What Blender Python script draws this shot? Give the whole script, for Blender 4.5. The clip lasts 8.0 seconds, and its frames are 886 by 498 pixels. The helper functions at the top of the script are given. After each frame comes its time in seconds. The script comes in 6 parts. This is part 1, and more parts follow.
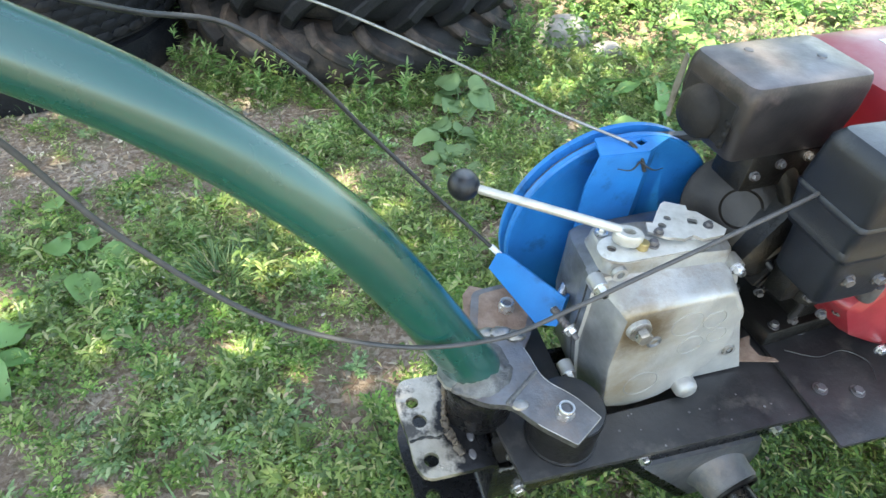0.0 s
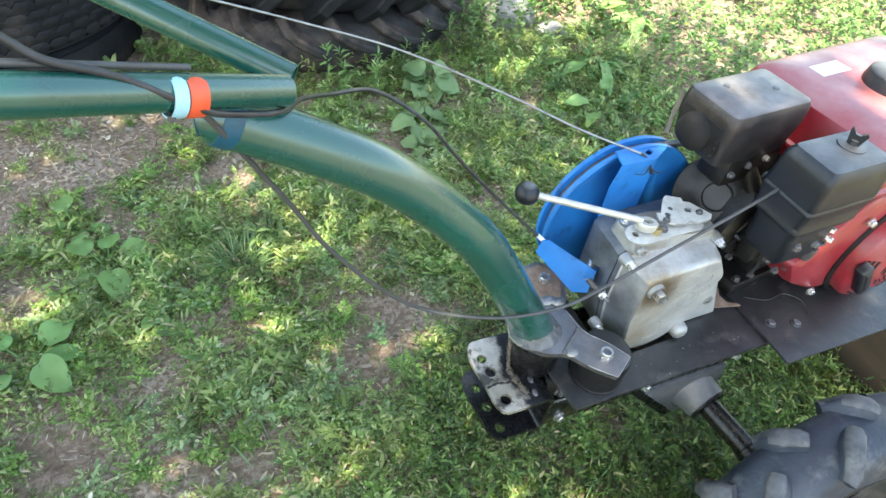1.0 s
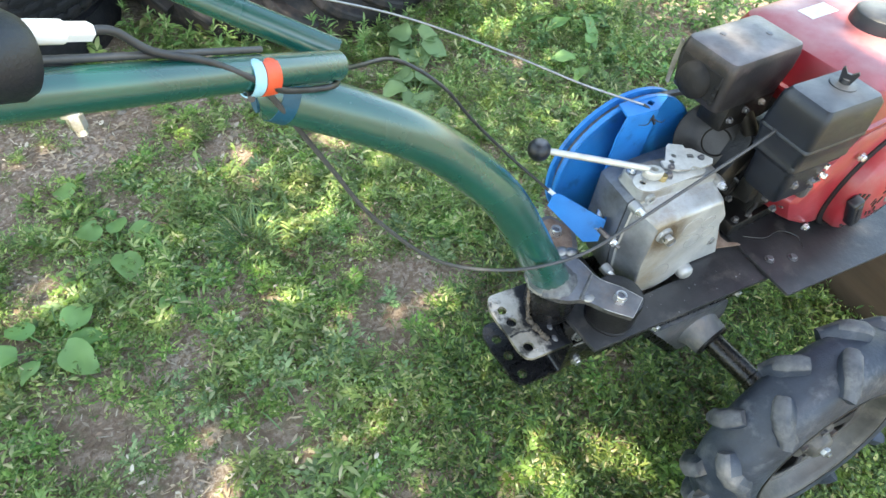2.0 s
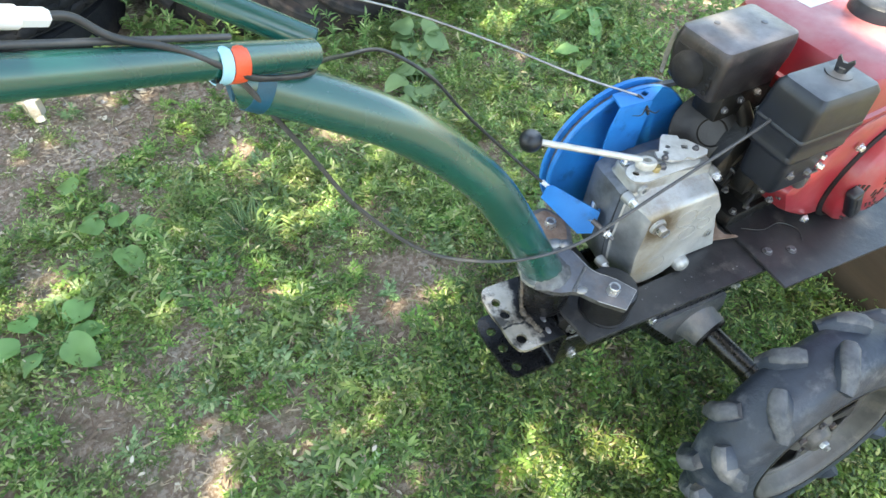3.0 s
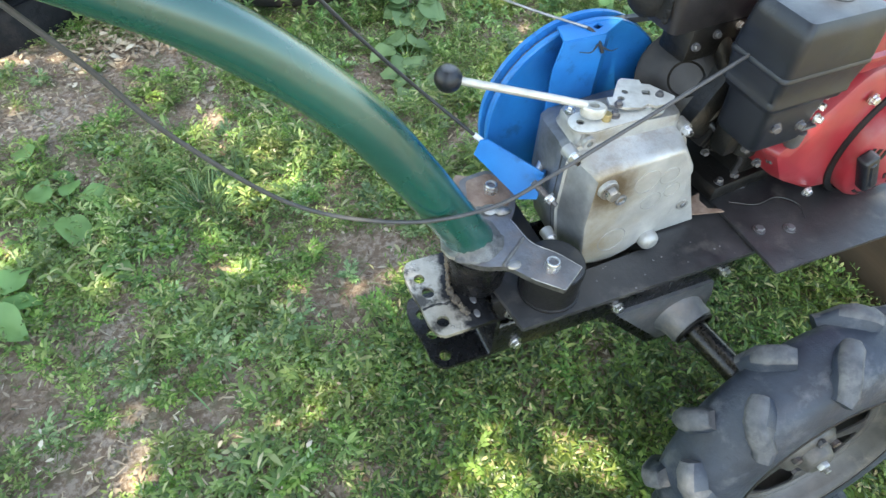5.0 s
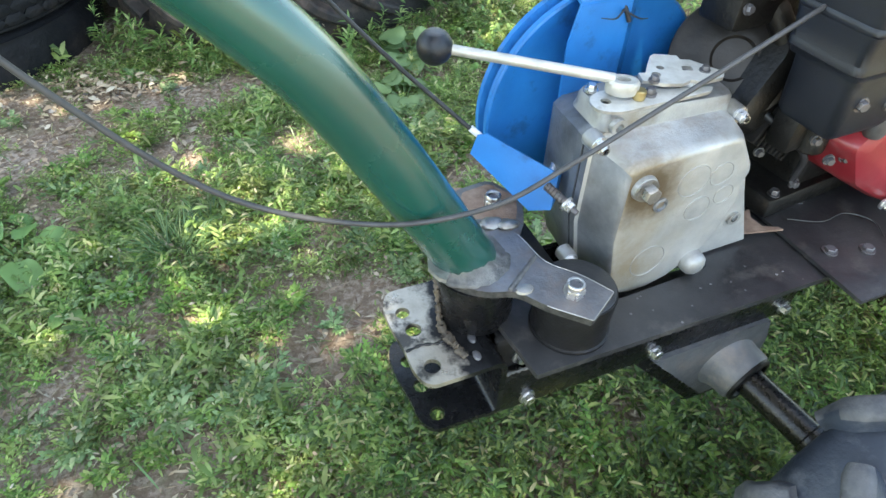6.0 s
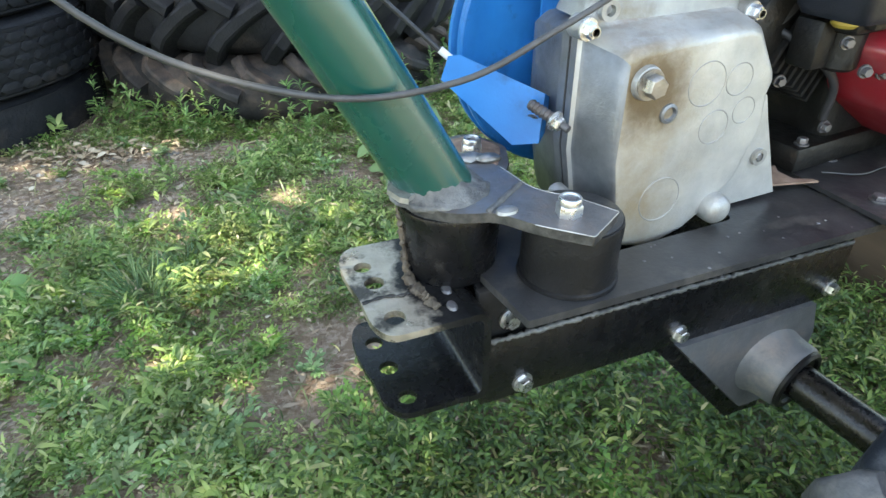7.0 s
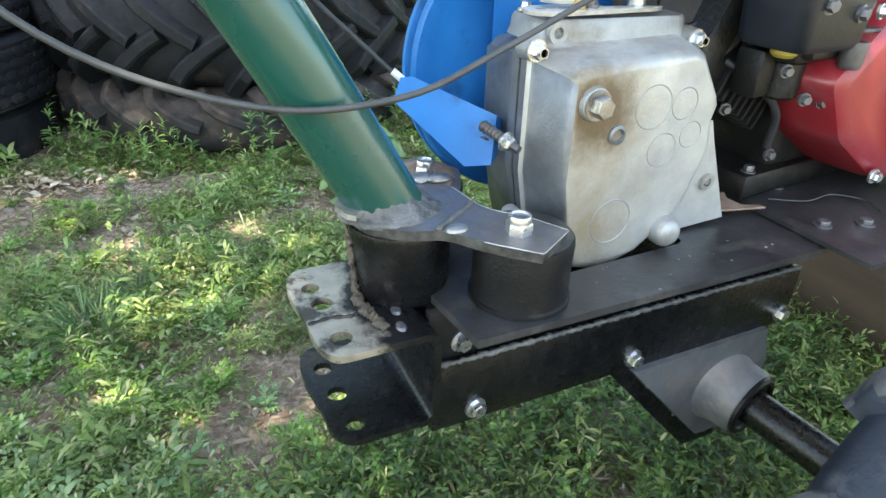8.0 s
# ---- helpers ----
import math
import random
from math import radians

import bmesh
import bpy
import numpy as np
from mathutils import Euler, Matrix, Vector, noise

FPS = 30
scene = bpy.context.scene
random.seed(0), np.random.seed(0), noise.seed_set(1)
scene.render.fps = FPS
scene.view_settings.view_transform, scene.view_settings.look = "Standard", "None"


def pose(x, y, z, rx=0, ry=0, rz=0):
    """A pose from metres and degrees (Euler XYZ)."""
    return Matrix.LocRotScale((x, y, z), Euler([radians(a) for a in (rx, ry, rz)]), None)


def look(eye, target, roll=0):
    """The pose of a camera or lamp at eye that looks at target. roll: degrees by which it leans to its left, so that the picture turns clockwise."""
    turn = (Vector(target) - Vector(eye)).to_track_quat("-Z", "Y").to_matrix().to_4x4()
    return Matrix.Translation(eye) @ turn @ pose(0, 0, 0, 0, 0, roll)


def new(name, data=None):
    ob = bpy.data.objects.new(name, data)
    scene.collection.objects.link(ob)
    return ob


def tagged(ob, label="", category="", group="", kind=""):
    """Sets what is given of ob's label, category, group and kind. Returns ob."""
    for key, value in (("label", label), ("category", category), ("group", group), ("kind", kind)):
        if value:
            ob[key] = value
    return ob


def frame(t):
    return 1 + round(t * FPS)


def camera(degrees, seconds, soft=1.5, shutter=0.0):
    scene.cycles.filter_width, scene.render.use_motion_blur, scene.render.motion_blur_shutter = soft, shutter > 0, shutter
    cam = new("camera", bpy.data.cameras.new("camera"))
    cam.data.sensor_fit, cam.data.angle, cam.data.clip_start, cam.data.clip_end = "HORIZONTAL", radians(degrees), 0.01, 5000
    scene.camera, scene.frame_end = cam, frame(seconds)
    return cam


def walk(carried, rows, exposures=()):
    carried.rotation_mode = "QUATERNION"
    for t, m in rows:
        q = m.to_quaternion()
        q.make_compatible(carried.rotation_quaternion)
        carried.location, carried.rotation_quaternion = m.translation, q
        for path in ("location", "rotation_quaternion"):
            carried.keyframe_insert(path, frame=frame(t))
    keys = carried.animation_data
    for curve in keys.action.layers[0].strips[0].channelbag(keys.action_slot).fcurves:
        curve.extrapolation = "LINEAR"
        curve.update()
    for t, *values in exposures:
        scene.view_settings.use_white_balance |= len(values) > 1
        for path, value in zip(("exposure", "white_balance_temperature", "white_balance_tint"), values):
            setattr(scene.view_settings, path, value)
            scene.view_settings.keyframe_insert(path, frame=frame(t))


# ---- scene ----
cam = camera(71.1, 8.0, soft=1.5)
PATH = [
    (0, (-0.236, -0.329, 0.997), (0.231, 1.054, -0.371), 5.4),
    (0.5, (-0.353, -0.385, 1.113), (0.218, 0.929, -0.283), 7.4),
    (1, (-0.471, -0.374, 1.155), (0.21, 0.841, -0.28), 9.4),
    (1.5, (-0.538, -0.377, 1.166), (0.188, 0.768, -0.304), 9.4),
    (2, (-0.534, -0.385, 1.176), (0.162, 0.733, -0.33), 7.5),
    (3.5, (-0.485, -0.41, 1.17), (0.171, 0.71, -0.352), 6.6),
    (4, (-0.435, -0.43, 1.16), (0.195, 0.682, -0.378), 6.6),
    (4.2, (-0.403, -0.44, 1.149), (0.205, 0.68, -0.393), 6.0),
    (5.3, (-0.289, -0.381, 0.991), (0.244, 0.797, -0.535), 3.2),
    (5.5, (-0.272, -0.357, 0.966), (0.26, 0.822, -0.559), 2.7),
    (6, (-0.26, -0.345, 0.865), (0.323, 0.98, -0.515), 2.4),
    (6.5, (-0.248, -0.364, 0.735), (0.357, 1.103, -0.482), 0.7),
    (7, (-0.224, -0.371, 0.664), (0.404, 1.18, -0.431), 0.0),
    (7.5, (-0.213, -0.372, 0.65), (0.47, 1.197, -0.386), 0.8),
    (8, (-0.211, -0.377, 0.646), (0.538, 1.193, -0.341), 2.0),
]
walk(cam, [(t, look(eye, target, roll)) for t, eye, target, roll in PATH],
     exposures=[(0, 2.58, 7650, 2), (8, 2.58, 7650, 2)])

# ---- light ----
SUN_TO = Vector((-0.30, -0.22, 0.93)).normalized()
world = bpy.data.worlds.new("sky")
scene.world = world
world.use_nodes = True
wn = world.node_tree.nodes
sky = wn.new("ShaderNodeTexSky")
sky.sky_type = "NISHITA"
sky.sun_disc = False
sky.sun_elevation = math.asin(SUN_TO.z)
sky.sun_rotation = math.atan2(SUN_TO.x, SUN_TO.y)
sky.air_density, sky.dust_density = 1.0, 1.5
wn["Background"].inputs["Strength"].default_value = 0.15
world.node_tree.links.new(sky.outputs[0], wn["Background"].inputs["Color"])
sun_data = bpy.data.lights.new("sun", "SUN")
sun_data.energy, sun_data.angle, sun_data.color = 3.1, radians(0.55), (1.0, 0.95, 0.86)
sun = new("sun", sun_data)
sun.matrix_world = look(SUN_TO * 20, (0, 0, 0))

GROUND = -0.14


# ---- materials ----
def material(name):
    m = bpy.data.materials.new(name)
    m.use_nodes = True
    nt = m.node_tree
    return m, nt, nt.nodes["Principled BSDF"]


def node(nt, kind, **values):
    n = nt.nodes.new(kind)
    for key, v in values.items():
        n.inputs[key].default_value = v
    return n


def ramp(nt, source, stops):
    r = nt.nodes.new("ShaderNodeValToRGB")
    while len(r.color_ramp.elements) < len(stops):
        r.color_ramp.elements.new(0.5)
    for e, (p, c) in zip(r.color_ramp.elements, stops):
        e.position = p
        e.color = (*c, 1) if len(c) == 3 else c
    nt.links.new(source, r.inputs["Fac"])
    return r.outputs["Color"]


def grey(v):
    return (v, v, v)


def mixed(nt, fac, a, b):
    m = nt.nodes.new("ShaderNodeMix")
    m.data_type = "RGBA"
    nt.links.new(fac, m.inputs["Factor"])
    for socket, v in ((m.inputs["A"], a), (m.inputs["B"], b)):
        if isinstance(v, tuple):
            socket.default_value = (*v, 1)
        else:
            nt.links.new(v, socket)
    return m.outputs["Result"]


def surface(name, dark, light, scale=30.0, rough=(0.4, 0.6), metal=0.0, bump=0.15, bump_scale=400.0, dirt=None, dirt_amount=0.5,
            dirt_scale=9.0, coat=0.0, stretch=(1, 1, 1), bump_depth=0.002, spec=0.5, dust_and_light=None):
    """Two scales of colour noise, uneven gloss, fine relief, dirt or rust in patches with a shape of their own, and a
    paler tone of dust and light painted on level faces.
    """
    m, nt, bsdf = material(name)
    tc = nt.nodes.new("ShaderNodeTexCoord")
    mp = node(nt, "ShaderNodeMapping", Scale=stretch)
    nt.links.new(tc.outputs["Object"], mp.inputs["Vector"])
    def noise_at(s, detail=6.0, r=0.6):
        n = node(nt, "ShaderNodeTexNoise", Scale=s, Detail=detail, Roughness=r)
        nt.links.new(mp.outputs[0], n.inputs["Vector"])
        return n.outputs["Fac"]
    colour = ramp(nt, noise_at(scale), [(0.3, dark), (0.7, light)])
    if dirt:
        mask = ramp(nt, noise_at(dirt_scale, 9.0, 0.68), [(0.62 - 0.24 * dirt_amount, grey(0)), (0.80 - 0.2 * dirt_amount, grey(0.85))])
        colour = mixed(nt, mask, colour, dirt)
    # Up-facing faces are painted paler, for dust and for light from above.
    if dust_and_light:
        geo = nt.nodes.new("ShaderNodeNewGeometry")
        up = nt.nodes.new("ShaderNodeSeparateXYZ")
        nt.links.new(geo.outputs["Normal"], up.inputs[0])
        up_mask = nt.nodes.new("ShaderNodeMath")
        up_mask.operation = "MULTIPLY"
        nt.links.new(ramp(nt, up.outputs["Z"], [(0.80, grey(0)), (0.97, grey(1))]), up_mask.inputs[0])
        nt.links.new(ramp(nt, noise_at(dirt_scale * 1.2, 7.0, 0.6), [(0.34, grey(0.15)), (0.60, grey(0.9))]), up_mask.inputs[1])
        colour = mixed(nt, up_mask.outputs[0], colour, dust_and_light)
    nt.links.new(colour, bsdf.inputs["Base Color"])
    rr = ramp(nt, noise_at(scale * 2.3), [(0.3, grey(rough[0])), (0.7, grey(rough[1]))])
    nt.links.new(rr, bsdf.inputs["Roughness"])
    bsdf.inputs["Metallic"].default_value = metal
    bsdf.inputs["Coat Weight"].default_value = coat
    bsdf.inputs["Coat Roughness"].default_value = 0.22
    bsdf.inputs["Specular IOR Level"].default_value = spec
    if bump:
        b = node(nt, "ShaderNodeBump", Strength=bump, Distance=bump_depth)
        nt.links.new(noise_at(bump_scale, 4.0), b.inputs["Height"])
        nt.links.new(b.outputs[0], bsdf.inputs["Normal"])
    return m


def case_material():
    """Cast aluminium: clean and pale to one side, oil-browned round the level bolt and down that half."""
    m, nt, bsdf = material("stained_cast_aluminium")
    tc = nt.nodes.new("ShaderNodeTexCoord")
    def noise_at(s, detail=6.0, r=0.6):
        n = node(nt, "ShaderNodeTexNoise", Scale=s, Detail=detail, Roughness=r)
        nt.links.new(tc.outputs["Object"], n.inputs["Vector"])
        return n.outputs["Fac"]
    def calc(op, a, b):
        n = nt.nodes.new("ShaderNodeMath")
        n.operation = op
        for socket, v in zip(n.inputs, (a, b)):
            if isinstance(v, float):
                socket.default_value = v
            else:
                nt.links.new(v, socket)
        return n.outputs[0]
    xyz = nt.nodes.new("ShaderNodeSeparateXYZ")
    nt.links.new(tc.outputs["Object"], xyz.inputs[0])
    colour = ramp(nt, noise_at(26, 7), [(0.3, (0.37, 0.375, 0.38)), (0.7, (0.56, 0.555, 0.54))])
    half = calc("ADD", xyz.outputs["X"], calc("MULTIPLY", noise_at(16, 8, 0.65), 0.16))
    half = ramp(nt, half, [(0.196, grey(1)), (0.262, grey(0))])
    patch = ramp(nt, noise_at(22, 9, 0.7), [(0.30, grey(0.25)), (0.66, grey(0.80))])
    half = calc("MULTIPLY", half, ramp(nt, xyz.outputs["Y"], [(0.0130, grey(1)), (0.0200, grey(0))]))
    colour = mixed(nt, calc("MULTIPLY", half, patch), colour, (0.29, 0.225, 0.13))
    streak = calc("MULTIPLY", ramp(nt, xyz.outputs["Z"], [(0.530, grey(0)), (0.545, grey(1))]), ramp(nt, noise_at(34, 8, 0.7), [(0.44, grey(0)), (0.62, grey(0.7))]))
    colour = mixed(nt, streak, colour, (0.30, 0.235, 0.19))
    off = nt.nodes.new("ShaderNodeVectorMath")
    off.operation = "DISTANCE"
    nt.links.new(tc.outputs["Object"], off.inputs[0])
    off.inputs[1].default_value = (0.106, 0.010, 0.502)
    ooze = calc("ADD", off.outputs["Value"], calc("MULTIPLY", noise_at(45, 8, 0.7), 0.045))
    colour = mixed(nt, ramp(nt, ooze, [(0.042, grey(0.9)), (0.068, grey(0))]), colour, (0.13, 0.09, 0.05))
    nt.links.new(colour, bsdf.inputs["Base Color"])
    nt.links.new(ramp(nt, noise_at(60), [(0.3, grey(0.34)), (0.7, grey(0.52))]), bsdf.inputs["Roughness"])
    bsdf.inputs["Metallic"].default_value = 0.48
    b = node(nt, "ShaderNodeBump", Strength=0.3, Distance=0.002)
    nt.links.new(noise_at(380, 4), b.inputs["Height"])
    nt.links.new(b.outputs[0], bsdf.inputs["Normal"])
    return m


def scraped_glare_material():
    """Black paint on steel, scraped pale round the pin holes with sky glare painted into the pale, and soot smeared
    over it.
    """
    m, nt, bsdf = material("scraped_steel_with_glare")
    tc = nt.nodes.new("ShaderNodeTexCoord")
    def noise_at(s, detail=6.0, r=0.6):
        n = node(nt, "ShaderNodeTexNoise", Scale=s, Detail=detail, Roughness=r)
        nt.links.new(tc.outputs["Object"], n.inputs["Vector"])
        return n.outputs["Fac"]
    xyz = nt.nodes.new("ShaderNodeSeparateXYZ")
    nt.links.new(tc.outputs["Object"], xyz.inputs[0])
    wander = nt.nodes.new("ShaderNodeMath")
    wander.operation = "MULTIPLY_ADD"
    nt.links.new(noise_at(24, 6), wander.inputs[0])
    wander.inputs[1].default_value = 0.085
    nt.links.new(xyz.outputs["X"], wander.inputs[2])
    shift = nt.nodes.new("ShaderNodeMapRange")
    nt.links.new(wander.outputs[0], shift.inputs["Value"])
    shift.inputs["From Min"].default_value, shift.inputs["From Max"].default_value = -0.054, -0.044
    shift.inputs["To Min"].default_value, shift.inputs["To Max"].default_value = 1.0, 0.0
    # Pale tone is part bare metal, part reflected sky put into the colour.
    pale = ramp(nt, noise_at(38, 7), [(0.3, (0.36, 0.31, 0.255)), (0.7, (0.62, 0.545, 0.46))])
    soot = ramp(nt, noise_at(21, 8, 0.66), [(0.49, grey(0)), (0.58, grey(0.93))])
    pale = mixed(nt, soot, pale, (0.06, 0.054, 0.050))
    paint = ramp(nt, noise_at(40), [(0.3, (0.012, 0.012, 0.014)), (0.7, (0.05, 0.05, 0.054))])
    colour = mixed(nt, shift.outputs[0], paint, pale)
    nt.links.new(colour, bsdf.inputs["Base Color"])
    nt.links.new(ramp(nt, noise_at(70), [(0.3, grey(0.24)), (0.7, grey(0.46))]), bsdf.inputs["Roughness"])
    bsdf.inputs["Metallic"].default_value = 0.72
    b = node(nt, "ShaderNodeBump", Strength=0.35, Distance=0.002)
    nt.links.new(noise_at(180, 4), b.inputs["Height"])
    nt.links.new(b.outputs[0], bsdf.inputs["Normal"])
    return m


def leaf_material(name, stops, through_light=0.45, rough=0.45, clumps=2.2):
    """Thin leaves: colour varies leaf by leaf, and light passes through them."""
    m, nt, bsdf = material(name)
    geo = nt.nodes.new("ShaderNodeNewGeometry")
    colour = ramp(nt, geo.outputs["Random Per Island"], stops)
    tc = nt.nodes.new("ShaderNodeTexCoord")
    n = node(nt, "ShaderNodeTexNoise", Scale=clumps, Detail=4.0)
    nt.links.new(tc.outputs["Object"], n.inputs["Vector"])
    hue = node(nt, "ShaderNodeHueSaturation", Saturation=1.0)
    nt.links.new(ramp(nt, n.outputs["Fac"], [(0.32, grey(0.58)), (0.68, grey(1.42))]), hue.inputs["Value"])
    drift = node(nt, "ShaderNodeTexNoise", Scale=clumps * 0.8, Detail=3.0)
    far = node(nt, "ShaderNodeVectorMath")
    far.operation = "ADD"
    far.inputs[1].default_value = (17.0, 5.0, 3.0)
    nt.links.new(tc.outputs["Object"], far.inputs[0])
    nt.links.new(far.outputs[0], drift.inputs["Vector"])
    nt.links.new(ramp(nt, drift.outputs["Fac"], [(0.33, grey(0.478)), (0.50, grey(0.50)), (0.67, grey(0.518))]), hue.inputs["Hue"])
    nt.links.new(colour, hue.inputs["Color"])
    colour = hue.outputs["Color"]
    nt.links.new(colour, bsdf.inputs["Base Color"])
    bsdf.inputs["Roughness"].default_value = rough
    bsdf.inputs["Specular IOR Level"].default_value = 0.45
    tl = nt.nodes.new("ShaderNodeBsdfTranslucent")
    nt.links.new(colour, tl.inputs["Color"])
    mix = node(nt, "ShaderNodeMixShader", Fac=through_light)
    nt.links.new(bsdf.outputs[0], mix.inputs[1])
    nt.links.new(tl.outputs[0], mix.inputs[2])
    nt.links.new(mix.outputs[0], nt.nodes["Material Output"].inputs["Surface"])
    return m


GREEN = surface("green_enamel", (0.004, 0.058, 0.046), (0.007, 0.082, 0.064), 12, (0.20, 0.32), bump=0.10, bump_scale=200, dirt=(0.11, 0.12, 0.06), dirt_amount=0.10, dirt_scale=9, coat=0.85, spec=0.6, stretch=(0.5, 1, 0.5))
BLUE = surface("blue_paint", (0.008, 0.150, 0.46), (0.014, 0.215, 0.60), 14, (0.34, 0.48), bump=0.12, bump_scale=300, dirt=(0.018, 0.032, 0.055), dirt_amount=0.26, dirt_scale=16)
BLACK_STEEL = surface("black_painted_steel", (0.004, 0.004, 0.0045), (0.0085, 0.0085, 0.0095), 40, (0.20, 0.36), bump=0.25, bump_scale=220, dirt=(0.055, 0.05, 0.046), dirt_amount=0.10, dirt_scale=26, spec=0.4)
PLATE_STEEL = surface("dusty_black_plate", (0.016, 0.0165, 0.019), (0.045, 0.044, 0.046), 18, (0.28, 0.46), bump=0.3, bump_scale=150, dirt=(0.11, 0.10, 0.092), dirt_amount=0.30, dirt_scale=22, spec=0.65)
STRAP = surface("torch_cut_steel", (0.13, 0.13, 0.14), (0.28, 0.275, 0.28), 24, (0.34, 0.52), metal=0.7, bump=0.4, bump_scale=170, dirt=(0.25, 0.17, 0.125), dirt_amount=0.5, dirt_scale=11)
DULL_EDGE = surface("dull_cut_edge", (0.03, 0.03, 0.032), (0.15, 0.145, 0.14), 90, (0.4, 0.6), metal=0.6, bump=0.5, bump_scale=200)
RAW_STEEL = surface("scorched_bare_steel", (0.10, 0.10, 0.11), (0.24, 0.23, 0.24), 22, (0.35, 0.55), metal=0.7, bump=0.35, bump_scale=170, dirt=(0.17, 0.11, 0.08), dirt_amount=0.35, dirt_scale=24)
CRUST = surface("crusty_weld", (0.035, 0.028, 0.023), (0.17, 0.135, 0.10), 70, (0.55, 0.8), metal=0.2, bump=0.6, bump_scale=220)
WELD = surface("weld_bead", (0.075, 0.075, 0.078), (0.22, 0.215, 0.205), 60, (0.45, 0.65), metal=0.45, bump=0.8, bump_scale=260, dirt=(0.28, 0.30, 0.31), dirt_amount=0.22, dirt_scale=55)
CUT_EDGE = surface("bright_cut_edge", (0.30, 0.29, 0.28), (0.62, 0.60, 0.57), 60, (0.3, 0.5), metal=0.7, bump=0.4, bump_scale=300)
SCRAPED_GLARE = scraped_glare_material()
DARK_TEAL = surface("dark_teal_paint", (0.006, 0.056, 0.10), (0.010, 0.085, 0.145), 30, (0.35, 0.5), bump=0.2, bump_scale=200)
RIM = surface("dusty_grey_rim", (0.045, 0.044, 0.044), (0.105, 0.10, 0.095), 14, (0.42, 0.6), metal=0.2, bump=0.25, bump_scale=200, dirt=(0.17, 0.15, 0.13), dirt_amount=0.35, dirt_scale=15)
BARE_PAINTLESS = surface("pale_ground_steel", (0.20, 0.19, 0.18), (0.50, 0.47, 0.43), 30, (0.25, 0.42), metal=0.75, bump=0.3, bump_scale=180, dirt=(0.035, 0.032, 0.03), dirt_amount=0.5, dirt_scale=22)
RUST = surface("rusty_steel", (0.17, 0.10, 0.07), (0.40, 0.29, 0.23), 40, (0.6, 0.8), metal=0.2, bump=0.5, bump_scale=170)
CASE_FACE = case_material()
ALUMINIUM = surface("cast_aluminium", (0.27, 0.275, 0.28), (0.42, 0.42, 0.415), 30, (0.36, 0.55), metal=0.5, bump=0.3, bump_scale=420, dirt=(0.17, 0.125, 0.07), dirt_amount=0.5, dirt_scale=12)
ALUMINIUM_DARK = surface("dark_aluminium", (0.14, 0.15, 0.17), (0.27, 0.28, 0.30), 25, (0.3, 0.5), metal=0.6, bump=0.25, bump_scale=380, dirt=(0.10, 0.09, 0.08), dirt_amount=0.35, dirt_scale=14)
HOUSING = surface("dusty_grey_casting", (0.085, 0.091, 0.104), (0.18, 0.186, 0.198), 18, (0.42, 0.62), metal=0.3, bump=0.35, bump_scale=300, dirt=(0.25, 0.22, 0.20), dirt_amount=0.52, dirt_scale=19)
ZINC = surface("zinc_plated_steel", (0.55, 0.56, 0.58), (0.78, 0.79, 0.80), 60, (0.22, 0.38), metal=0.95, bump=0.1, bump_scale=500, dirt=(0.22, 0.18, 0.12), dirt_amount=0.2, dirt_scale=50)
CREAM_ROD = surface("galvanised_rod", (0.40, 0.39, 0.36), (0.62, 0.60, 0.55), 50, (0.3, 0.45), metal=0.4, bump=0.1)
PALE_PLATE = surface("pale_bright_plate", (0.52, 0.51, 0.48), (0.74, 0.73, 0.70), 50, (0.3, 0.45), metal=0.25, bump=0.1, dirt=(0.28, 0.24, 0.18), dirt_amount=0.18, dirt_scale=40)
RUBBER = surface("black_rubber", (0.005, 0.005, 0.0058), (0.011, 0.011, 0.0125), 35, (0.36, 0.55), bump=0.3, bump_scale=260, dirt=(0.050, 0.043, 0.038), dirt_amount=0.22, dirt_scale=20, spec=0.35)
TYRE = surface("tyre_rubber", (0.012, 0.017, 0.028), (0.034, 0.044, 0.064), 14, (0.40, 0.62), bump=0.5, bump_scale=150, dirt=(0.115, 0.122, 0.135), dirt_amount=0.34, dirt_scale=17)
WORN_TREAD = surface("dusty_lug_rubber", (0.040, 0.045, 0.055), (0.135, 0.135, 0.14), 34, (0.5, 0.7), bump=0.6, bump_scale=140, dirt=(0.022, 0.026, 0.036), dirt_amount=0.45, dirt_scale=40)
OLD_TYRE = surface("weathered_tractor_tyre", (0.016, 0.0155, 0.017), (0.036, 0.033, 0.033), 9, (0.6, 0.82), bump=0.6, bump_scale=70, dirt=(0.125, 0.088, 0.070), dirt_amount=0.48, dirt_scale=5.5, bump_depth=0.005, spec=0.3)
OLD_TYRE_DARK = surface("dark_weathered_tyre", (0.0060, 0.0065, 0.0085), (0.016, 0.016, 0.019), 9, (0.55, 0.78), bump=0.7, bump_scale=70, dirt=(0.060, 0.046, 0.040), dirt_amount=0.40, dirt_scale=6, bump_depth=0.005, spec=0.3)
PLASTIC = surface("black_plastic", (0.006, 0.0075, 0.012), (0.012, 0.015, 0.022), 20, (0.30, 0.44), bump=0.2, bump_scale=700, dirt=(0.06, 0.06, 0.062), dirt_amount=0.10, dirt_scale=12, dust_and_light=(0.135, 0.135, 0.14))
SOOT_AND_SHADE = surface("soot_and_shade_black", (0.006, 0.006, 0.0065), (0.018, 0.0165, 0.016), 26, (0.6, 0.85), bump=0.4, bump_scale=240, spec=0.3)
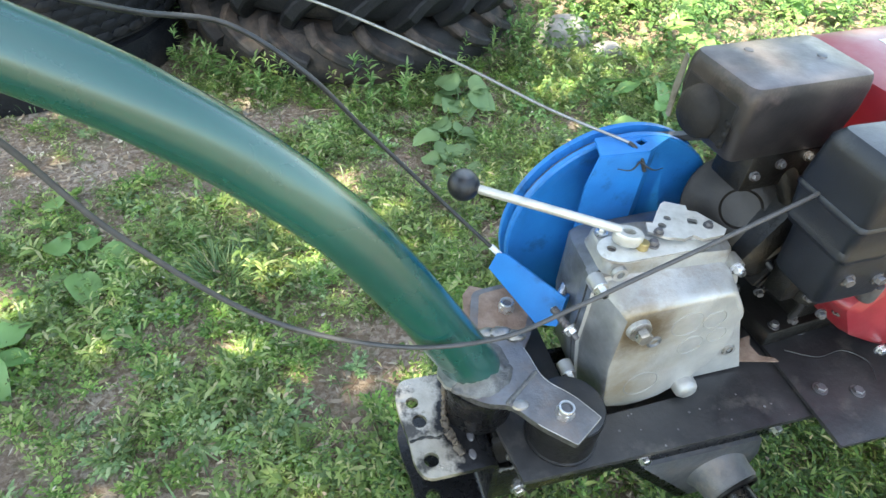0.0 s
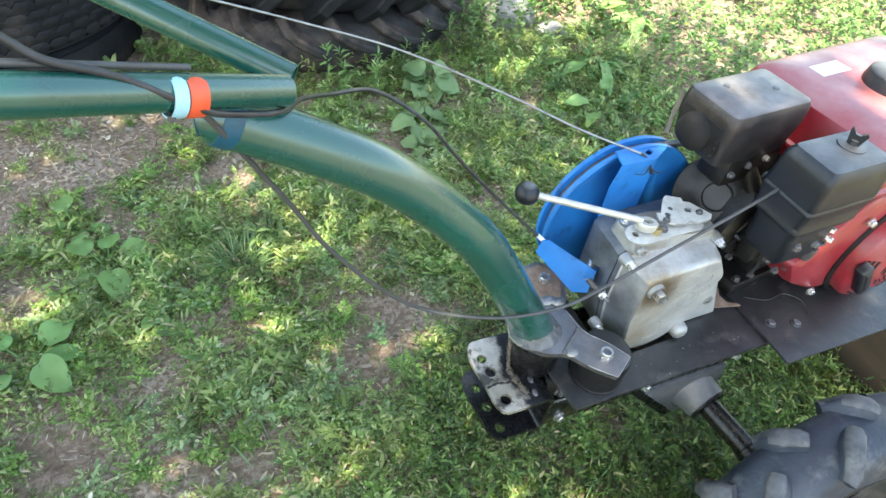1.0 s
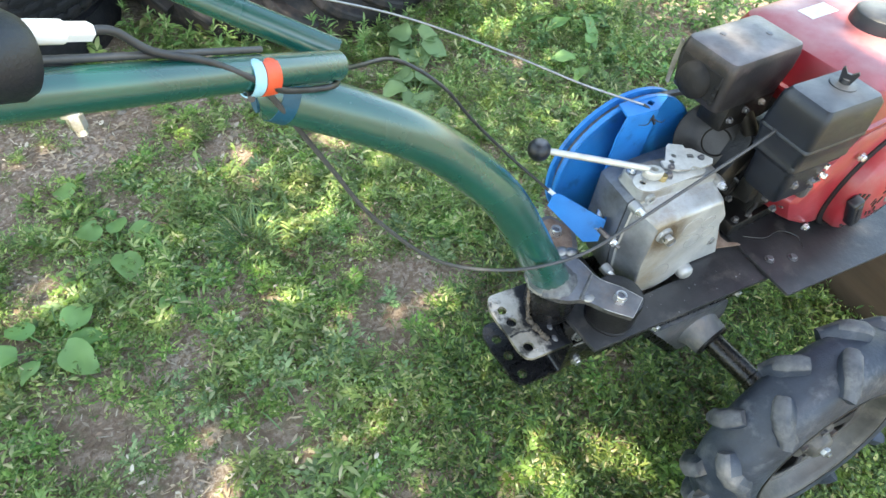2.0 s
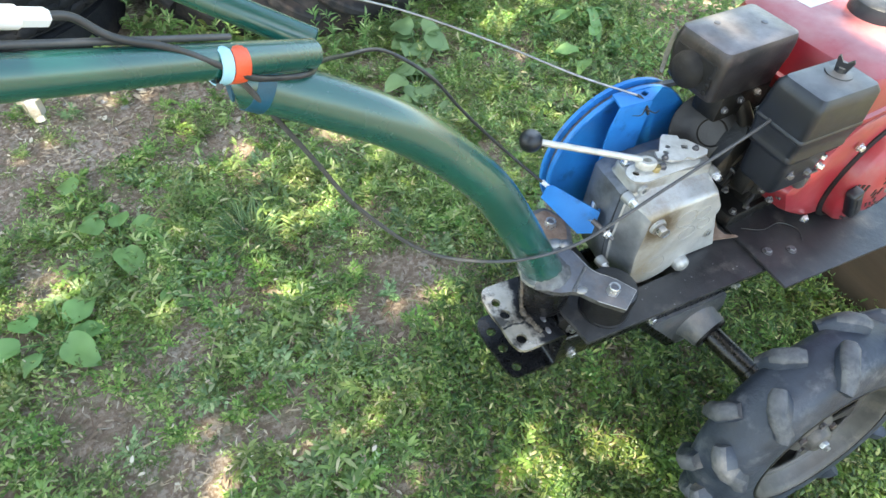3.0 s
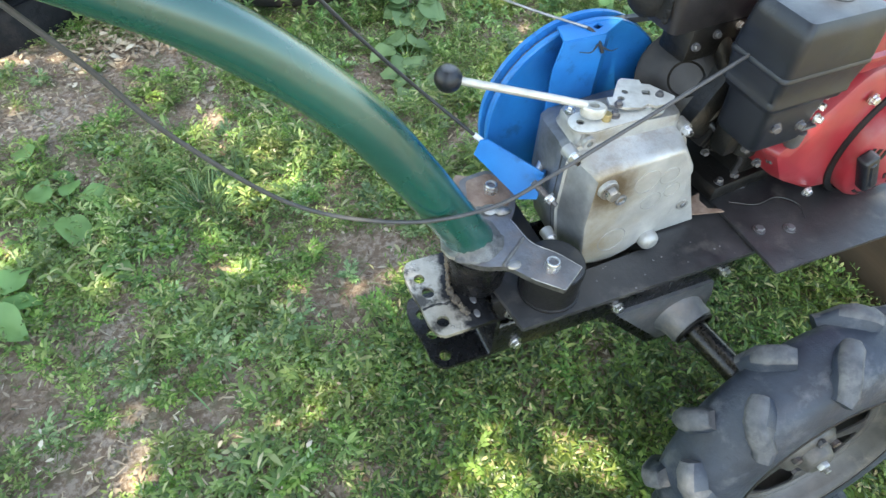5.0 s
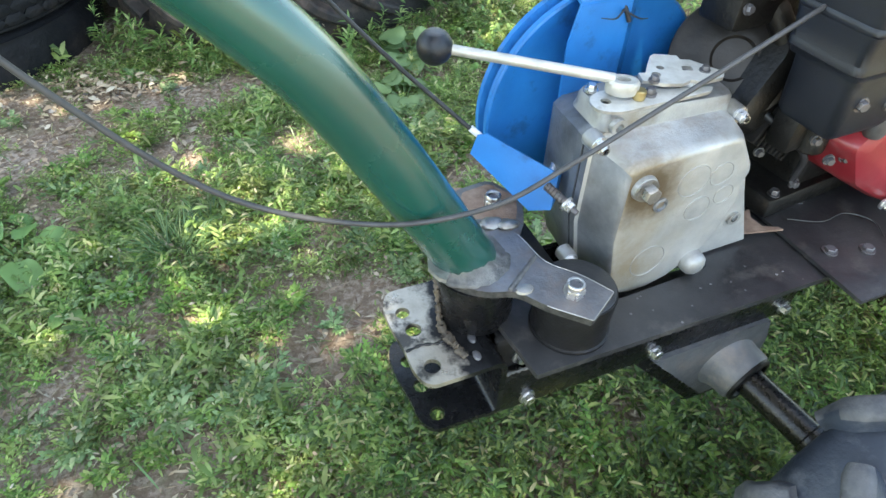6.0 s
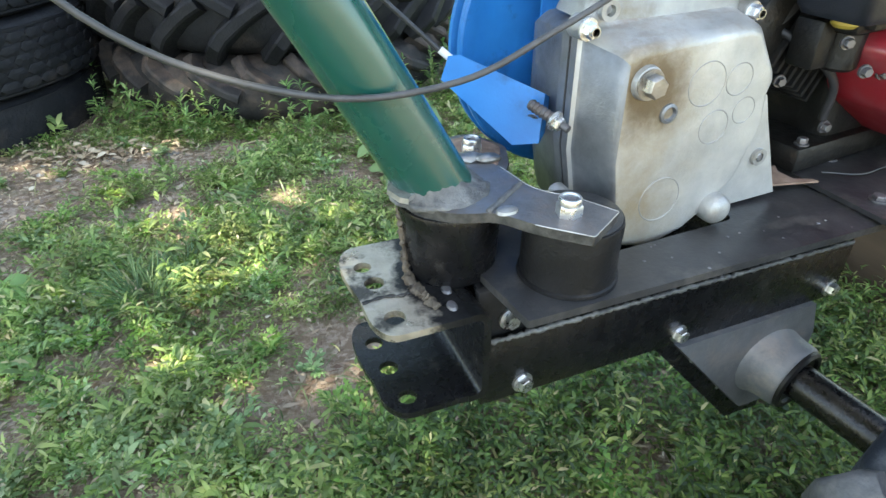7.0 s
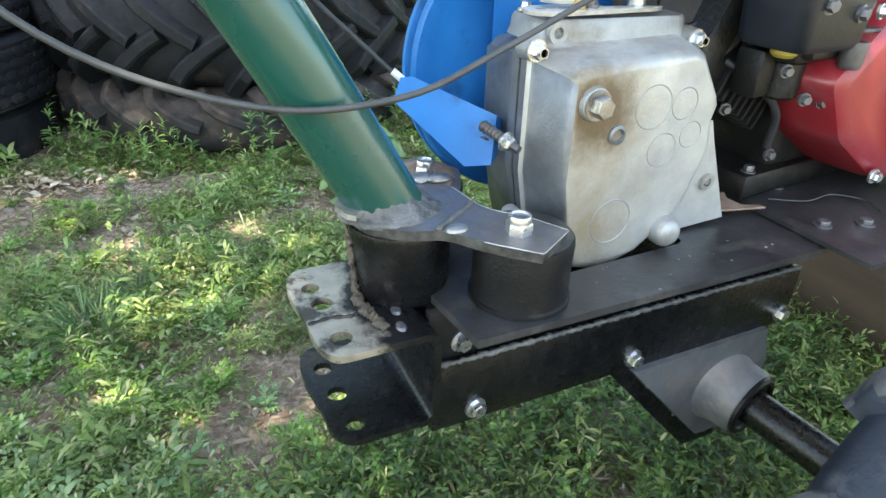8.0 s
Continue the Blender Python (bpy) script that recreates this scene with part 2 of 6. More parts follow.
COVER_STEEL = surface("dark_brown_cover_steel", (0.012, 0.011, 0.011), (0.034, 0.029, 0.026), 22, (0.32, 0.5), metal=0.3, bump=0.2, bump_scale=200, dirt=(0.085, 0.060, 0.040), dirt_amount=0.30, dirt_scale=14)
# The last tone pales upward faces: dust plus sun on their tops.
MUFFLER = surface("sooty_muffler_steel", (0.026, 0.024, 0.026), (0.070, 0.062, 0.062), 16, (0.30, 0.5), metal=0.4, bump=0.2, bump_scale=240, dirt=(0.17, 0.125, 0.12), dirt_amount=0.36, dirt_scale=11, dust_and_light=(0.24, 0.215, 0.212))
RED = surface("faded_red_enamel", (0.22, 0.011, 0.020), (0.31, 0.022, 0.032), 10, (0.30, 0.50), bump=0.10, bump_scale=300, dirt=(0.25, 0.085, 0.088), dirt_amount=0.46, dirt_scale=7, coat=0.30, dust_and_light=(0.36, 0.17, 0.17))
DARK_METAL = surface("oily_dark_casting", (0.005, 0.0048, 0.0045), (0.016, 0.0145, 0.0135), 30, (0.3, 0.6), metal=0.2, bump=0.5, bump_scale=180, dirt=(0.085, 0.058, 0.038), dirt_amount=0.16, dirt_scale=20)
CABLE = surface("black_cable_sheath", (0.020, 0.020, 0.022), (0.04, 0.04, 0.044), 60, (0.35, 0.5), bump=0.1, bump_scale=500)
CABLE_GREY = surface("grey_cable_sheath", (0.045, 0.044, 0.046), (0.080, 0.078, 0.080), 60, (0.35, 0.5), bump=0.1, bump_scale=500)
STEEL_WIRE = surface("steel_cable", (0.24, 0.24, 0.24), (0.42, 0.42, 0.41), 80, (0.28, 0.4), metal=0.8, bump=0.2, bump_scale=900)
ORANGE_TAPE = surface("orange_tape", (0.62, 0.075, 0.03), (0.78, 0.11, 0.045), 30, (0.35, 0.5), bump=0.2, bump_scale=300)
BLUE_TAPE = surface("pale_blue_tape", (0.25, 0.50, 0.62), (0.42, 0.66, 0.76), 30, (0.35, 0.5), bump=0.2, bump_scale=300)
WHITE_PLASTIC = surface("white_plastic", (0.68, 0.70, 0.74), (0.82, 0.83, 0.85), 30, (0.3, 0.45), bump=0.1)
YELLOW_PLASTIC = surface("yellow_fuel_filter", (0.34, 0.26, 0.04), (0.50, 0.40, 0.09), 30, (0.25, 0.4), bump=0.1)
BRASS = surface("brass", (0.42, 0.32, 0.14), (0.58, 0.45, 0.22), 60, (0.3, 0.5), metal=0.9, bump=0.2)
BROWN_BOARD = surface("brown_weathered_board", (0.050, 0.031, 0.018), (0.088, 0.056, 0.035), 5, (0.65, 0.85), bump=0.3, bump_scale=90, dirt=(0.05, 0.035, 0.022), dirt_amount=0.4, dirt_scale=9, stretch=(1, 0.25, 3))
BADGE = surface("worn_grey_badge", (0.10, 0.10, 0.10), (0.32, 0.31, 0.30), 60, (0.35, 0.5), bump=0.1)
STICKER = surface("pale_sticker", (0.55, 0.55, 0.52), (0.75, 0.75, 0.72), 40, (0.35, 0.5), bump=0.05)
BARK = surface("bark", (0.05, 0.035, 0.025), (0.14, 0.10, 0.075), 14, (0.8, 0.95), bump=0.8, bump_scale=40, bump_depth=0.01, stretch=(1, 1, 0.3))
RING = surface("faint_casting_ring", (0.24, 0.24, 0.24), (0.36, 0.355, 0.34), 40, (0.4, 0.55), metal=0.4, bump=0.2, bump_scale=400)
STRAW = surface("dry_straw", (0.34, 0.26, 0.15), (0.58, 0.48, 0.32), 30, (0.7, 0.9), bump=0.1)
STONE = surface("pale_rubble", (0.20, 0.185, 0.17), (0.38, 0.36, 0.34), 25, (0.7, 0.9), bump=0.5, bump_scale=120)

WEED_LEAF = leaf_material("weed_leaf", [(0.0, (0.105, 0.16, 0.055)), (0.3, (0.165, 0.25, 0.075)), (0.6, (0.235, 0.33, 0.10)), (0.82, (0.32, 0.40, 0.14)), (0.94, (0.43, 0.45, 0.22)), (1.0, (0.52, 0.46, 0.30))], 0.45, 0.38, 10.0)
# Darker copy of the weed leaf, with the machine's shade in its colour.
SHADED_LEAF = leaf_material("shaded_weed_leaf", [(0.0, (0.030, 0.060, 0.014)), (0.35, (0.066, 0.116, 0.026)), (0.75, (0.132, 0.205, 0.046)), (0.93, (0.26, 0.31, 0.09)), (1.0, (0.44, 0.38, 0.20))], 0.32, 0.36, 9.0)
BACK_LEAF = leaf_material("tall_weed_leaf", [(0.0, (0.085, 0.165, 0.055)), (0.5, (0.165, 0.29, 0.09)), (0.9, (0.27, 0.39, 0.14)), (1.0, (0.46, 0.50, 0.26))], 0.45, 0.4, 6.0)
BLADE = leaf_material("grass_blade", [(0.0, (0.09, 0.17, 0.07)), (0.6, (0.17, 0.28, 0.11)), (0.9, (0.26, 0.35, 0.15)), (1.0, (0.50, 0.45, 0.27))], 0.4, 0.4)
FRESH_LEAF = leaf_material("fresh_weed_leaf", [(0.0, (0.10, 0.20, 0.045)), (0.5, (0.19, 0.33, 0.075)), (0.9, (0.30, 0.44, 0.12)), (1.0, (0.48, 0.50, 0.20))], 0.45, 0.34, 8.0)
PALE_LEAF = leaf_material("grey_green_leaf", [(0.0, (0.13, 0.21, 0.09)), (0.5, (0.22, 0.33, 0.145)), (0.9, (0.33, 0.44, 0.21)), (1.0, (0.50, 0.53, 0.32))], 0.4, 0.40, 8.0)
BROAD_LEAF = leaf_material("broad_leaf", [(0.0, (0.15, 0.30, 0.09)), (1.0, (0.26, 0.44, 0.15))], 0.4, 0.42)
MALLOW_LEAF = leaf_material("mallow_leaf", [(0.0, (0.09, 0.18, 0.075)), (1.0, (0.20, 0.32, 0.14))], 0.4, 0.5)
CROWN_LEAF = leaf_material("tree_leaf", [(0.0, (0.04, 0.10, 0.025)), (1.0, (0.10, 0.20, 0.05))], 0.35)
DRY_LEAF = leaf_material("dry_litter", [(0.0, (0.17, 0.115, 0.08)), (0.45, (0.34, 0.25, 0.175)), (0.85, (0.46, 0.38, 0.28)), (1.0, (0.58, 0.52, 0.42))], 0.2, 0.8)


def soil_material():
    m, nt, bsdf = material("trodden_soil")
    tc = nt.nodes.new("ShaderNodeTexCoord")
    def noise_at(s, detail, r=0.65):
        n = node(nt, "ShaderNodeTexNoise", Scale=s, Detail=detail, Roughness=r)
        nt.links.new(tc.outputs["Object"], n.inputs["Vector"])
        return n.outputs["Fac"]
    base = ramp(nt, noise_at(4.0, 9), [(0.25, (0.20, 0.145, 0.105)), (0.5, (0.31, 0.245, 0.195)), (0.75, (0.43, 0.37, 0.32))])
    crumbs = ramp(nt, noise_at(70, 6), [(0.42, grey(0)), (0.56, grey(1.0))])
    colour = mixed(nt, crumbs, base, (0.17, 0.12, 0.085))
    moss = ramp(nt, noise_at(14, 8), [(0.52, grey(0)), (0.72, grey(0.6))])
    colour = mixed(nt, moss, colour, (0.11, 0.14, 0.055))
    nt.links.new(colour, bsdf.inputs["Base Color"])
    bsdf.inputs["Roughness"].default_value = 0.95
    b = node(nt, "ShaderNodeBump", Strength=0.9, Distance=0.012)
    nt.links.new(noise_at(55, 9, 0.7), b.inputs["Height"])
    nt.links.new(b.outputs[0], bsdf.inputs["Normal"])
    return m


SOIL = soil_material()


# ---- building helpers ----
BASE = {}


def thing(name, at, label, category, group="", kind=""):
    """An Empty at the thing's base, to which its parts are tied."""
    ob = tagged(new(name), label, category, group, kind)
    ob.location = at
    BASE[ob] = Vector(at)
    return ob


def as_mesh(name, bm, mat, sharp=38):
    me = bpy.data.meshes.new(name)
    bmesh.ops.recalc_face_normals(bm, faces=bm.faces)
    bm.to_mesh(me)
    bm.free()
    me.materials.append(mat)
    me.polygons.foreach_set("use_smooth", [True] * len(me.polygons))
    me.set_sharp_from_angle(angle=radians(sharp))
    return me


def part(name, bm, mat, parent, label="", sharp=38):
    """Links a bmesh, drawn at its place in the world, as one mesh under a thing or a part."""
    ob = new(name, as_mesh(name, bm, mat, sharp))
    if parent is not None:
        ob.parent = parent
        ob.matrix_parent_inverse = Matrix.Translation(-BASE[parent]) if parent in BASE else Matrix()
    if label:
        ob["label"] = label
    return ob


def lone(name, bm, mat, label, category, group="", kind="", sharp=38):
    return tagged(part(name, bm, mat, None, "", sharp), label, category, group, kind)


def along(p0, p1):
    """A frame at p0 whose z points to p1."""
    p0, p1 = Vector(p0), Vector(p1)
    return Matrix.Translation(p0) @ (p1 - p0).to_track_quat("Z", "Y").to_matrix().to_4x4()


def box(bm, centre, size, bevel=0.0, seg=2, m=None):
    made = bmesh.ops.create_cube(bm, size=1.0, matrix=(m or Matrix()) @ Matrix.Translation(centre) @ Matrix.Diagonal((*size, 1)))
    if bevel:
        edges = list({e for v in made["verts"] for e in v.link_edges})
        bmesh.ops.bevel(bm, geom=edges, offset=bevel, segments=seg, affect="EDGES", profile=0.5)


def lathe(bm, profile, m, n=32):
    """Turns a profile of (radius, height) round the z of m; a radius of 0 closes it to a point."""
    rings = []
    for r, h in profile:
        if r <= 1e-6:
            rings.append([bm.verts.new(m @ Vector((0, 0, h)))])
        else:
            rings.append([bm.verts.new(m @ Vector((r * math.cos(a), r * math.sin(a), h))) for a in (2 * math.pi * k / n for k in range(n))])
    for a, b in zip(rings, rings[1:]):
        for k in range(n):
            quad = [a[k % len(a)], a[(k + 1) % len(a)], b[(k + 1) % len(b)], b[k % len(b)]]
            face = list(dict.fromkeys(quad))
            if len(face) > 2:
                bm.faces.new(face)


def rod(bm, p0, p1, r, n=20, bevel=0.0, r1=None):
    m, h = along(p0, p1), (Vector(p1) - Vector(p0)).length
    r1 = r if r1 is None else r1
    if bevel:
        prof = [(0, 0), (r - bevel, 0), (r, bevel), (r1, h - bevel), (r1 - bevel, h), (0, h)]
    else:
        prof = [(0, 0), (r, 0), (r1, h), (0, h)]
    lathe(bm, prof, m, n)


def smooth_line(points, per=8):
    """A Catmull-Rom line through the points."""
    p = [Vector(q) for q in points]
    p = [2 * p[0] - p[1]] + p + [2 * p[-1] - p[-2]]
    out = []
    for a, b, c, d in zip(p, p[1:], p[2:], p[3:]):
        for k in range(per):
            s = k / per
            out.append(0.5 * (2 * b + (c - a) * s + (2 * a - 5 * b + 4 * c - d) * s * s + (3 * b - a - 3 * c + d) * s ** 3))
    return out + [p[-2]]


def bezier(p0, p1, p2, p3, n=40):
    p0, p1, p2, p3 = (Vector(p) for p in (p0, p1, p2, p3))
    return [(1 - s) ** 3 * p0 + 3 * s * (1 - s) ** 2 * p1 + 3 * s * s * (1 - s) * p2 + s ** 3 * p3 for s in (k / n for k in range(n + 1))]


def sweep(bm, line, r, n=12, hollow=0.0):
    """A pipe along a line; r may be a list. hollow: wall thickness of an open pipe."""
    line = [Vector(p) for p in line]
    radii = r if isinstance(r, (list, tuple)) else [r] * len(line)
    side, rings = None, []
    def ring(p, t, rad):
        nonlocal side
        ref = side or (Vector((0, 1, 0)) if abs(t.y) < 0.9 else Vector((1, 0, 0)))
        side = (ref - t * ref.dot(t)).normalized()
        up = t.cross(side)
        return [bm.verts.new(p + rad * (math.cos(a) * side + math.sin(a) * up)) for a in (2 * math.pi * k / n for k in range(n))]
    tangents = [(line[min(k + 1, len(line) - 1)] - line[max(k - 1, 0)]).normalized() for k in range(len(line))]
    for p, t, rad in zip(line, tangents, radii):
        rings.append(ring(p, t, rad))
    if hollow:
        for p, t, rad in list(zip(line, tangents, radii))[::-1]:
            rings.append(ring(p, t, rad - hollow))
        rings.append(rings[0])
    for a, b in zip(rings, rings[1:]):
        for k in range(n):
            bm.faces.new((a[k], a[(k + 1) % n], b[(k + 1) % n], b[k]))
    if not hollow:
        bm.faces.new(rings[0][::-1])
        bm.faces.new(rings[-1])


def rounded(points, radius, n=5):
    """A polygon with its corners rounded. radius: one, or one for each corner."""
    pts = [Vector((*p, 0)) for p in points]
    rad = radius if isinstance(radius, (list, tuple)) else [radius] * len(pts)
    out = []
    for k, p in enumerate(pts):
        if rad[k] <= 0:
            out.append((p.x, p.y))
            continue
        a, b = (pts[k - 1] - p), (pts[(k + 1) % len(pts)] - p)
        r = min(rad[k], a.length * 0.48, b.length * 0.48)
        a, b = p + a.normalized() * r, p + b.normalized() * r
        for s in (j / n for j in range(n + 1)):
            q = (1 - s) ** 2 * a + 2 * s * (1 - s) * p + s * s * b
            out.append((q.x, q.y))
    return out


def circle(x, y, r, n=20):
    return [(x + r * math.cos(2 * math.pi * k / n), y + r * math.sin(2 * math.pi * k / n)) for k in range(n)]


def sheet(bm, outline, thick, m, holes=()):
    """A flat plate with real holes: an outline in x and y, its top at z = 0 of m, thick downwards."""
    edges, loops = [], []
    for loop in (outline, *holes):
        vs = [bm.verts.new(m @ Vector((x, y, 0))) for x, y in loop]
        edges += [bm.edges.new((vs[k - 1], vs[k])) for k in range(len(vs))]
        loops.append(vs)
    filled = bmesh.ops.triangle_fill(bm, edges=edges, use_beauty=True)
    faces = [f for f in filled["geom"] if isinstance(f, bmesh.types.BMFace)]
    down = m.to_3x3() @ Vector((0, 0, -thick))
    low = {}
    for vs in loops:
        for v in vs:
            low[v] = bm.verts.new(v.co + down)
    for f in faces:
        bm.faces.new([low[v] for v in reversed(f.verts)])
    for vs in loops:
        for k in range(len(vs)):
            bm.faces.new((vs[k - 1], vs[k], low[vs[k]], low[vs[k - 1]]))


def loft(bm, rings, m=None, caps=True):
    """Skins rings of equal count, each a list of points."""
    m = m or Matrix()
    made = [[bm.verts.new(m @ Vector(p)) for p in r] for r in rings]
    n = len(made[0])
    for a, b in zip(made, made[1:]):
        for k in range(n):
            bm.faces.new((a[k], a[(k + 1) % n], b[(k + 1) % n], b[k]))
    if caps:
        bm.faces.new(made[0][::-1])
        bm.faces.new(made[-1])


def dome_box(bm, size, radius, m, levels, n=6):
    """A moulded box: a rounded rectangle through levels of (z, scale x, scale y)."""
    sx, sy = size[0] / 2, size[1] / 2
    outline = rounded([(-sx, -sy), (sx, -sy), (sx, sy), (-sx, sy)], radius, n)
    loft(bm, [[(x * a, y * b, z) for x, y in outline] for z, a, b in levels], m)


def bolt(parent, at, axis, r=0.0085, h=0.006, name="bolt", washer=True, mat=None, label="", tail=0.0):
    """A hex head (or a nut on a stud's tail) with a washer, on a surface at a point, pointing along axis."""
    bm = bmesh.new()
    m = along(at, Vector(at) + Vector(axis))
    z = 0.0
    if washer:
        lathe(bm, [(0, -0.001), (r * 1.35, -0.001), (r * 1.35, 0.0016), (0, 0.0016)], m, 20)
        z = 0.0016
    lathe(bm, [(0, z), (r, z), (r, z + h * 0.8), (r * 0.86, z + h), (0, z + h)], m @ Matrix.Rotation(0.3, 4, "Z"), 6)
    if tail:
        lathe(bm, [(0, z + h - 0.001), (r * 0.62, z + h - 0.001), (r * 0.62, z + h + tail), (r * 0.5, z + h + tail), (r * 0.48, z + h + tail - 0.003), (0, z + h + tail - 0.003)], m, 16)
    return part(name, bm, mat or ZINC, parent, label)


# ---- ground ----
def lattice_noise(x, y, scale, seed):
    """Smooth value noise in 0 to 1 for arrays of places."""
    rng = np.random.default_rng(seed)
    table = rng.random((64, 64))
    u, v = np.asarray(x) / scale, np.asarray(y) / scale
    i, j = np.floor(u).astype(int), np.floor(v).astype(int)
    a, b = u - i, v - j
    a, b = a * a * (3 - 2 * a), b * b * (3 - 2 * b)
    f = lambda p, q: table[p % 64, q % 64]
    return (f(i, j) * (1 - a) + f(i + 1, j) * a) * (1 - b) + (f(i, j + 1) * (1 - a) + f(i + 1, j + 1) * a) * b


def ground_height(x, y):
    return GROUND + 0.022 * (lattice_noise(x, y, 0.45, 3) - 0.5) + 0.010 * (lattice_noise(x, y, 0.11, 4) - 0.5)


def build_ground():
    n = 220
    s = np.linspace(-1, 1, n)
    gx = np.sinh(s * 5.2) / np.sinh(5.2) * 70
    xs, ys = gx + 0.2, gx + 0.9
    X, Y = np.meshgrid(xs, ys, indexing="ij")
    co = np.stack([X, Y, ground_height(X, Y)], -1).reshape(-1, 3)
    k = np.arange((n - 1) * (n - 1))
    a = (k // (n - 1)) * n + k % (n - 1)
    faces = np.stack([a, a + n, a + n + 1, a + 1], 1)
    me = bpy.data.meshes.new("ground")
    me.from_pydata(co.tolist(), [], faces.tolist())
    me.materials.append(SOIL)
    me.polygons.foreach_set("use_smooth", [True] * len(me.polygons))
    return tagged(new("ground", me), "trodden brown soil with moss and bare patches", "ground", kind="structure")


build_ground()

# ---- walk-behind tractor ----
def bright_edges(ob, mat):
    """Gives the upright cut faces of a plate their own bare metal."""
    ob.data.materials.append(mat)
    for f in ob.data.polygons:
        f.material_index = 1 if abs(f.normal.z) < 0.6 else 0



tractor = thing("walk_behind_tractor", (0.36, 0.05, GROUND), "walk-behind tractor with green handlebar, blue pulley and red engine", "tractor")
COLUMN_Y = 0.056


def build_handlebar():
    line = smooth_line([(-0.0548, COLUMN_Y, 0.4228), (-0.1003, 0.0550, 0.5042), (-0.1432, 0.0515, 0.5804), (-0.1922, 0.0490, 0.6589), (-0.2528, 0.0465, 0.7298),
                        (-0.3142, 0.0413, 0.7889), (-0.3797, 0.0397, 0.8337), (-0.4616, 0.0397, 0.8813)], 7)
    bm = bmesh.new()
    n = len(line) - 1
    sweep(bm, line, [0.0300 - 0.0070 * k / n for k in range(n + 1)], 36)
    # square-cut end: the last ring stands upright
    end = line[-1]
    for v in bm.verts:
        if (v.co - end).length < 0.0236:
            v.co.x = end.x - 0.002 - 0.12 * (v.co.z - end.z)
    column = part("handlebar_column", bm, GREEN, tractor, "bent green enamelled steel pipe")
    bm = bmesh.new()
    rod(bm, end + Vector((-0.0015, 0, 0.0)), end + Vector((-0.0035, 0, 0.0)), 0.0198, 28)
    part("end_cap", bm, DARK_TEAL, column, "dark blue-green pipe end")
    back = (line[-2] - end).normalized()
    bm = bmesh.new()
    lathe(bm, [(0.0225, 0.014), (0.0236, 0.0145), (0.0240, 0.028), (0.0230, 0.030)], along(end, end + back), 32)
    part("end_band", bm, DARK_TEAL, column, "dull blue band at the pipe end")
    d = Vector((-0.782, -0.484, 0.393)).normalized()
    near0 = Vector((-0.4006, 0.0197, 0.9003))
    near1 = near0 + d * 0.52
    bm = bmesh.new()
    sweep(bm, [near0.lerp(near1, k / 12) for k in range(13)], 0.0116, 24, hollow=0.0018)
    near = part("handlebar", bm, GREEN, tractor, "straight green handlebar pipe with tape and throttle")
    far0 = Vector((-0.388, 0.0515, 0.8895))
    far1 = far0 + Vector((-0.811, 0.498, 0.308)) * 0.75
    bm = bmesh.new()
    sweep(bm, [far0.lerp(far1, k / 12) for k in range(13)], 0.0116, 24, hollow=0.0018)
    part("handlebar", bm, GREEN, tractor, "straight green handlebar pipe")
    # gusset and weld where the bars meet the column
    bm = bmesh.new()
    box(bm, (-0.420, 0.034, 0.882), (0.034, 0.012, 0.020), 0.004, 3)
    part("gusset", bm, GREEN, column)
    bm = bmesh.new()
    for k in range(16):
        s = k / 15
        p = near0 + d * (0.004 + 0.050 * s) + Vector((0.001, 0.003, -0.0118))
        lathe(bm, [(0, -0.004), (0.0040, -0.002), (0.0045, 0), (0.003, 0.003), (0, 0.004)], Matrix.Translation(p), 8)
    part("weld_seam", bm, GREEN, column)
    for at, mat, wide in ((0.0885, BLUE_TAPE, 0.0105), (0.0735, ORANGE_TAPE, 0.0145)):
        bm = bmesh.new()
        m = along(near0 + d * at, near0 + d * (at + wide))
        lathe(bm, [(0.0118, 0), (0.0130, 0.0005), (0.0134, wide * 0.5), (0.0130, wide), (0.0118, wide)], m @ Matrix(((1, 0, 0, 0), (0, 1, 0, 0), (0.25, 0.1, 1, 0), (0, 0, 0, 1))) @ Matrix.Translation((0.001, -0.002, 0)), 28)
        part("tape_band", bm, mat, near, "pale blue tape wound round pipe and cables" if mat is BLUE_TAPE else "orange tape wound round pipe and cables")
    # bolt under the near bar
    p = near0 + d * 0.219 + Vector((0.0, -0.003, -0.0095))
    bolt(near, p, (0.10, -0.30, -1), 0.0044, 0.008, "clamp_bolt", mat=ZINC, tail=0.003)
    # throttle housing and grip
    bm = bmesh.new()
    m = along(near0 + d * 0.236, near1)
    m = Matrix.Translation((0.003, 0.008, 0.014)) @ m
    lathe(bm, [(0.0080, 0), (0.0185, 0.0015), (0.0215, 0.008), (0.0215, 0.046), (0.019, 0.050), (0.0165, 0.052), (0.0165, 0.16), (0.012, 0.165), (0, 0.165)], m, 32)
    grip = part("throttle_grip", bm, PLASTIC, near, "black plastic throttle housing and grip")
    bm = bmesh.new()
    lathe(bm, [(0.0216, 0.026), (0.0226, 0.027), (0.0226, 0.037), (0.0216, 0.038)], m, 32)
    part("ring", bm, ORANGE_TAPE, grip, "orange ring")
    lift = Vector((0.0040, 0.0125, 0.0235))
    f0, f1 = near0 + d * 0.2255 + lift, near0 + d * 0.199 + lift
    bm = bmesh.new()
    rod(bm, f0 + d * 0.010, f0.lerp(f1, 0.45), 0.0058, 16, 0.001)
    rod(bm, f0.lerp(f1, 0.40), f1, 0.0048, 6, 0.001)
    part("cable_adjuster", bm, WHITE_PLASTIC, grip, "white cable adjuster")
    return f1, near0, d


ADJUSTER, BAR0, BAR_D = build_handlebar()


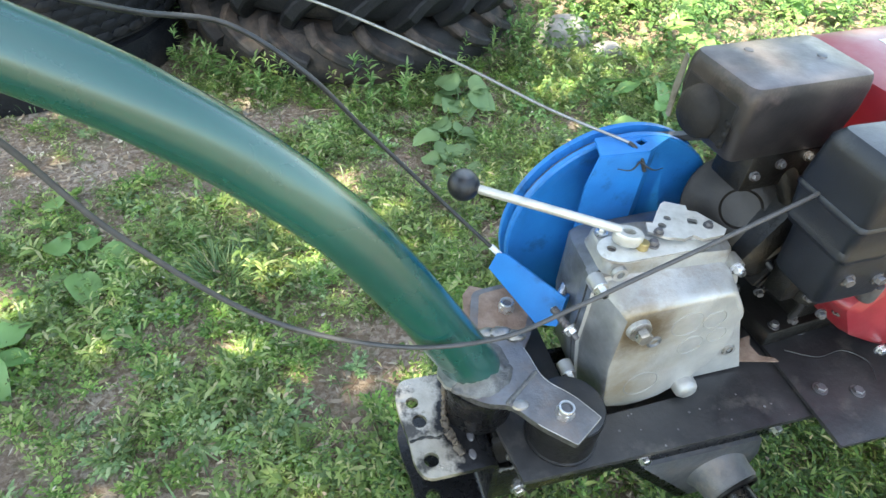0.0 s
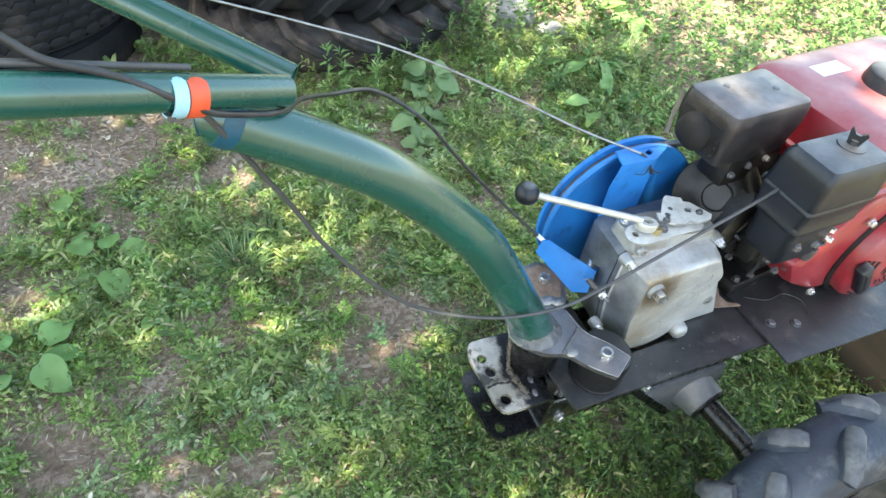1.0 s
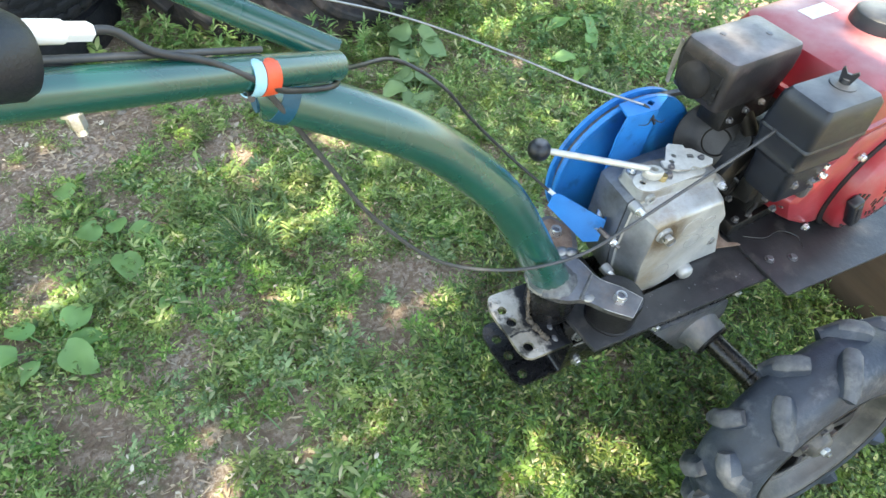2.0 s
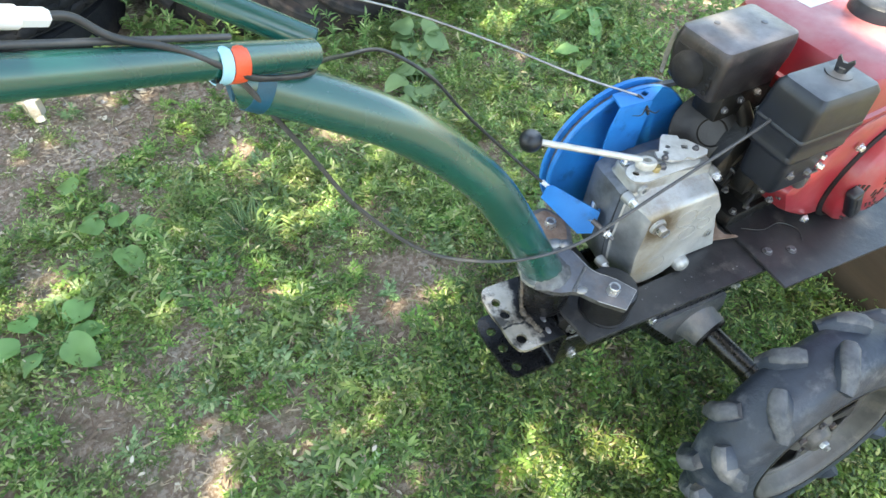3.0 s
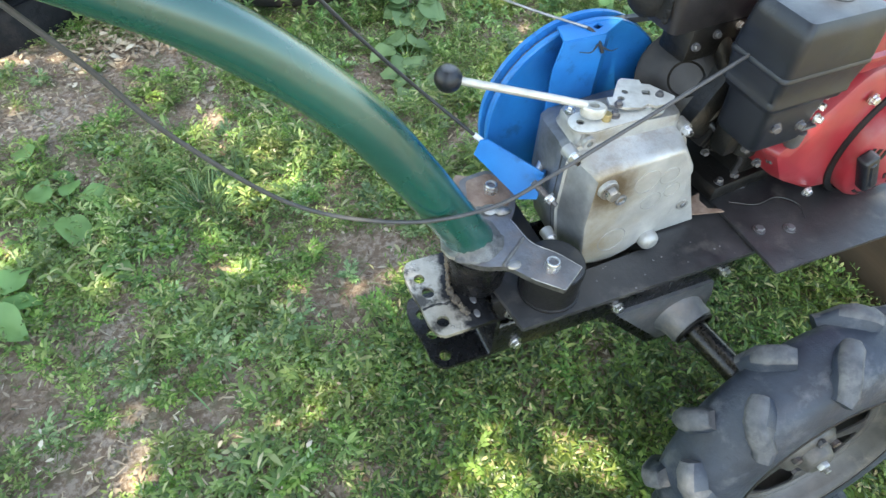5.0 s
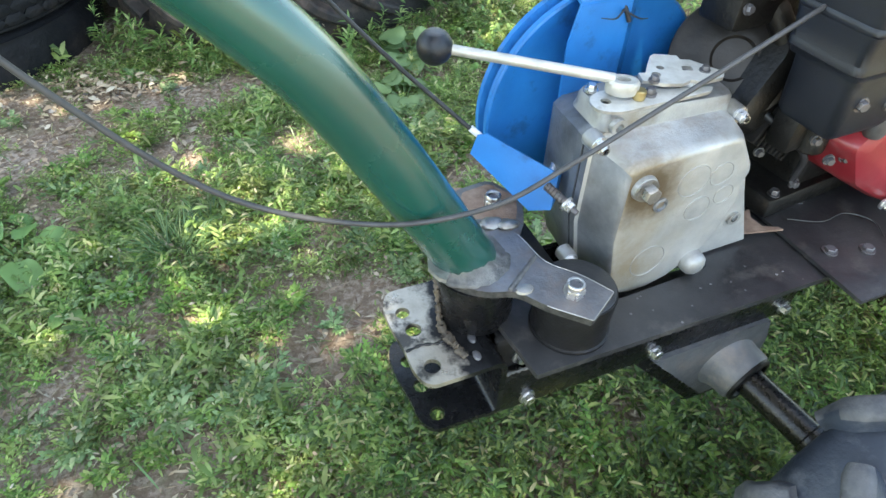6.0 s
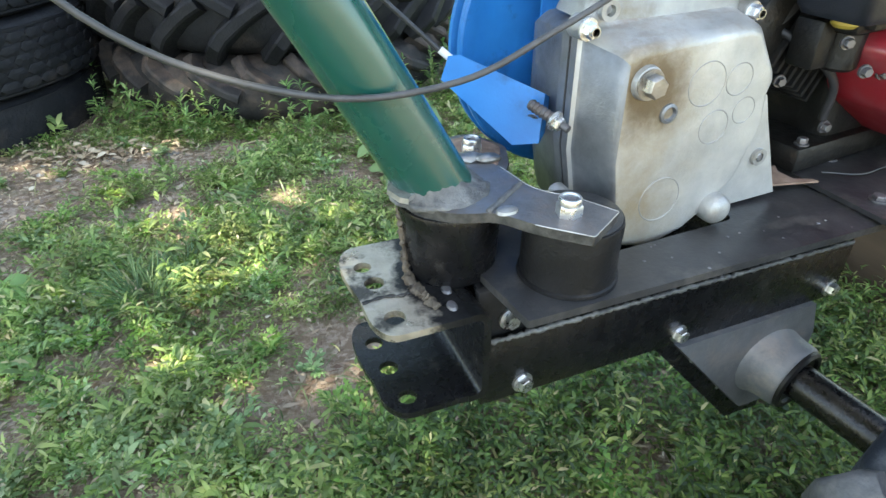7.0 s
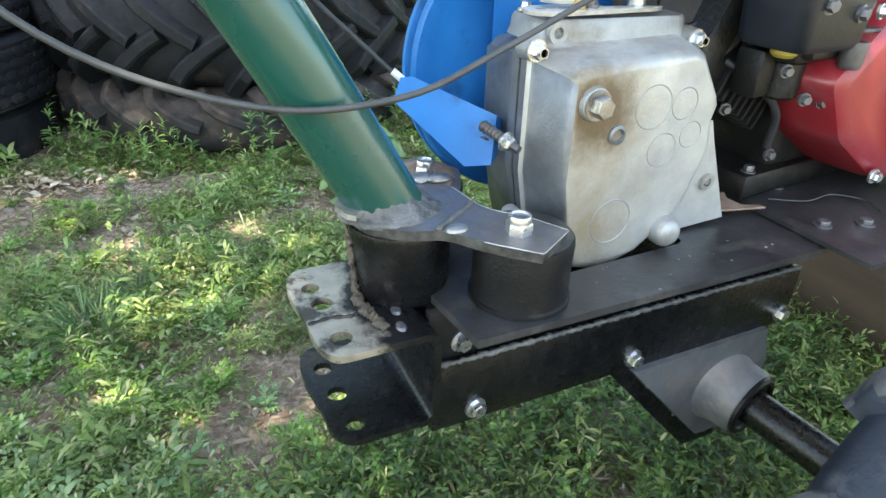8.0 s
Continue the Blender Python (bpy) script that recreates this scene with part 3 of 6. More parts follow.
def build_mounts():
    spots = [(0.035, -0.011, 0.0, -0.015, -0.014), (0.015, 0.150, -0.017, -0.001, -0.008)]
    for k, (x, y, drop, dx, dy) in enumerate(spots):
        bm = bmesh.new()
        lathe(bm, [(0, 0.3605), (0.0425, 0.3605), (0.0425, 0.3635), (0.0405, 0.3645), (0.0400, 0.388), (0.0408, 0.4115), (0.0400, 0.4155), (0.036, 0.4165), (0, 0.4165)], Matrix.Translation((x, y, drop)), 48)
        mount = part("rubber_mount", bm, RUBBER, tractor, "round black rubber mounting block")
        bm = bmesh.new()
        lathe(bm, [(0, 0.4160), (0.0385, 0.4160), (0.0385, 0.4172), (0.0378, 0.4176), (0, 0.4176)], Matrix.Translation((x, y, drop)), 40)
        part("mount_plate", bm, PLATE_STEEL, mount, "dusty steel disc bonded to the rubber")
        bm = bmesh.new()
        m = Matrix.Translation((x + dx, y + dy, 0.4265 + drop))
        lathe(bm, [(0.0048, 0), (0.0106, 0), (0.0106, 0.0080), (0.0098, 0.0092), (0.0048, 0.0092)], m @ Matrix.Rotation(0.3 + k, 4, "Z"), 6)
        lathe(bm, [(0.0090, 0.0088), (0.0092, 0.0135), (0.0084, 0.0148), (0.0066, 0.0148), (0.0060, 0.0135), (0.0060, 0.0088)], m, 24)
        nut = part("lock_nut", bm, ZINC, mount, "zinc lock nut with a rolled collar")
        bm = bmesh.new()
        rod(bm, m @ Vector((0, 0, 0.001)), m @ Vector((0, 0, 0.0118)), 0.0056, 16)
        part("stud_end", bm, RAW_STEEL, nut)
    # round socket below the column
    bm = bmesh.new()
    lathe(bm, [(0, 0.352), (0.0395, 0.352), (0.0405, 0.355), (0.0425, 0.400), (0.0455, 0.414), (0.0445, 0.418), (0, 0.4185)], Matrix.Translation((-0.047, 0.050, 0)), 48)
    part("column_socket", bm, BLACK_STEEL, tractor, "black steel socket cut from a cylinder")
    # torch-cut strap that joins the two mounts
    bm = bmesh.new()
    outline = rounded([(-0.090, 0.060), (-0.086, 0.028), (-0.060, 0.006), (-0.030, -0.003), (-0.012, -0.030), (0.020, -0.061), (0.058, -0.037), (0.040, -0.005), (0.014, 0.022), (0.010, 0.060),
                       (0.006, 0.078), (-0.012, 0.092), (-0.044, 0.098), (-0.072, 0.090)],
                      [0.015, 0.015, 0.012, 0.01, 0.012, 0.002, 0.002, 0.012, 0.015, 0.012, 0.008, 0.008, 0.012, 0.012], 4)
    sheet(bm, outline, 0.0085, Matrix.Translation((0, 0, 0.4265)))
    strap = part("strap", bm, STRAP, tractor, "torch-cut bare steel strap with scorched welds")
    bright_edges(strap, DULL_EDGE)
    # Pale strand on the cut rim: the edge's highlight put in as bright metal.
    bm = bmesh.new()
    rim = [Vector((x, y, 0.4264)) for x, y in outline[22:50]]
    sweep(bm, rim, [0.0005 + 0.0005 * noise.noise(p * 90) ** 2 for p in rim], 6)
    part("rim_highlight", bm, CUT_EDGE, strap, "bright highlight laid along the cut rim")
    # weld fillet round the foot of the column, and the bead across the strap
    bm = bmesh.new()
    rng = random.Random(5)
    steps, rows = 64, [(0.0278, 0.4440), (0.0290, 0.4395), (0.0312, 0.4355), (0.0345, 0.4315), (0.0385, 0.4288), (0.0420, 0.4270), (0.0425, 0.4240)]
    grid = []
    for j, (r, z) in enumerate(rows):
        ring = []
        for k in range(steps):
            a = 2 * math.pi * k / steps
            n3 = noise.noise(Vector((math.cos(a) * 4.5, math.sin(a) * 4.5, z * 160)))
            n9 = noise.noise(Vector((math.cos(a) * 13, math.sin(a) * 13, z * 420)))
            rr = r + (0.0030 * n3 + 0.0014 * n9) * (0.3 + 0.7 * j / 6)
            ring.append((-0.055 - (z - 0.424) * 0.55 + rr * math.cos(a), 0.0540 + rr * 0.96 * math.sin(a), z + (0.0016 * n9 + 0.0015 * n3 if 0 < j < 6 else 0)))
        grid.append(ring)
    loft(bm, grid, None, False)
    part("weld_fillet", bm, WELD, strap, "rough scorched weld round the column foot", 180)
    bm = bmesh.new()
    line = [Vector((-0.036, 0.000, 0.4268)).lerp(Vector((0.010, 0.034, 0.4268)), k / 23) for k in range(24)]
    sweep(bm, line, [0.0020 + 0.0010 * rng.random() for k in range(24)], 8)
    part("weld_bead", bm, WELD, strap, "bluish weld bead across the strap", 180)
    bm = bmesh.new()
    lathe(bm, [(0, 0.0), (0.0075, 0.0), (0.0065, 0.0022), (0.003, 0.0032), (0, 0.0034)], Matrix.Translation((-0.022, -0.004, 0.4262)) @ Matrix.Diagonal((1.3, 0.9, 1, 1)), 18)
    part("weld_spot", bm, BARE_PAINTLESS, strap, "bright round weld spot")
    # lower lobe that carries the far mount, its scale flaking
    bm = bmesh.new()
    lobe = rounded([(-0.060, 0.060), (0.000, 0.060), (0.034, 0.100), (0.052, 0.142), (0.030, 0.186), (-0.020, 0.180), (-0.034, 0.140), (-0.052, 0.100)], 0.012, 4)
    sheet(bm, lobe, 0.0065, Matrix.Translation((0, 0, 0.4095)))
    low = part("lower_lobe", bm, STRAP, strap, "torch-cut steel lobe below the strap")
    bright_edges(low, DULL_EDGE)
    bm = bmesh.new()
    sheet(bm, rounded([(-0.040, 0.092), (-0.010, 0.086), (0.016, 0.094), (0.034, 0.118), (0.046, 0.144), (0.026, 0.178), (-0.012, 0.173), (-0.024, 0.138)], 0.006, 3), 0.0010, Matrix.Translation((0, 0, 0.4102)))
    part("rusty_skin", bm, RUST, strap, "pale rusty scale on the strap")
    # pale lumps where the lobe was cut and welded
    rng = random.Random(12)
    for x, y, z, r in ((-0.012, 0.094, 0.4285, 0.010), (0.004, 0.086, 0.4285, 0.009), (-0.028, 0.098, 0.4275, 0.008), (-0.086, 0.066, 0.4280, 0.006)):
        bm = bmesh.new()
        bmesh.ops.create_icosphere(bm, subdivisions=2, radius=r, matrix=Matrix.Translation((x, y, z)) @ Matrix.Diagonal((1.5, 1.0, 0.42, 1)))
        for v in bm.verts:
            v.co += 0.25 * r * noise.noise_vector(v.co * 160)
        part("weld_lump", bm, BARE_PAINTLESS, strap, "pale lumpy weld metal", 60)
    # jagged torn edges by the socket
    bm = bmesh.new()
    sheet(bm, [(-0.103, 0.046), (-0.098, 0.030), (-0.092, 0.026), (-0.089, 0.031), (-0.082, 0.034), (-0.074, 0.040), (-0.076, 0.058), (-0.086, 0.066), (-0.097, 0.062)], 0.0045, Matrix.Translation((0, 0, 0.4270)) @ Matrix.Rotation(0.10, 4, "Y"))
    part("torn_edge", bm, CUT_EDGE, strap, "jagged bright cut edge")
    bm = bmesh.new()
    sheet(bm, [(-0.040, 0.130), (-0.030, 0.172), (-0.016, 0.186), (0.002, 0.176), (0.030, 0.178), (0.030, 0.110), (-0.020, 0.112)], 0.003, Matrix.Translation((0, 0.012, 0.4015)))
    part("rusty_edge", bm, RUST, strap, "rusty torch-cut edge")


build_mounts()


def build_hitch():
    bm = bmesh.new()
    holes = [circle(-0.122, 0.070, 0.0078), circle(-0.119, 0.044, 0.0088), circle(-0.117, -0.006, 0.0088)]
    sheet(bm, rounded([(-0.140, 0.086), (-0.141, 0.058), (-0.1365, 0.026), (-0.137, -0.008), (-0.128, -0.028), (-0.060, -0.028), (-0.060, 0.104), (-0.130, 0.104)], [0.012, 0.016, 0.02, 0.014, 0.014, 0.0, 0.0, 0.012], 5), 0.0065, Matrix.Translation((0, 0, 0.3520)), holes)
    top = part("hitch_plate", bm, SCRAPED_GLARE, tractor, "scraped steel hitch plate with pin holes, glare painted pale")
    bm = bmesh.new()
    holes = [circle(-0.117, 0.070, 0.0085), circle(-0.114, 0.033, 0.0088), circle(-0.110, -0.007, 0.0085)]
    sheet(bm, rounded([(-0.136, 0.086), (-0.137, 0.052), (-0.1315, 0.018), (-0.132, -0.008), (-0.120, -0.026), (-0.060, -0.026), (-0.060, 0.104), (-0.126, 0.104)], [0.012, 0.016, 0.02, 0.014, 0.016, 0.0, 0.0, 0.012], 5), 0.0065, Matrix.Translation((0, 0, 0.2620)), holes)
    part("hitch_plate", bm, BLACK_STEEL, tractor, "black steel lower hitch plate with pin holes")
    # web, folded round into both plates
    bm = bmesh.new()
    def fold(x1, z0, z1, r):
        arc = [(x1 - r + r * math.sin(a), z0 + r - r * math.cos(a)) for a in np.linspace(0, math.pi / 2, 6)]
        arc += [(x1 - r + r * math.cos(a), z1 - r + r * math.sin(a)) for a in np.linspace(0, math.pi / 2, 6)]
        return [(-0.0605, z0)] + arc + [(-0.0605, z1)]
    ring = fold(-0.0420, 0.2555, 0.3520, 0.0135) + fold(-0.0485, 0.2620, 0.3455, 0.0070)[::-1]
    loft(bm, [[(x, y, z) for x, z in ring] for y in (-0.0275, 0.1035)])
    part("hitch_web", bm, BLACK_STEEL, tractor, "folded black steel web of the hitch channel", 50)
    # crusty weld that runs down the socket and over the plate
    bm = bmesh.new()
    rng = random.Random(8)
    line = [Vector((-0.0885, 0.058, 0.412)), Vector((-0.0895, 0.052, 0.392)), Vector((-0.0900, 0.046, 0.372)), Vector((-0.0910, 0.040, 0.356)), Vector((-0.0905, 0.026, 0.3525)), Vector((-0.0865, 0.010, 0.3520)), Vector((-0.0810, -0.008, 0.3518))]
    line = smooth_line(line, 9)
    sweep(bm, line, [rng.uniform(0.0030, 0.0056) * (0.7 if v.z > 0.356 else 1.0) for v in line], 12)
    for v in bm.verts:
        v.co += 0.0030 * noise.noise_vector(v.co * 240) + 0.0014 * noise.noise_vector(v.co * 700)
    part("weld_crust", bm, CRUST, top, "rough crusty weld", 70)
    bm = bmesh.new()
    crease = smooth_line([(-0.136, 0.020, 0.3518), (-0.118, 0.022, 0.3524), (-0.102, 0.018, 0.3524), (-0.094, 0.021, 0.3518)], 8)
    sweep(bm, crease, [0.0016 + 0.0005 * math.sin(k * 1.3) for k in range(len(crease))], 8)
    part("crease", bm, BLACK_STEEL, top, "dark crease across the plate", 180)
    for x, y in ((-0.066, 0.012), (-0.070, -0.010), (-0.064, 0.022)):
        bm = bmesh.new()
        lathe(bm, [(0, 0), (0.0045, 0), (0.0036, 0.0022), (0, 0.003)], Matrix.Translation((x, y, 0.3520)) @ Matrix.Diagonal((1.0, 1.5, 1.0, 1.0)), 10)
        part("weld_spot", bm, RAW_STEEL, top)


build_hitch()


def build_frame():
    # top plate with the slot in which the gearbox sits
    bm = bmesh.new()
    outline = rounded([(-0.027, -0.058), (0.366, -0.058), (0.366, 0.160), (0.300, 0.160), (0.232, 0.150), (0.232, 0.004), (0.084, -0.002), (0.066, 0.030), (0.066, 0.160), (-0.012, 0.160), (-0.036, 0.020)],
                      [0.002, 0.002, 0.002, 0, 0, 0.010, 0.014, 0.01, 0.0, 0.002, 0.004], 4)
    sheet(bm, outline, 0.0075, Matrix.Translation((0, 0, 0.3600)))
    top = part("top_plate", bm, PLATE_STEEL, tractor, "dusty black steel plate with light scratches")
    rng = random.Random(3)
    for _ in range(16):
        x, y = rng.uniform(0.06, 0.36), rng.uniform(-0.055, -0.006)
        r = rng.uniform(0.0008, 0.0018)
        bm = bmesh.new()
        lathe(bm, [(0, 0), (r, 0.0), (r * 0.7, r * 0.4), (0, r * 0.5)], Matrix.Translation((x, y, 0.3600)), 6)
        part("weld_spatter", bm, RAW_STEEL, top)
    # stiffener under the front edge and the welded bar below it
    bm = bmesh.new()
    box(bm, (0.180, -0.009, 0.2665), (0.446, 0.010, 0.073), 0.002)
    part("side_bar", bm, BLACK_STEEL, tractor, "black painted flat bar with a weld along its top")
    bm = bmesh.new()
    line = [Vector((-0.040 + 0.44 * k / 159, -0.0130 + rng.uniform(-0.0008, 0.0008), 0.3035 + rng.uniform(-0.0008, 0.0008))) for k in range(160)]
    sweep(bm, line, [rng.uniform(0.0016, 0.0036) for _ in line], 7)
    part("weld_seam", bm, WELD, tractor, "grey crusty weld seam", 180)
    # Dullest black here puts the shade under the plate into the colour.
    bm = bmesh.new()
    box(bm, (0.180, 0.001, 0.294), (0.446, 0.008, 0.116), 0.0015)
    part("inner_channel", bm, SOOT_AND_SHADE, tractor)
    bm = bmesh.new()
    box(bm, (0.180, 0.108, 0.294), (0.446, 0.008, 0.116), 0.0015)
    part("inner_channel", bm, BLACK_STEEL, tractor)
    bm = bmesh.new()
    box(bm, (-0.0368, 0.0505, 0.294), (0.0076, 0.1060, 0.115), 0.0015)
    part("end_plate", bm, BLACK_STEEL, tractor)
    for x, y, z in ((-0.013, -0.004, 0.3175), (0.000, -0.014, 0.245), (0.180, -0.014, 0.245), (0.390, -0.014, 0.245)):
        bolt(tractor, (x, y, z), (0.1, -1, 0.02), 0.0078, 0.007, "frame_bolt", label="zinc-plated hex bolt")
    # engine plate
    bm = bmesh.new()
    sheet(bm, rounded([(0.352, -0.104), (0.86, -0.108), (0.86, 0.28), (0.352, 0.28)], 0.003, 3), 0.005, Matrix.Translation((0, 0, 0.3665)),
          [circle(0.60, 0.12, 0.03)])
    plate = part("engine_plate", bm, PLATE_STEEL, tractor, "dusty dark steel plate below the engine")
    for x, y in ((0.382, -0.030), (0.428, -0.044), (0.420, 0.060)):
        bolt(plate, (x, y, 0.3668), (0, 0, 1), 0.0068, 0.004, "plate_bolt", mat=RAW_STEEL)
    bm = bmesh.new()
    sweep(bm, smooth_line([(0.372, 0.030, 0.372), (0.410, 0.012, 0.371), (0.452, 0.014, 0.371), (0.474, -0.010, 0.371), (0.462, -0.036, 0.371)], 8), 0.0010, 8)
    part("loose_wire", bm, PLATE_STEEL, plate, "dusty grey loose wire")
    # torn sheet beside the gearbox
    bm = bmesh.new()
    sheet(bm, [(0.292, 0.030), (0.352, 0.016), (0.350, 0.022), (0.332, 0.030), (0.330, 0.048), (0.340, 0.062), (0.324, 0.060), (0.300, 0.066)], 0.002, Matrix.Translation((0, 0, 0.3720)))
    part("torn_scrap", bm, RUST, tractor, "pale rusty torn sheet edge")


build_frame()


def build_gearbox():
    outline = [(0.079, 0.528), (0.088, 0.5355), (0.140, 0.5400), (0.202, 0.5435), (0.213, 0.5400), (0.238, 0.503), (0.241, 0.495), (0.238, 0.482), (0.243, 0.455), (0.226, 0.400), (0.201, 0.374),
               (0.176, 0.3555), (0.150, 0.3470), (0.128, 0.3460), (0.106, 0.3520), (0.093, 0.368), (0.080, 0.440)]
    cx, cz = 0.160, 0.445
    def ring(y, sx, sz, dz=0.0):
        return [(cx + (x - cx) * sx, y, cz + (z - cz) * sz + dz) for x, z in outline]
    bm = bmesh.new()
    loft(bm, [ring(0.0100, 0.90, 0.90), ring(0.0103, 0.935, 0.935), ring(0.0122, 0.965, 0.965), ring(0.0158, 0.988, 0.988), ring(0.0210, 1.008, 1.005), ring(0.034, 1.055, 1.028), ring(0.050, 1.115, 1.058), ring(0.0535, 1.14, 1.075), ring(0.0545, 1.19, 1.11), ring(0.0635, 1.19, 1.11)])
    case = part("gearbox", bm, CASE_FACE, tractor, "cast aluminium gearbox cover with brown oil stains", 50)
    # Same casting: its left-facing wall is darkened in colour for dim reflections.
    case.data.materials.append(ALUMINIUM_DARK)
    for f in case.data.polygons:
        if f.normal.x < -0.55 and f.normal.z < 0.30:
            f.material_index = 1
    bm = bmesh.new()
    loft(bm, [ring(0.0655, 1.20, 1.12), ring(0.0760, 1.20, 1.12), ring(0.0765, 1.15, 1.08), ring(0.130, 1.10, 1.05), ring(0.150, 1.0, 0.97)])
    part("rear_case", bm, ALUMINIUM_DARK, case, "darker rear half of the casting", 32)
    bm = bmesh.new()
    loft(bm, [ring(0.0632, 1.185, 1.105), ring(0.0658, 1.185, 1.105)])
    part("gasket", bm, RUBBER, case)
    # lower wing with its screw
    bm = bmesh.new()
    wing = [(0.222, 0.470), (0.252, 0.474), (0.262, 0.450), (0.300, 0.366), (0.225, 0.3625), (0.205, 0.380)]
    loft(bm, [[(x, y, z) for x, z in wing] for y in (0.024, 0.060)])
    part("flange", bm, CASE_FACE, case)
    bm = bmesh.new()
    lathe(bm, [(0.0045, 0), (0.0085, 0), (0.0085, 0.004), (0.0045, 0.004)], along((0.262, 0.0245, 0.412), (0.262, -1, 0.412)), 20)
    part("screw_seat", bm, ALUMINIUM, case)
    bolt(case, (0.262, 0.0240, 0.412), (0, -1, 0), 0.0042, 0.003, "screw", False)
    # raised round bosses on the face
    for x, z, r in ((0.164, 0.499, 0.0190), (0.198, 0.499, 0.0140), (0.182, 0.459, 0.0155), (0.212, 0.470, 0.0120), (0.139, 0.397, 0.0215)):
        bm = bmesh.new()
        lathe(bm, [(r - 0.0012, -0.003), (r - 0.0009, 0.0), (r - 0.0002, 0.0005), (r + 0.0005, 0.0), (r + 0.0007, -0.003)], along((x, 0.0101, z), (x, -1, z)), 32)
        part("boss_ring", bm, RING, case)
    bm = bmesh.new()
    m = along((0.129, 0.0102, 0.479), (0.129, -1, 0.479))
    lathe(bm, [(0.0045, -0.001), (0.0085, -0.001), (0.0085, 0.002), (0.006, 0.003), (0.0045, -0.001)], m, 20)
    part("plug_ring", bm, ALUMINIUM_DARK, case)
    # level bolt
    bm = bmesh.new()
    lathe(bm, [(0, -0.001), (0.0145, -0.001), (0.0132, 0.005), (0.0110, 0.006), (0, 0.006)], along((0.101, 0.0105, 0.508), (0.101, -1, 0.508)), 28)
    seat = part("bolt_seat", bm, ALUMINIUM, case)
    bolt(case, (0.101, 0.0048, 0.508), (0, -1, 0), 0.0092, 0.010, "level_bolt", True, BARE_PAINTLESS)
    # round foot that rests on the plate
    bm = bmesh.new()
    lathe(bm, [(0, 0.046), (0.006, 0.0455), (0.0105, 0.0435), (0.0138, 0.040), (0.0148, 0.035), (0.0148, 0.0)], along((0.205, 0.040, 0.377), (0.203, -0.003, 0.377)), 28)
    part("foot_boss", bm, ALUMINIUM, case, "pale round casting boss")
    # screws round the joint
    for x, z in ((0.062, 0.545), (0.225, 0.545), (0.060, 0.398)):
        bm = bmesh.new()
        lathe(bm, [(0, 0), (0.0095, 0), (0.0090, 0.016), (0, 0.017)], along((x, 0.0560, z), (x, -1, z)), 20)
        part("screw_boss", bm, ALUMINIUM, case)
        bolt(case, (x, 0.0400, z), (0, -1, 0), 0.0064, 0.007, "cover_screw", True, tail=0.003)
    bm = bmesh.new()
    lathe(bm, [(0.0045, 0), (0.0085, 0), (0.0085, 0.006), (0.0045, 0.006), (0.0045, 0)], along((0.084, 0.0500, 0.5560), (0.084, -1, 0.5560)), 20)
    part("lifting_ring", bm, ALUMINIUM, case)
    # stud that holds the blue tab
    bm = bmesh.new()
    rod(bm, (0.040, 0.080, 0.4755), (0.0500, 0.0530, 0.4685), 0.0046, 16, 0.0005)
    rod(bm, (0.048, 0.058, 0.470), (0.0550, 0.040, 0.4645), 0.0034, 12)
    for k in range(7):
        q = Vector((0.040, 0.080, 0.4755)).lerp(Vector((0.050, 0.053, 0.4685)), (k + 0.5) / 7)
        lathe(bm, [(0.0040, -0.0008), (0.0054, 0.0), (0.0040, 0.0008)], along(q, q + Vector((0.35, -0.9, -0.28))), 16)
    stud = part("stud", bm, RAW_STEEL, case, "threaded grey stud with nuts")
    bolt(case, (0.0495, 0.0535, 0.4685), (0.35, -0.9, -0.28), 0.0064, 0.006, "stud_nut", True)
    # top deck, selector plates and shift lever
    bm = bmesh.new()
    dome_box(bm, (0.150, 0.060), 0.014, Matrix.Translation((0.150, 0.082, 0.0)) @ Matrix.Rotation(-0.06, 4, "Z"), [(0.546, 1.03, 1.04), (0.552, 1, 1), (0.560, 0.99, 0.98), (0.5635, 0.96, 0.93)])
    part("top_cover", bm, ALUMINIUM, case, "dull aluminium selector cover")
    bm = bmesh.new()
    sheet(bm, rounded([(0.066, 0.058), (0.084, 0.048), (0.125, 0.050), (0.190, 0.052), (0.200, 0.060), (0.150, 0.070), (0.112, 0.088), (0.080, 0.088), (0.066, 0.076)], 0.010), 0.003, Matrix.Translation((0, 0, 0.5705)),
          [circle(0.082, 0.070, 0.005)])
    arm = part("selector_arm", bm, PALE_PLATE, case, "bright steel selector arm")
    bright_edges(arm, CUT_EDGE)
    bm = bmesh.new()
    sheet(bm, [(0.126, 0.078), (0.131, 0.092), (0.138, 0.090), (0.150, 0.104), (0.163, 0.118), (0.170, 0.121), (0.190, 0.110), (0.188, 0.102), (0.197, 0.098), (0.214, 0.066), (0.206, 0.058), (0.180, 0.056), (0.172, 0.064), (0.160, 0.060), (0.142, 0.066)],
          0.0035, Matrix.Translation((0, 0, 0.5800)), [circle(0.146, 0.084, 0.0045), circle(0.158, 0.094, 0.004), rounded([(0.176, 0.082), (0.186, 0.078), (0.190, 0.086), (0.180, 0.090)], 0.002)])
    plate = part("selector_plate", bm, PALE_PLATE, case, "bright steel plate with holes")
    bright_edges(plate, CUT_EDGE)
    bm = bmesh.new()
    rod(bm, (0.180, 0.072, 0.5660), (0.180, 0.072, 0.5765), 0.008, 16)
    part("spacer", bm, ZINC, case)
    bm = bmesh.new()
    rod(bm, (0.114, 0.064, 0.5700), (0.114, 0.064, 0.5800), 0.0062, 16, 0.001)
    part("pivot_pin", bm, BRASS, case, "brass pivot pin")
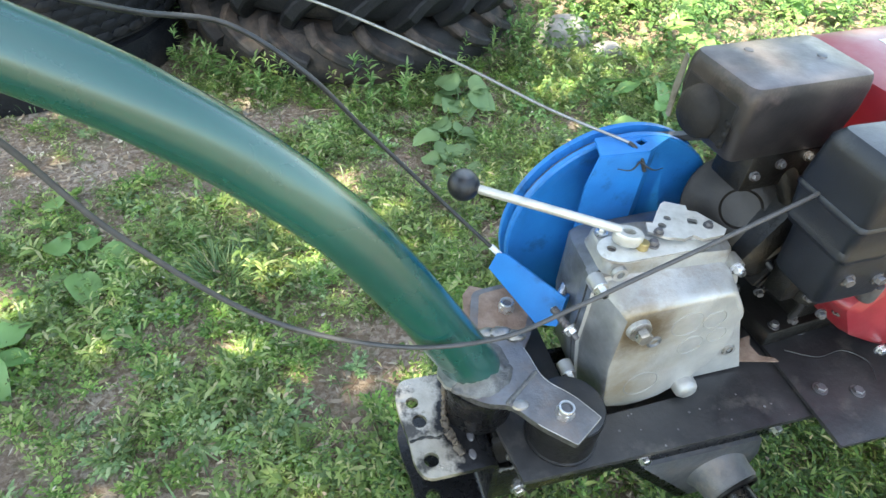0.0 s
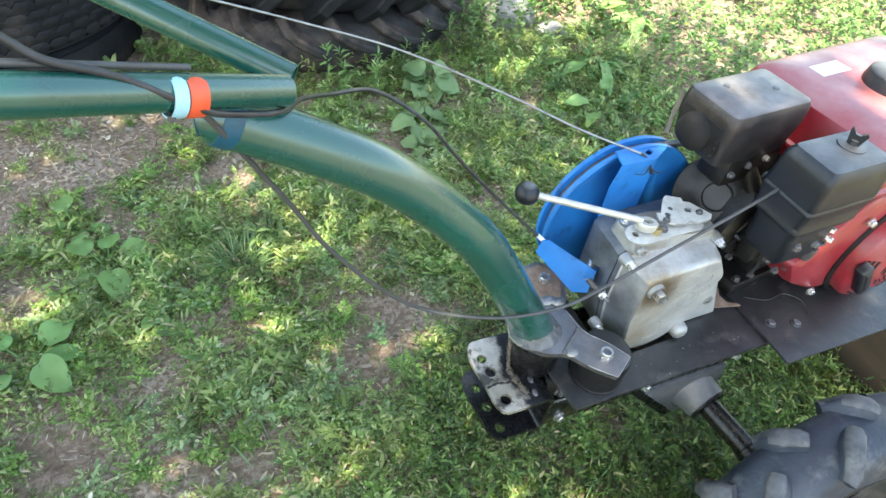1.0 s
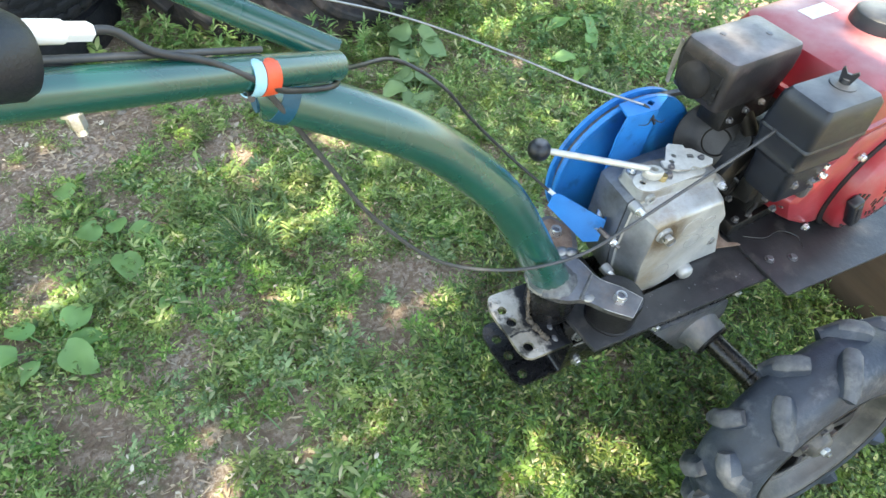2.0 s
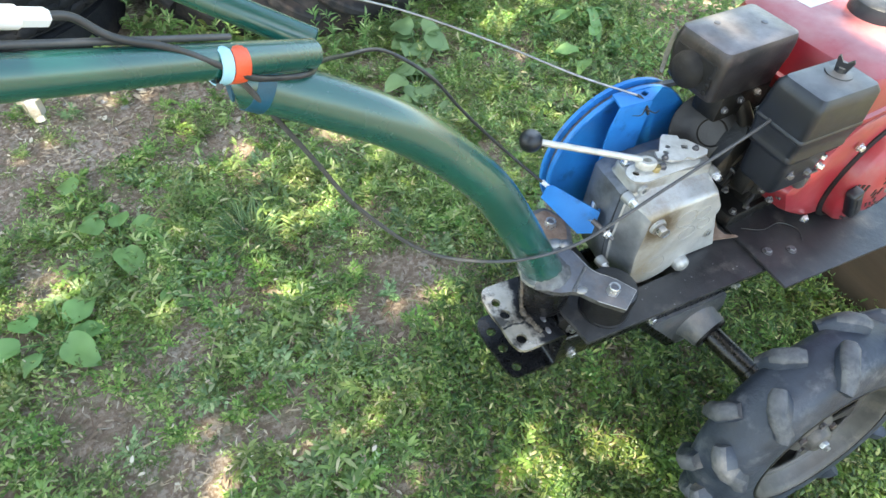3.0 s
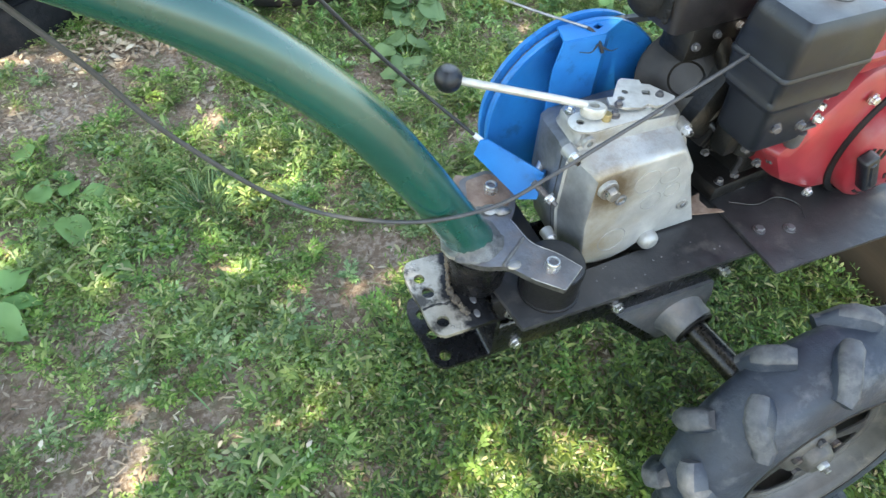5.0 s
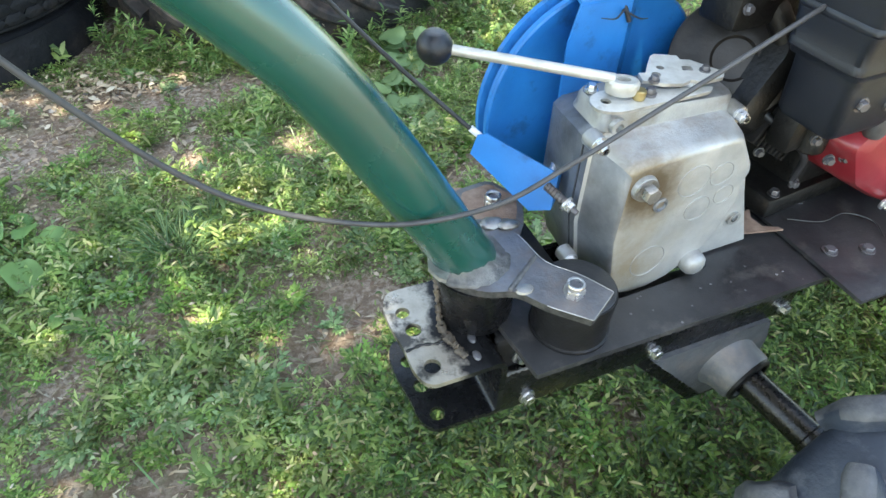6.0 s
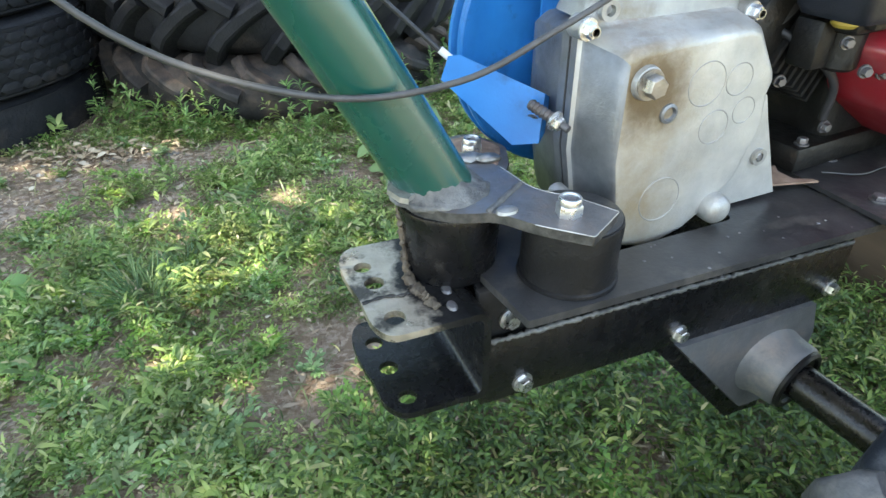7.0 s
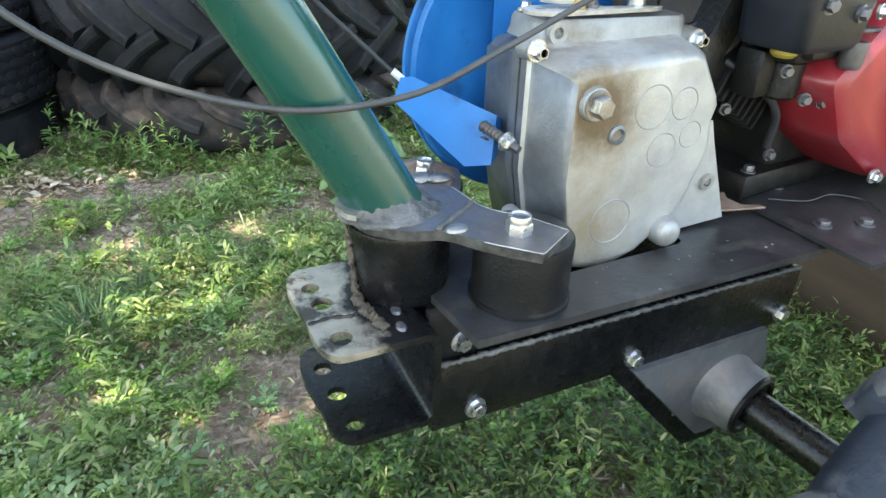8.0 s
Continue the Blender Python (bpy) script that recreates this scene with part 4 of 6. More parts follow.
    bolt(case, (0.128, 0.066, 0.5716), (0, 0, 1), 0.0048, 0.005, "pivot_nut", True, RAW_STEEL)
    for q in ((0.196, 0.074, 0.5800), (0.136, 0.074, 0.5800)):
        bolt(case, q, (0, 0, 1), 0.0040, 0.004, "plate_screw", True, RAW_STEEL)
    bolt(case, (0.086, 0.100, 0.5655), (0, 0, 1), 0.0050, 0.005, "deck_screw", True)
    bm = bmesh.new()
    rod(bm, (0.092, 0.078, 0.588), (-0.046, 0.1515, 0.6045), 0.0050, 16)
    lathe(bm, [(0.0045, 0.0), (0.0110, 0.0), (0.0118, 0.003), (0.0118, 0.011), (0.0100, 0.0135), (0.0050, 0.0135), (0.0045, 0.0)], Matrix.Translation((0.100, 0.074, 0.5745)) @ Matrix.Rotation(-0.5, 4, "Z") @ Matrix.Diagonal((1.35, 0.95, 1, 1)), 28)
    lever = part("shift_lever", bm, CREAM_ROD, tractor, "pale steel gear lever")
    bm = bmesh.new()
    bmesh.ops.create_uvsphere(bm, u_segments=24, v_segments=14, radius=0.0172, matrix=Matrix.Translation((-0.056, 0.157, 0.6055)))
    part("knob", bm, PLASTIC, lever, "worn black ball knob", 180)


build_gearbox()


def build_drive():
    cx, cy, cz, R = 0.150, 0.190, 0.4975, 0.1365
    m = along((cx, cy - 0.0145, cz), (cx, 1, cz))
    bm = bmesh.new()
    lathe(bm, [(0, 0.010), (0.024, 0.010), (0.026, 0.004), (0.040, 0.004), (0.046, 0.0075), (0.112, 0.0075), (0.120, 0.003), (R - 0.0035, 0.0), (R - 0.001, 0.0012), (R - 0.001, 0.0075), (0.1175, 0.0112), (0.1175, 0.0162),
               (R, 0.0195), (R, 0.0262), (R - 0.004, 0.0275), (0.115, 0.024), (0.045, 0.022), (0, 0.022)], m, 72)
    pulley = part("pulley", bm, BLUE, tractor, "large blue-painted pulley with a belt groove")
    bm = bmesh.new()
    rod(bm, (cx, 0.12, cz), (cx, 0.182, cz), 0.011, 20)
    part("shaft", bm, ZINC, pulley)
    # belt round the pulley and the engine's small pulley
    ex, ez, er = 0.462, 0.561, 0.040
    br = 0.1235
    base = math.atan2(ez - cz, ex - cx)
    dist = math.hypot(ex - cx, ez - cz)
    a = math.acos((br - er) / dist)
    loop = [(cx + br * math.cos(base + s), cz + br * math.sin(base + s)) for s in np.linspace(a, 2 * math.pi - a, 48)]
    loop += [(ex + er * math.cos(base + s), ez + er * math.sin(base + s)) for s in np.linspace(-a, a, 18)]
    bm = bmesh.new()
    n = len(loop)
    rows = []
    for k in range(n):
        (x0, z0), (x1, z1) = loop[k - 1], loop[(k + 1) % n]
        t = Vector((x1 - x0, 0, z1 - z0)).normalized()
        out = Vector((t.z, 0, -t.x))
        p = Vector((loop[k][0], cy - 0.0008, loop[k][1]))
        rows.append([bm.verts.new(p + out * o + Vector((0, w, 0))) for o, w in ((0.004, -0.0044), (0.004, 0.0044), (-0.005, 0.003), (-0.005, -0.003))])
    for k in range(n):
        for j in range(4):
            bm.faces.new((rows[k - 1][j], rows[k - 1][(j + 1) % 4], rows[k][(j + 1) % 4], rows[k][j]))
    part("drive_belt", bm, WORN_TREAD, tractor, "dusty worn rubber drive belt")
    # folded blue bracket in front of the pulley
    bm = bmesh.new()
    sheet(bm, [(0.092, 0.628), (0.152, 0.628), (0.152, 0.500), (0.126, 0.460), (0.086, 0.460), (0.084, 0.590)], 0.003, Matrix(((1, 0, 0, 0), (0, 0, 1, 0.152), (0, 1, 0, 0), (0, 0, 0, 1))))
    guard = part("belt_bracket", bm, BLUE, tractor, "folded blue sheet bracket with a slot")
    bm = bmesh.new()
    sheet(bm, [(0.092, 0.150), (0.150, 0.149), (0.186, 0.170), (0.160, 0.186), (0.100, 0.182)], 0.003, Matrix.Translation((0, 0, 0.6305)), [rounded([(0.146, 0.160), (0.158, 0.166), (0.154, 0.174), (0.142, 0.168)], 0.002)])
    part("flap", bm, BLUE, guard)
    for pts in (((0.140, 0.146, 0.619), (0.128, 0.140, 0.614), (0.112, 0.142, 0.616)), ((0.140, 0.146, 0.619), (0.156, 0.140, 0.611), (0.176, 0.150, 0.604))):
        bm = bmesh.new()
        sweep(bm, smooth_line(pts, 6), [0.0013 - 0.00007 * k for k in range(13)], 6)
        part("frayed_strand", bm, CABLE, guard, "frayed black strand")
    bm = bmesh.new()
    sheet(bm, [(0.149, 0.0), (0.175, 0.0), (0.175, -0.10), (0.149, -0.128)], 0.003, Matrix.Translation((0, 0.002, 0.628)) @ Matrix(((1, 0, 0, 0.0), (0.75, 0, 0.66, 0.0388), (0, 1, 0, 0), (0, 0, 0, 1))))
    part("side_flap", bm, BLUE, guard)
    # tensioner tab with the cable's end
    top = [(-0.006, 0.153, 0.502), (0.004, 0.150, 0.503), (0.060, 0.089, 0.479), (0.056, 0.086, 0.434), (0.034, 0.096, 0.432), (-0.014, 0.151, 0.482)]
    normal = (Vector(top[2]) - Vector(top[0])).cross(Vector(top[5]) - Vector(top[0])).normalized()
    bm = bmesh.new()
    loft(bm, [top, [Vector(p) - normal * 0.003 for p in top]])
    tab = part("tension_tab", bm, BLUE, tractor, "bright blue flat tensioner arm")
    bm = bmesh.new()
    loft(bm, [[(0.060, 0.089, 0.479), (0.056, 0.086, 0.434), (0.066, 0.094, 0.440), (0.070, 0.098, 0.472)], [(0.0575, 0.091, 0.479), (0.0535, 0.088, 0.434), (0.064, 0.097, 0.440), (0.068, 0.101, 0.472)]])
    part("fold", bm, BLUE, tab)
    bm = bmesh.new()
    rod(bm, (-0.012, 0.160, 0.507), (0.002, 0.1515, 0.494), 0.0036, 12)
    part("cable_nipple", bm, WHITE_PLASTIC, tab, "bright cable end")
    bm = bmesh.new()
    rod(bm, (0.050, 0.092, 0.455), (0.085, 0.130, 0.470), 0.006, 12)
    part("pivot_rod", bm, ZINC, tab)


build_drive()


def build_axle_and_wheel():
    A = Vector((0.330, -0.030, 0.160))
    d = Vector((0.19, -1.0, -0.070)).normalized()
    # final-drive housing below the frame
    bm = bmesh.new()
    poly = [(0.165, 0.236), (0.372, 0.238), (0.388, 0.190), (0.388, 0.120), (0.352, 0.088), (0.300, 0.088)]
    inner = [(x * 0.92 + 0.026, z * 0.92 + 0.013) for x, z in poly]
    loft(bm, [[(x, 0.10, z) for x, z in poly], [(x, 0.000, z) for x, z in poly], [(x, -0.006, z) for x, z in poly], [(x, -0.0065, z) for x, z in inner], [(x + 0.002, -0.020, z) for x, z in inner]])
    housing = part("axle_housing", bm, HOUSING, tractor, "grey cast axle housing below the frame", 30)
    m = along(A - d * 0.03, A + d)
    bm = bmesh.new()
    lathe(bm, [(0, 0.0), (0.052, 0.0), (0.049, 0.012), (0.0440, 0.022), (0.0418, 0.030), (0.0405, 0.049), (0.0385, 0.052), (0.030, 0.052), (0.028, 0.045), (0, 0.045)], m, 40)
    part("bearing_boss", bm, HOUSING, housing, "round grey bearing boss")
    bm = bmesh.new()
    lathe(bm, [(0.0225, 0.048), (0.0375, 0.0505), (0.0380, 0.0560), (0.0350, 0.0585), (0.0310, 0.0575), (0.0300, 0.0540), (0.0225, 0.0540)], m, 36)
    part("oil_seal", bm, RUBBER, housing)
    for x, z in ((0.205, 0.190), (0.258, 0.130), (0.310, 0.092), (0.338, 0.090), (0.374, 0.165)):
        bolt(housing, (x + 0.008, -0.0065, z + 0.006), (0, -1, 0), 0.0055, 0.005, "housing_screw", True)
    bm = bmesh.new()
    loft(bm, [[(0.150, y, 0.236), (0.294, y, 0.074), (0.345, y, 0.072), (0.345, y, 0.090), (0.304, y, 0.092), (0.172, y, 0.236)] for y in (-0.013, 0.020)])
    part("flange_rim", bm, BLACK_STEEL, housing)
    bm = bmesh.new()
    lathe(bm, [(0, 0.040), (0.0215, 0.040), (0.0215, 0.150), (0.025, 0.152), (0.025, 0.215), (0, 0.215)], m, 28)
    part("axle_tube", bm, BLACK_STEEL, tractor, "black axle tube")
    # wheel
    C = Vector((0.386, -0.258, 0.126))
    d = Vector((-0.03, -0.988, 0.158)).normalized()
    W = along(C, C + d)
    bm = bmesh.new()
    lathe(bm, [(0.1525, 0.0610), (0.1520, 0.0640), (0.1480, 0.0635), (0.1430, 0.0590), (0.1395, 0.0520), (0.1360, 0.0380), (0.1290, 0.0320), (0.1240, 0.0335), (0.1215, 0.0335), (0.1190, 0.0305), (0.1180, 0.0300), (0.1180, 0.0265), (0.1240, 0.0270),
               (0.1320, 0.0280), (0.1390, 0.0360), (0.1430, 0.0520), (0.1470, 0.0590), (0.1525, 0.0610)], W, 64)
    lathe(bm, [(0.128, -0.036), (0.150, -0.046), (0.150, -0.042), (0.131, 0.030)], W, 56)
    wheel = part("wheel", bm, RIM, tractor, "dusty steel wheel with a chevron-lugged farm tyre")
    def kidney(a0, a1, r0, r1):
        pts = [(r1 * math.cos(a), r1 * math.sin(a)) for a in np.linspace(a0, a1, 9)] + [(r0 * math.cos(a), r0 * math.sin(a)) for a in np.linspace(a1, a0, 7)]
        return rounded(pts, 0.006, 3)
    bm = bmesh.new()
    sheet(bm, circle(0, 0, 0.1205, 64), 0.003, W @ Matrix.Translation((0, 0, 0.0300)), [kidney(1.2566 * k + 0.14, 1.2566 * k + 1.12, 0.052, 0.112) for k in range(5)])
    part("rim_disc", bm, PLATE_STEEL, wheel, "dusty steel disc with five large openings")
    bm = bmesh.new()
    lathe(bm, [(0.050, 0.0295), (0.046, 0.0375), (0.040, 0.0415), (0.030, 0.0420), (0.024, 0.0560), (0.020, 0.0590), (0.0, 0.0590)], W, 40)
    part("hub", bm, RIM, wheel)
    bm = bmesh.new()
    lathe(bm, [(0, 0.0585), (0.0100, 0.0585), (0.0100, 0.0655), (0.0088, 0.0670), (0, 0.0670)], W, 6)
    lathe(bm, [(0, 0.066), (0.0052, 0.066), (0.0052, 0.0725), (0.0046, 0.0732), (0, 0.0732)], W, 16)
    part("axle_nut", bm, STEEL_WIRE, wheel, "bright axle nut")
    for k in range(5):
        a = 2 * math.pi * k / 5 + 0.4
        bm = bmesh.new()
        p = W @ Vector((0.038 * math.cos(a), 0.038 * math.sin(a), 0.0413))
        lathe(bm, [(0, 0), (0.0075, 0), (0.0075, 0.006), (0, 0.0075)], along(p, p + d), 6)
        part("wheel_nut", bm, RAW_STEEL, wheel)
    # Added black disc: makes the openings in front of it look dark.
    bm = bmesh.new()
    lathe(bm, [(0.128, -0.035), (0.030, -0.035), (0.030, -0.030), (0.128, -0.030)], W, 40)
    part("dark_backing_disc", bm, BLACK_STEEL, wheel)
    bm = bmesh.new()
    half = [(0.1530, 0.0520), (0.1545, 0.0590), (0.1580, 0.0640), (0.170, 0.0660), (0.190, 0.0640), (0.210, 0.0585), (0.224, 0.0480), (0.2315, 0.030), (0.234, 0.0)]
    lathe(bm, half + [(r, -0.72 * h) for r, h in half[-2::-1]], W, 80)
    tyre = part("tyre", bm, TYRE, wheel, "dusty black rubber tyre")
    bm = bmesh.new()
    lathe(bm, [(0.1515, 0.0630), (0.1518, 0.0650), (0.1540, 0.0654), (0.1562, 0.0648), (0.1570, 0.0630)], W, 72)
    part("bead_seam", bm, RUBBER, wheel, "black seam between rim and tyre")
    # chevron lugs
    count = 11
    for side in (1, -1):
        bm = bmesh.new()
        stations = []
        for s in np.linspace(0, 1, 7):
            w = (0.0610 - 0.0480 * s) if side > 0 else -(0.0450 - 0.0420 * s)
            if s < 0.17:
                r, nr, nh = 0.208, 0.75, 0.66 * side
            elif s < 0.34:
                r, nr, nh = 0.226, 0.90, 0.42 * side
            else:
                r, nr, nh = 0.2345, 1.0, 0.0
            ang = -(0.05 + 0.25 * s ** 0.9)
            stations.append((r, w, ang, nr, nh))
        rows = []
        for k, (r, w, ang, nr, nh) in enumerate(stations):
            p = Vector((r * math.cos(ang), r * math.sin(ang), w))
            q = stations[min(k + 1, 6)]
            o = stations[max(k - 1, 0)]
            t = (Vector((q[0] * math.cos(q[2]), q[0] * math.sin(q[2]), q[1])) - Vector((o[0] * math.cos(o[2]), o[0] * math.sin(o[2]), o[1]))).normalized()
            nrm = Vector((nr * math.cos(ang), nr * math.sin(ang), nh)).normalized()
            sd = nrm.cross(t).normalized()
            end = k in (0, 6)
            wb, wt, h, f = 0.0185, 0.0130, (0.017 if end else 0.022), (0.78 if end else 1.0)
            rows.append([p + sd * f * a + nrm * b for a, b in ((-wb, -0.008), (-wt - 0.0015, h - 0.0075), (-wt + 0.0015, h - 0.0025), (-wt + 0.0060, h), (wt - 0.0060, h), (wt - 0.0015, h - 0.0025), (wt + 0.0015, h - 0.0075), (wb, -0.008))])
        loft(bm, rows)
        me = as_mesh("lug", bm, TYRE, 55)
        me.materials.append(WORN_TREAD)
        for f in me.polygons:
            f.material_index = 1 if f.center.xy.length > (0.2395 if abs(f.center.z) < 0.046 else 0.2215) else 0
        for k in range(count):
            ob = new("lug", me)
            ob.parent = tyre
            ob.matrix_basis = W @ Matrix.Rotation(2 * math.pi * (k + (0.5 if side < 0 else 0) + 0.45) / count, 4, "Z")


build_axle_and_wheel()


def build_engine():
    E = Matrix.Translation((0.32, 0.0, 0)) @ Matrix.Rotation(radians(6), 4, "Z") @ Matrix.Translation((-0.32, 0.0, 0))
    # crankcase and base
    bm = bmesh.new()
    box(bm, (0.50, 0.125, 0.382), (0.30, 0.17, 0.028), 0.004, 2, E)
    box(bm, (0.50, 0.130, 0.450), (0.20, 0.16, 0.130), 0.014, 3, E)
    engine = part("engine", bm, DARK_METAL, tractor, "oily dark engine block with red covers")
    for x, y in ((0.365, 0.050), (0.372, 0.190), (0.36, 0.12)):
        bolt(engine, E @ Vector((x, y, 0.3960)), (0, 0, 1), 0.0055, 0.006, "base_bolt", mat=RAW_STEEL)
    for x, z in ((0.375, 0.418),):
        bolt(engine, E @ Vector((x, 0.0395, z)), (0, -1, 0), 0.005, 0.005, "block_bolt", mat=RAW_STEEL)
    # finned cylinder, tilted to the side
    K = E @ Matrix.Translation((0.42, 0.115, 0.470)) @ Matrix.Rotation(radians(-58), 4, "Y")
    bm = bmesh.new()
    rod(bm, K @ Vector((0, 0, 0)), K @ Vector((0, 0, 0.13)), 0.040, 24)
    part("cylinder", bm, DARK_METAL, engine, "dark finned cylinder")
    # Fins take a deeper black than the cylinder, with their shade in it.
    for k in range(8):
        bm = bmesh.new()
        box(bm, (0, 0, 0.030 + 0.012 * k), (0.110, 0.110, 0.004), 0.0015, 1, K)
        part("cooling_fin", bm, SOOT_AND_SHADE, engine)
    bm = bmesh.new()
    dome_box(bm, (0.105, 0.100), 0.02, K @ Matrix.Translation((0, 0, 0.118)), [(0, 1, 1), (0.030, 1, 1), (0.040, 0.86, 0.86)])
    part("valve_cover", bm, DARK_METAL, engine)
    # dark round cover beside the cylinder
    p, ax = Vector((0.272, 0.112, 0.562)), Vector((-0.60, -0.64, 0.48)).normalized()
    bm = bmesh.new()
    lathe(bm, [(0, -0.012), (0.060, -0.012), (0.067, -0.002), (0.066, 0.002), (0.060, 0.004), (0.050, 0.0035), (0.046, 0.006), (0.024, 0.007), (0.021, 0.004), (0, 0.004)], along(p, p + ax), 44)
    part("round_cover", bm, COVER_STEEL, engine, "dusty dark round cover")
    # exhaust elbow and carburettor
    bm = bmesh.new()
    sweep(bm, smooth_line([E @ Vector(q) for q in ((0.355, 0.085, 0.505), (0.325, 0.080, 0.545), (0.318, 0.090, 0.590), (0.300, 0.125, 0.640))], 8), 0.013, 14)
    part("exhaust_elbow", bm, DARK_METAL, engine)
    bm = bmesh.new()
    box(bm, (0.336, 0.030, 0.545), (0.052, 0.056, 0.044), 0.008, 2, E)
    rod(bm, E @ Vector((0.336, 0.026, 0.488)), E @ Vector((0.336, 0.026, 0.525)), 0.017, 20, 0.003)
    carb = part("carburettor", bm, DARK_METAL, engine)
    bm = bmesh.new()
    rod(bm, E @ Vector((0.311, 0.016, 0.530)), E @ Vector((0.311, 0.016, 0.552)), 0.012, 20, 0.003)
    part("fuel_filter", bm, YELLOW_PLASTIC, carb, "yellow fuel filter")
    bm = bmesh.new()
    box(bm, (0.318, 0.040, 0.512), (0.040, 0.030, 0.045), 0.005, 2, E)
    part("throttle_bracket", bm, DARK_METAL, carb)
    for q in ((0.305, 0.006, 0.520), (0.330, -0.004, 0.494), (0.360, -0.004, 0.488), (0.310, 0.060, 0.470)):
        bolt(carb, E @ Vector(q), (-0.3, -1, 0), 0.0045, 0.005, "carburettor_screw", mat=RAW_STEEL)
    bm = bmesh.new()
    box(bm, (0.352, 0.018, 0.542), (0.070, 0.052, 0.026), 0.005, 2, E)
    part("intake_block", bm, DARK_METAL, carb)
    bm = bmesh.new()
    lathe(bm, [(0, 0.0), (0.009, 0.0), (0.011, 0.004), (0.011, 0.024), (0, 0.024)], E @ Matrix.Translation((0.362, -0.016, 0.522)), 20)
    part("sediment_cup", bm, RAW_STEEL, carb, "grey metal sediment cup")
    # hoses, governor arm and springs between muffler and crankcase
    for pts, r, mat in (([(0.318, 0.070, 0.628), (0.300, 0.052, 0.600), (0.302, 0.046, 0.560), (0.318, 0.050, 0.530)], 0.0050, CABLE),
                        ([(0.345, 0.060, 0.620), (0.322, 0.040, 0.612), (0.306, 0.044, 0.585), (0.330, 0.030, 0.560)], 0.0035, CABLE_GREY),
                        ([(0.300, 0.075, 0.520), (0.318, 0.040, 0.500), (0.350, 0.030, 0.470), (0.362, 0.036, 0.430)], 0.0042, CABLE)):
        bm = bmesh.new()
        sweep(bm, smooth_line([E @ Vector(q) for q in pts], 7), r, 10)
        part("hose", bm, mat, engine)
    bm = bmesh.new()
    box(bm, (0.330, 0.058, 0.596), (0.050, 0.010, 0.016), 0.003, 2, E)
    box(bm, (0.352, 0.050, 0.580), (0.012, 0.020, 0.046), 0.003, 2, E)
    part("governor_arm", bm, MUFFLER, engine)
    # air filter
    F = Matrix.Translation((0.321, 0.011, 0)) @ Matrix.Rotation(radians(2), 4, "Z")
    bm = bmesh.new()
    dome_box(bm, (0.134, 0.085), 0.010, F, [(0.6560, 1.0, 1.0), (0.660, 1.02, 1.02), (0.7000, 0.97, 0.96), (0.7080, 0.955, 0.94), (0.7170, 0.85, 0.80), (0.7185, 0.70, 0.62)])
    air = part("air_filter", bm, PLASTIC, engine, "black plastic air filter box, dust and sky light painted on top")
    bm = bmesh.new()
    dome_box(bm, (0.134, 0.085), 0.010, F, [(0.6500, 1.012, 1.012), (0.6520, 1.034, 1.04), (0.6550, 1.034, 1.04), (0.6575, 1.012, 1.012)])
    part("seam", bm, PLASTIC, air)
    bm = bmesh.new()
    dome_box(bm, (0.134, 0.085), 0.010, F, [(0.6500, 1.01, 1.01), (0.6400, 0.99, 0.98), (0.6220, 0.94, 0.95), (0.6200, 0.955, 0.965), (0.6140, 0.955, 0.965), (0.6120, 0.91, 0.92), (0.6060, 0.88, 0.90)])
    part("filter_base", bm, PLASTIC, air)
    bm = bmesh.new()
    dome_box(bm, (0.088, 0.072), 0.012, F @ Matrix.Translation((-0.007, -0.001, 0)), [(0.6080, 1.08, 1.02), (0.5900, 1.02, 1.0), (0.5480, 0.94, 0.96), (0.5410, 0.84, 0.86)])
    part("filter_elbow", bm, PLASTIC, air, "black plastic intake elbow below the filter")
    bm = bmesh.new()
    box(bm, (0.016, -0.010, 0.5560), (0.080, 0.050, 0.004), 0.0015, 1, F)
    part("bracket", bm, DULL_EDGE, air, "grey steel bracket below the filter")
    bolt(air, F @ Vector((-0.030, -0.0362, 0.580)), (-0.2, -1, 0), 0.0055, 0.005, "filter_bolt", mat=RAW_STEEL)
    bolt(air, F @ Vector((0.014, -0.0362, 0.572)), (0.2, -1, 0), 0.0055, 0.005, "filter_bolt", mat=RAW_STEEL)
    bm = bmesh.new()
    lathe(bm, [(0, 0.7172), (0.020, 0.7172), (0.019, 0.7200), (0.007, 0.7215), (0.006, 0.728), (0, 0.729)], F @ Matrix.Translation((0.018, 0.006, 0)), 20)
    tab = F @ Matrix.Translation((0.018, 0.006, 0.7200)) @ Matrix.Rotation(radians(-62), 4, "Z")
    loft(bm, [[(0.75 * a, b, 0.72 * z) for a, z in ((-0.010, 0.0), (0.010, 0.0), (0.016, 0.026), (0.013, 0.030), (0.004, 0.022), (-0.004, 0.022), (-0.013, 0.033), (-0.016, 0.029))] for b in (-0.0025, 0.0025)], tab)
    for q in ((0.040, -0.030, 0.590), (0.050, -0.022, 0.598), (0.044, -0.034, 0.572)):
        bolt(air, F @ Vector(q), (0.3, -1, 0.1), 0.0050, 0.007, "bracket_nut")
    part("wing_nut", bm, PLASTIC, air, "dark upright wing nut")
    # muffler
    Q = Matrix.Translation((0.265, 0.140, 0)) @ Matrix.Rotation(radians(5), 4, "Z")
    bm = bmesh.new()
    dome_box(bm, (0.160, 0.098), 0.013, Q, [(0.650, 0.86, 0.90), (0.654, 0.90, 0.94), (0.690, 0.985, 0.99), (0.694, 1.0, 1.0), (0.718, 1.0, 1.0), (0.7275, 0.985, 0.97), (0.7330, 0.955, 0.93), (0.7350, 0.90, 0.85), (0.7362, 0.5, 0.45)])
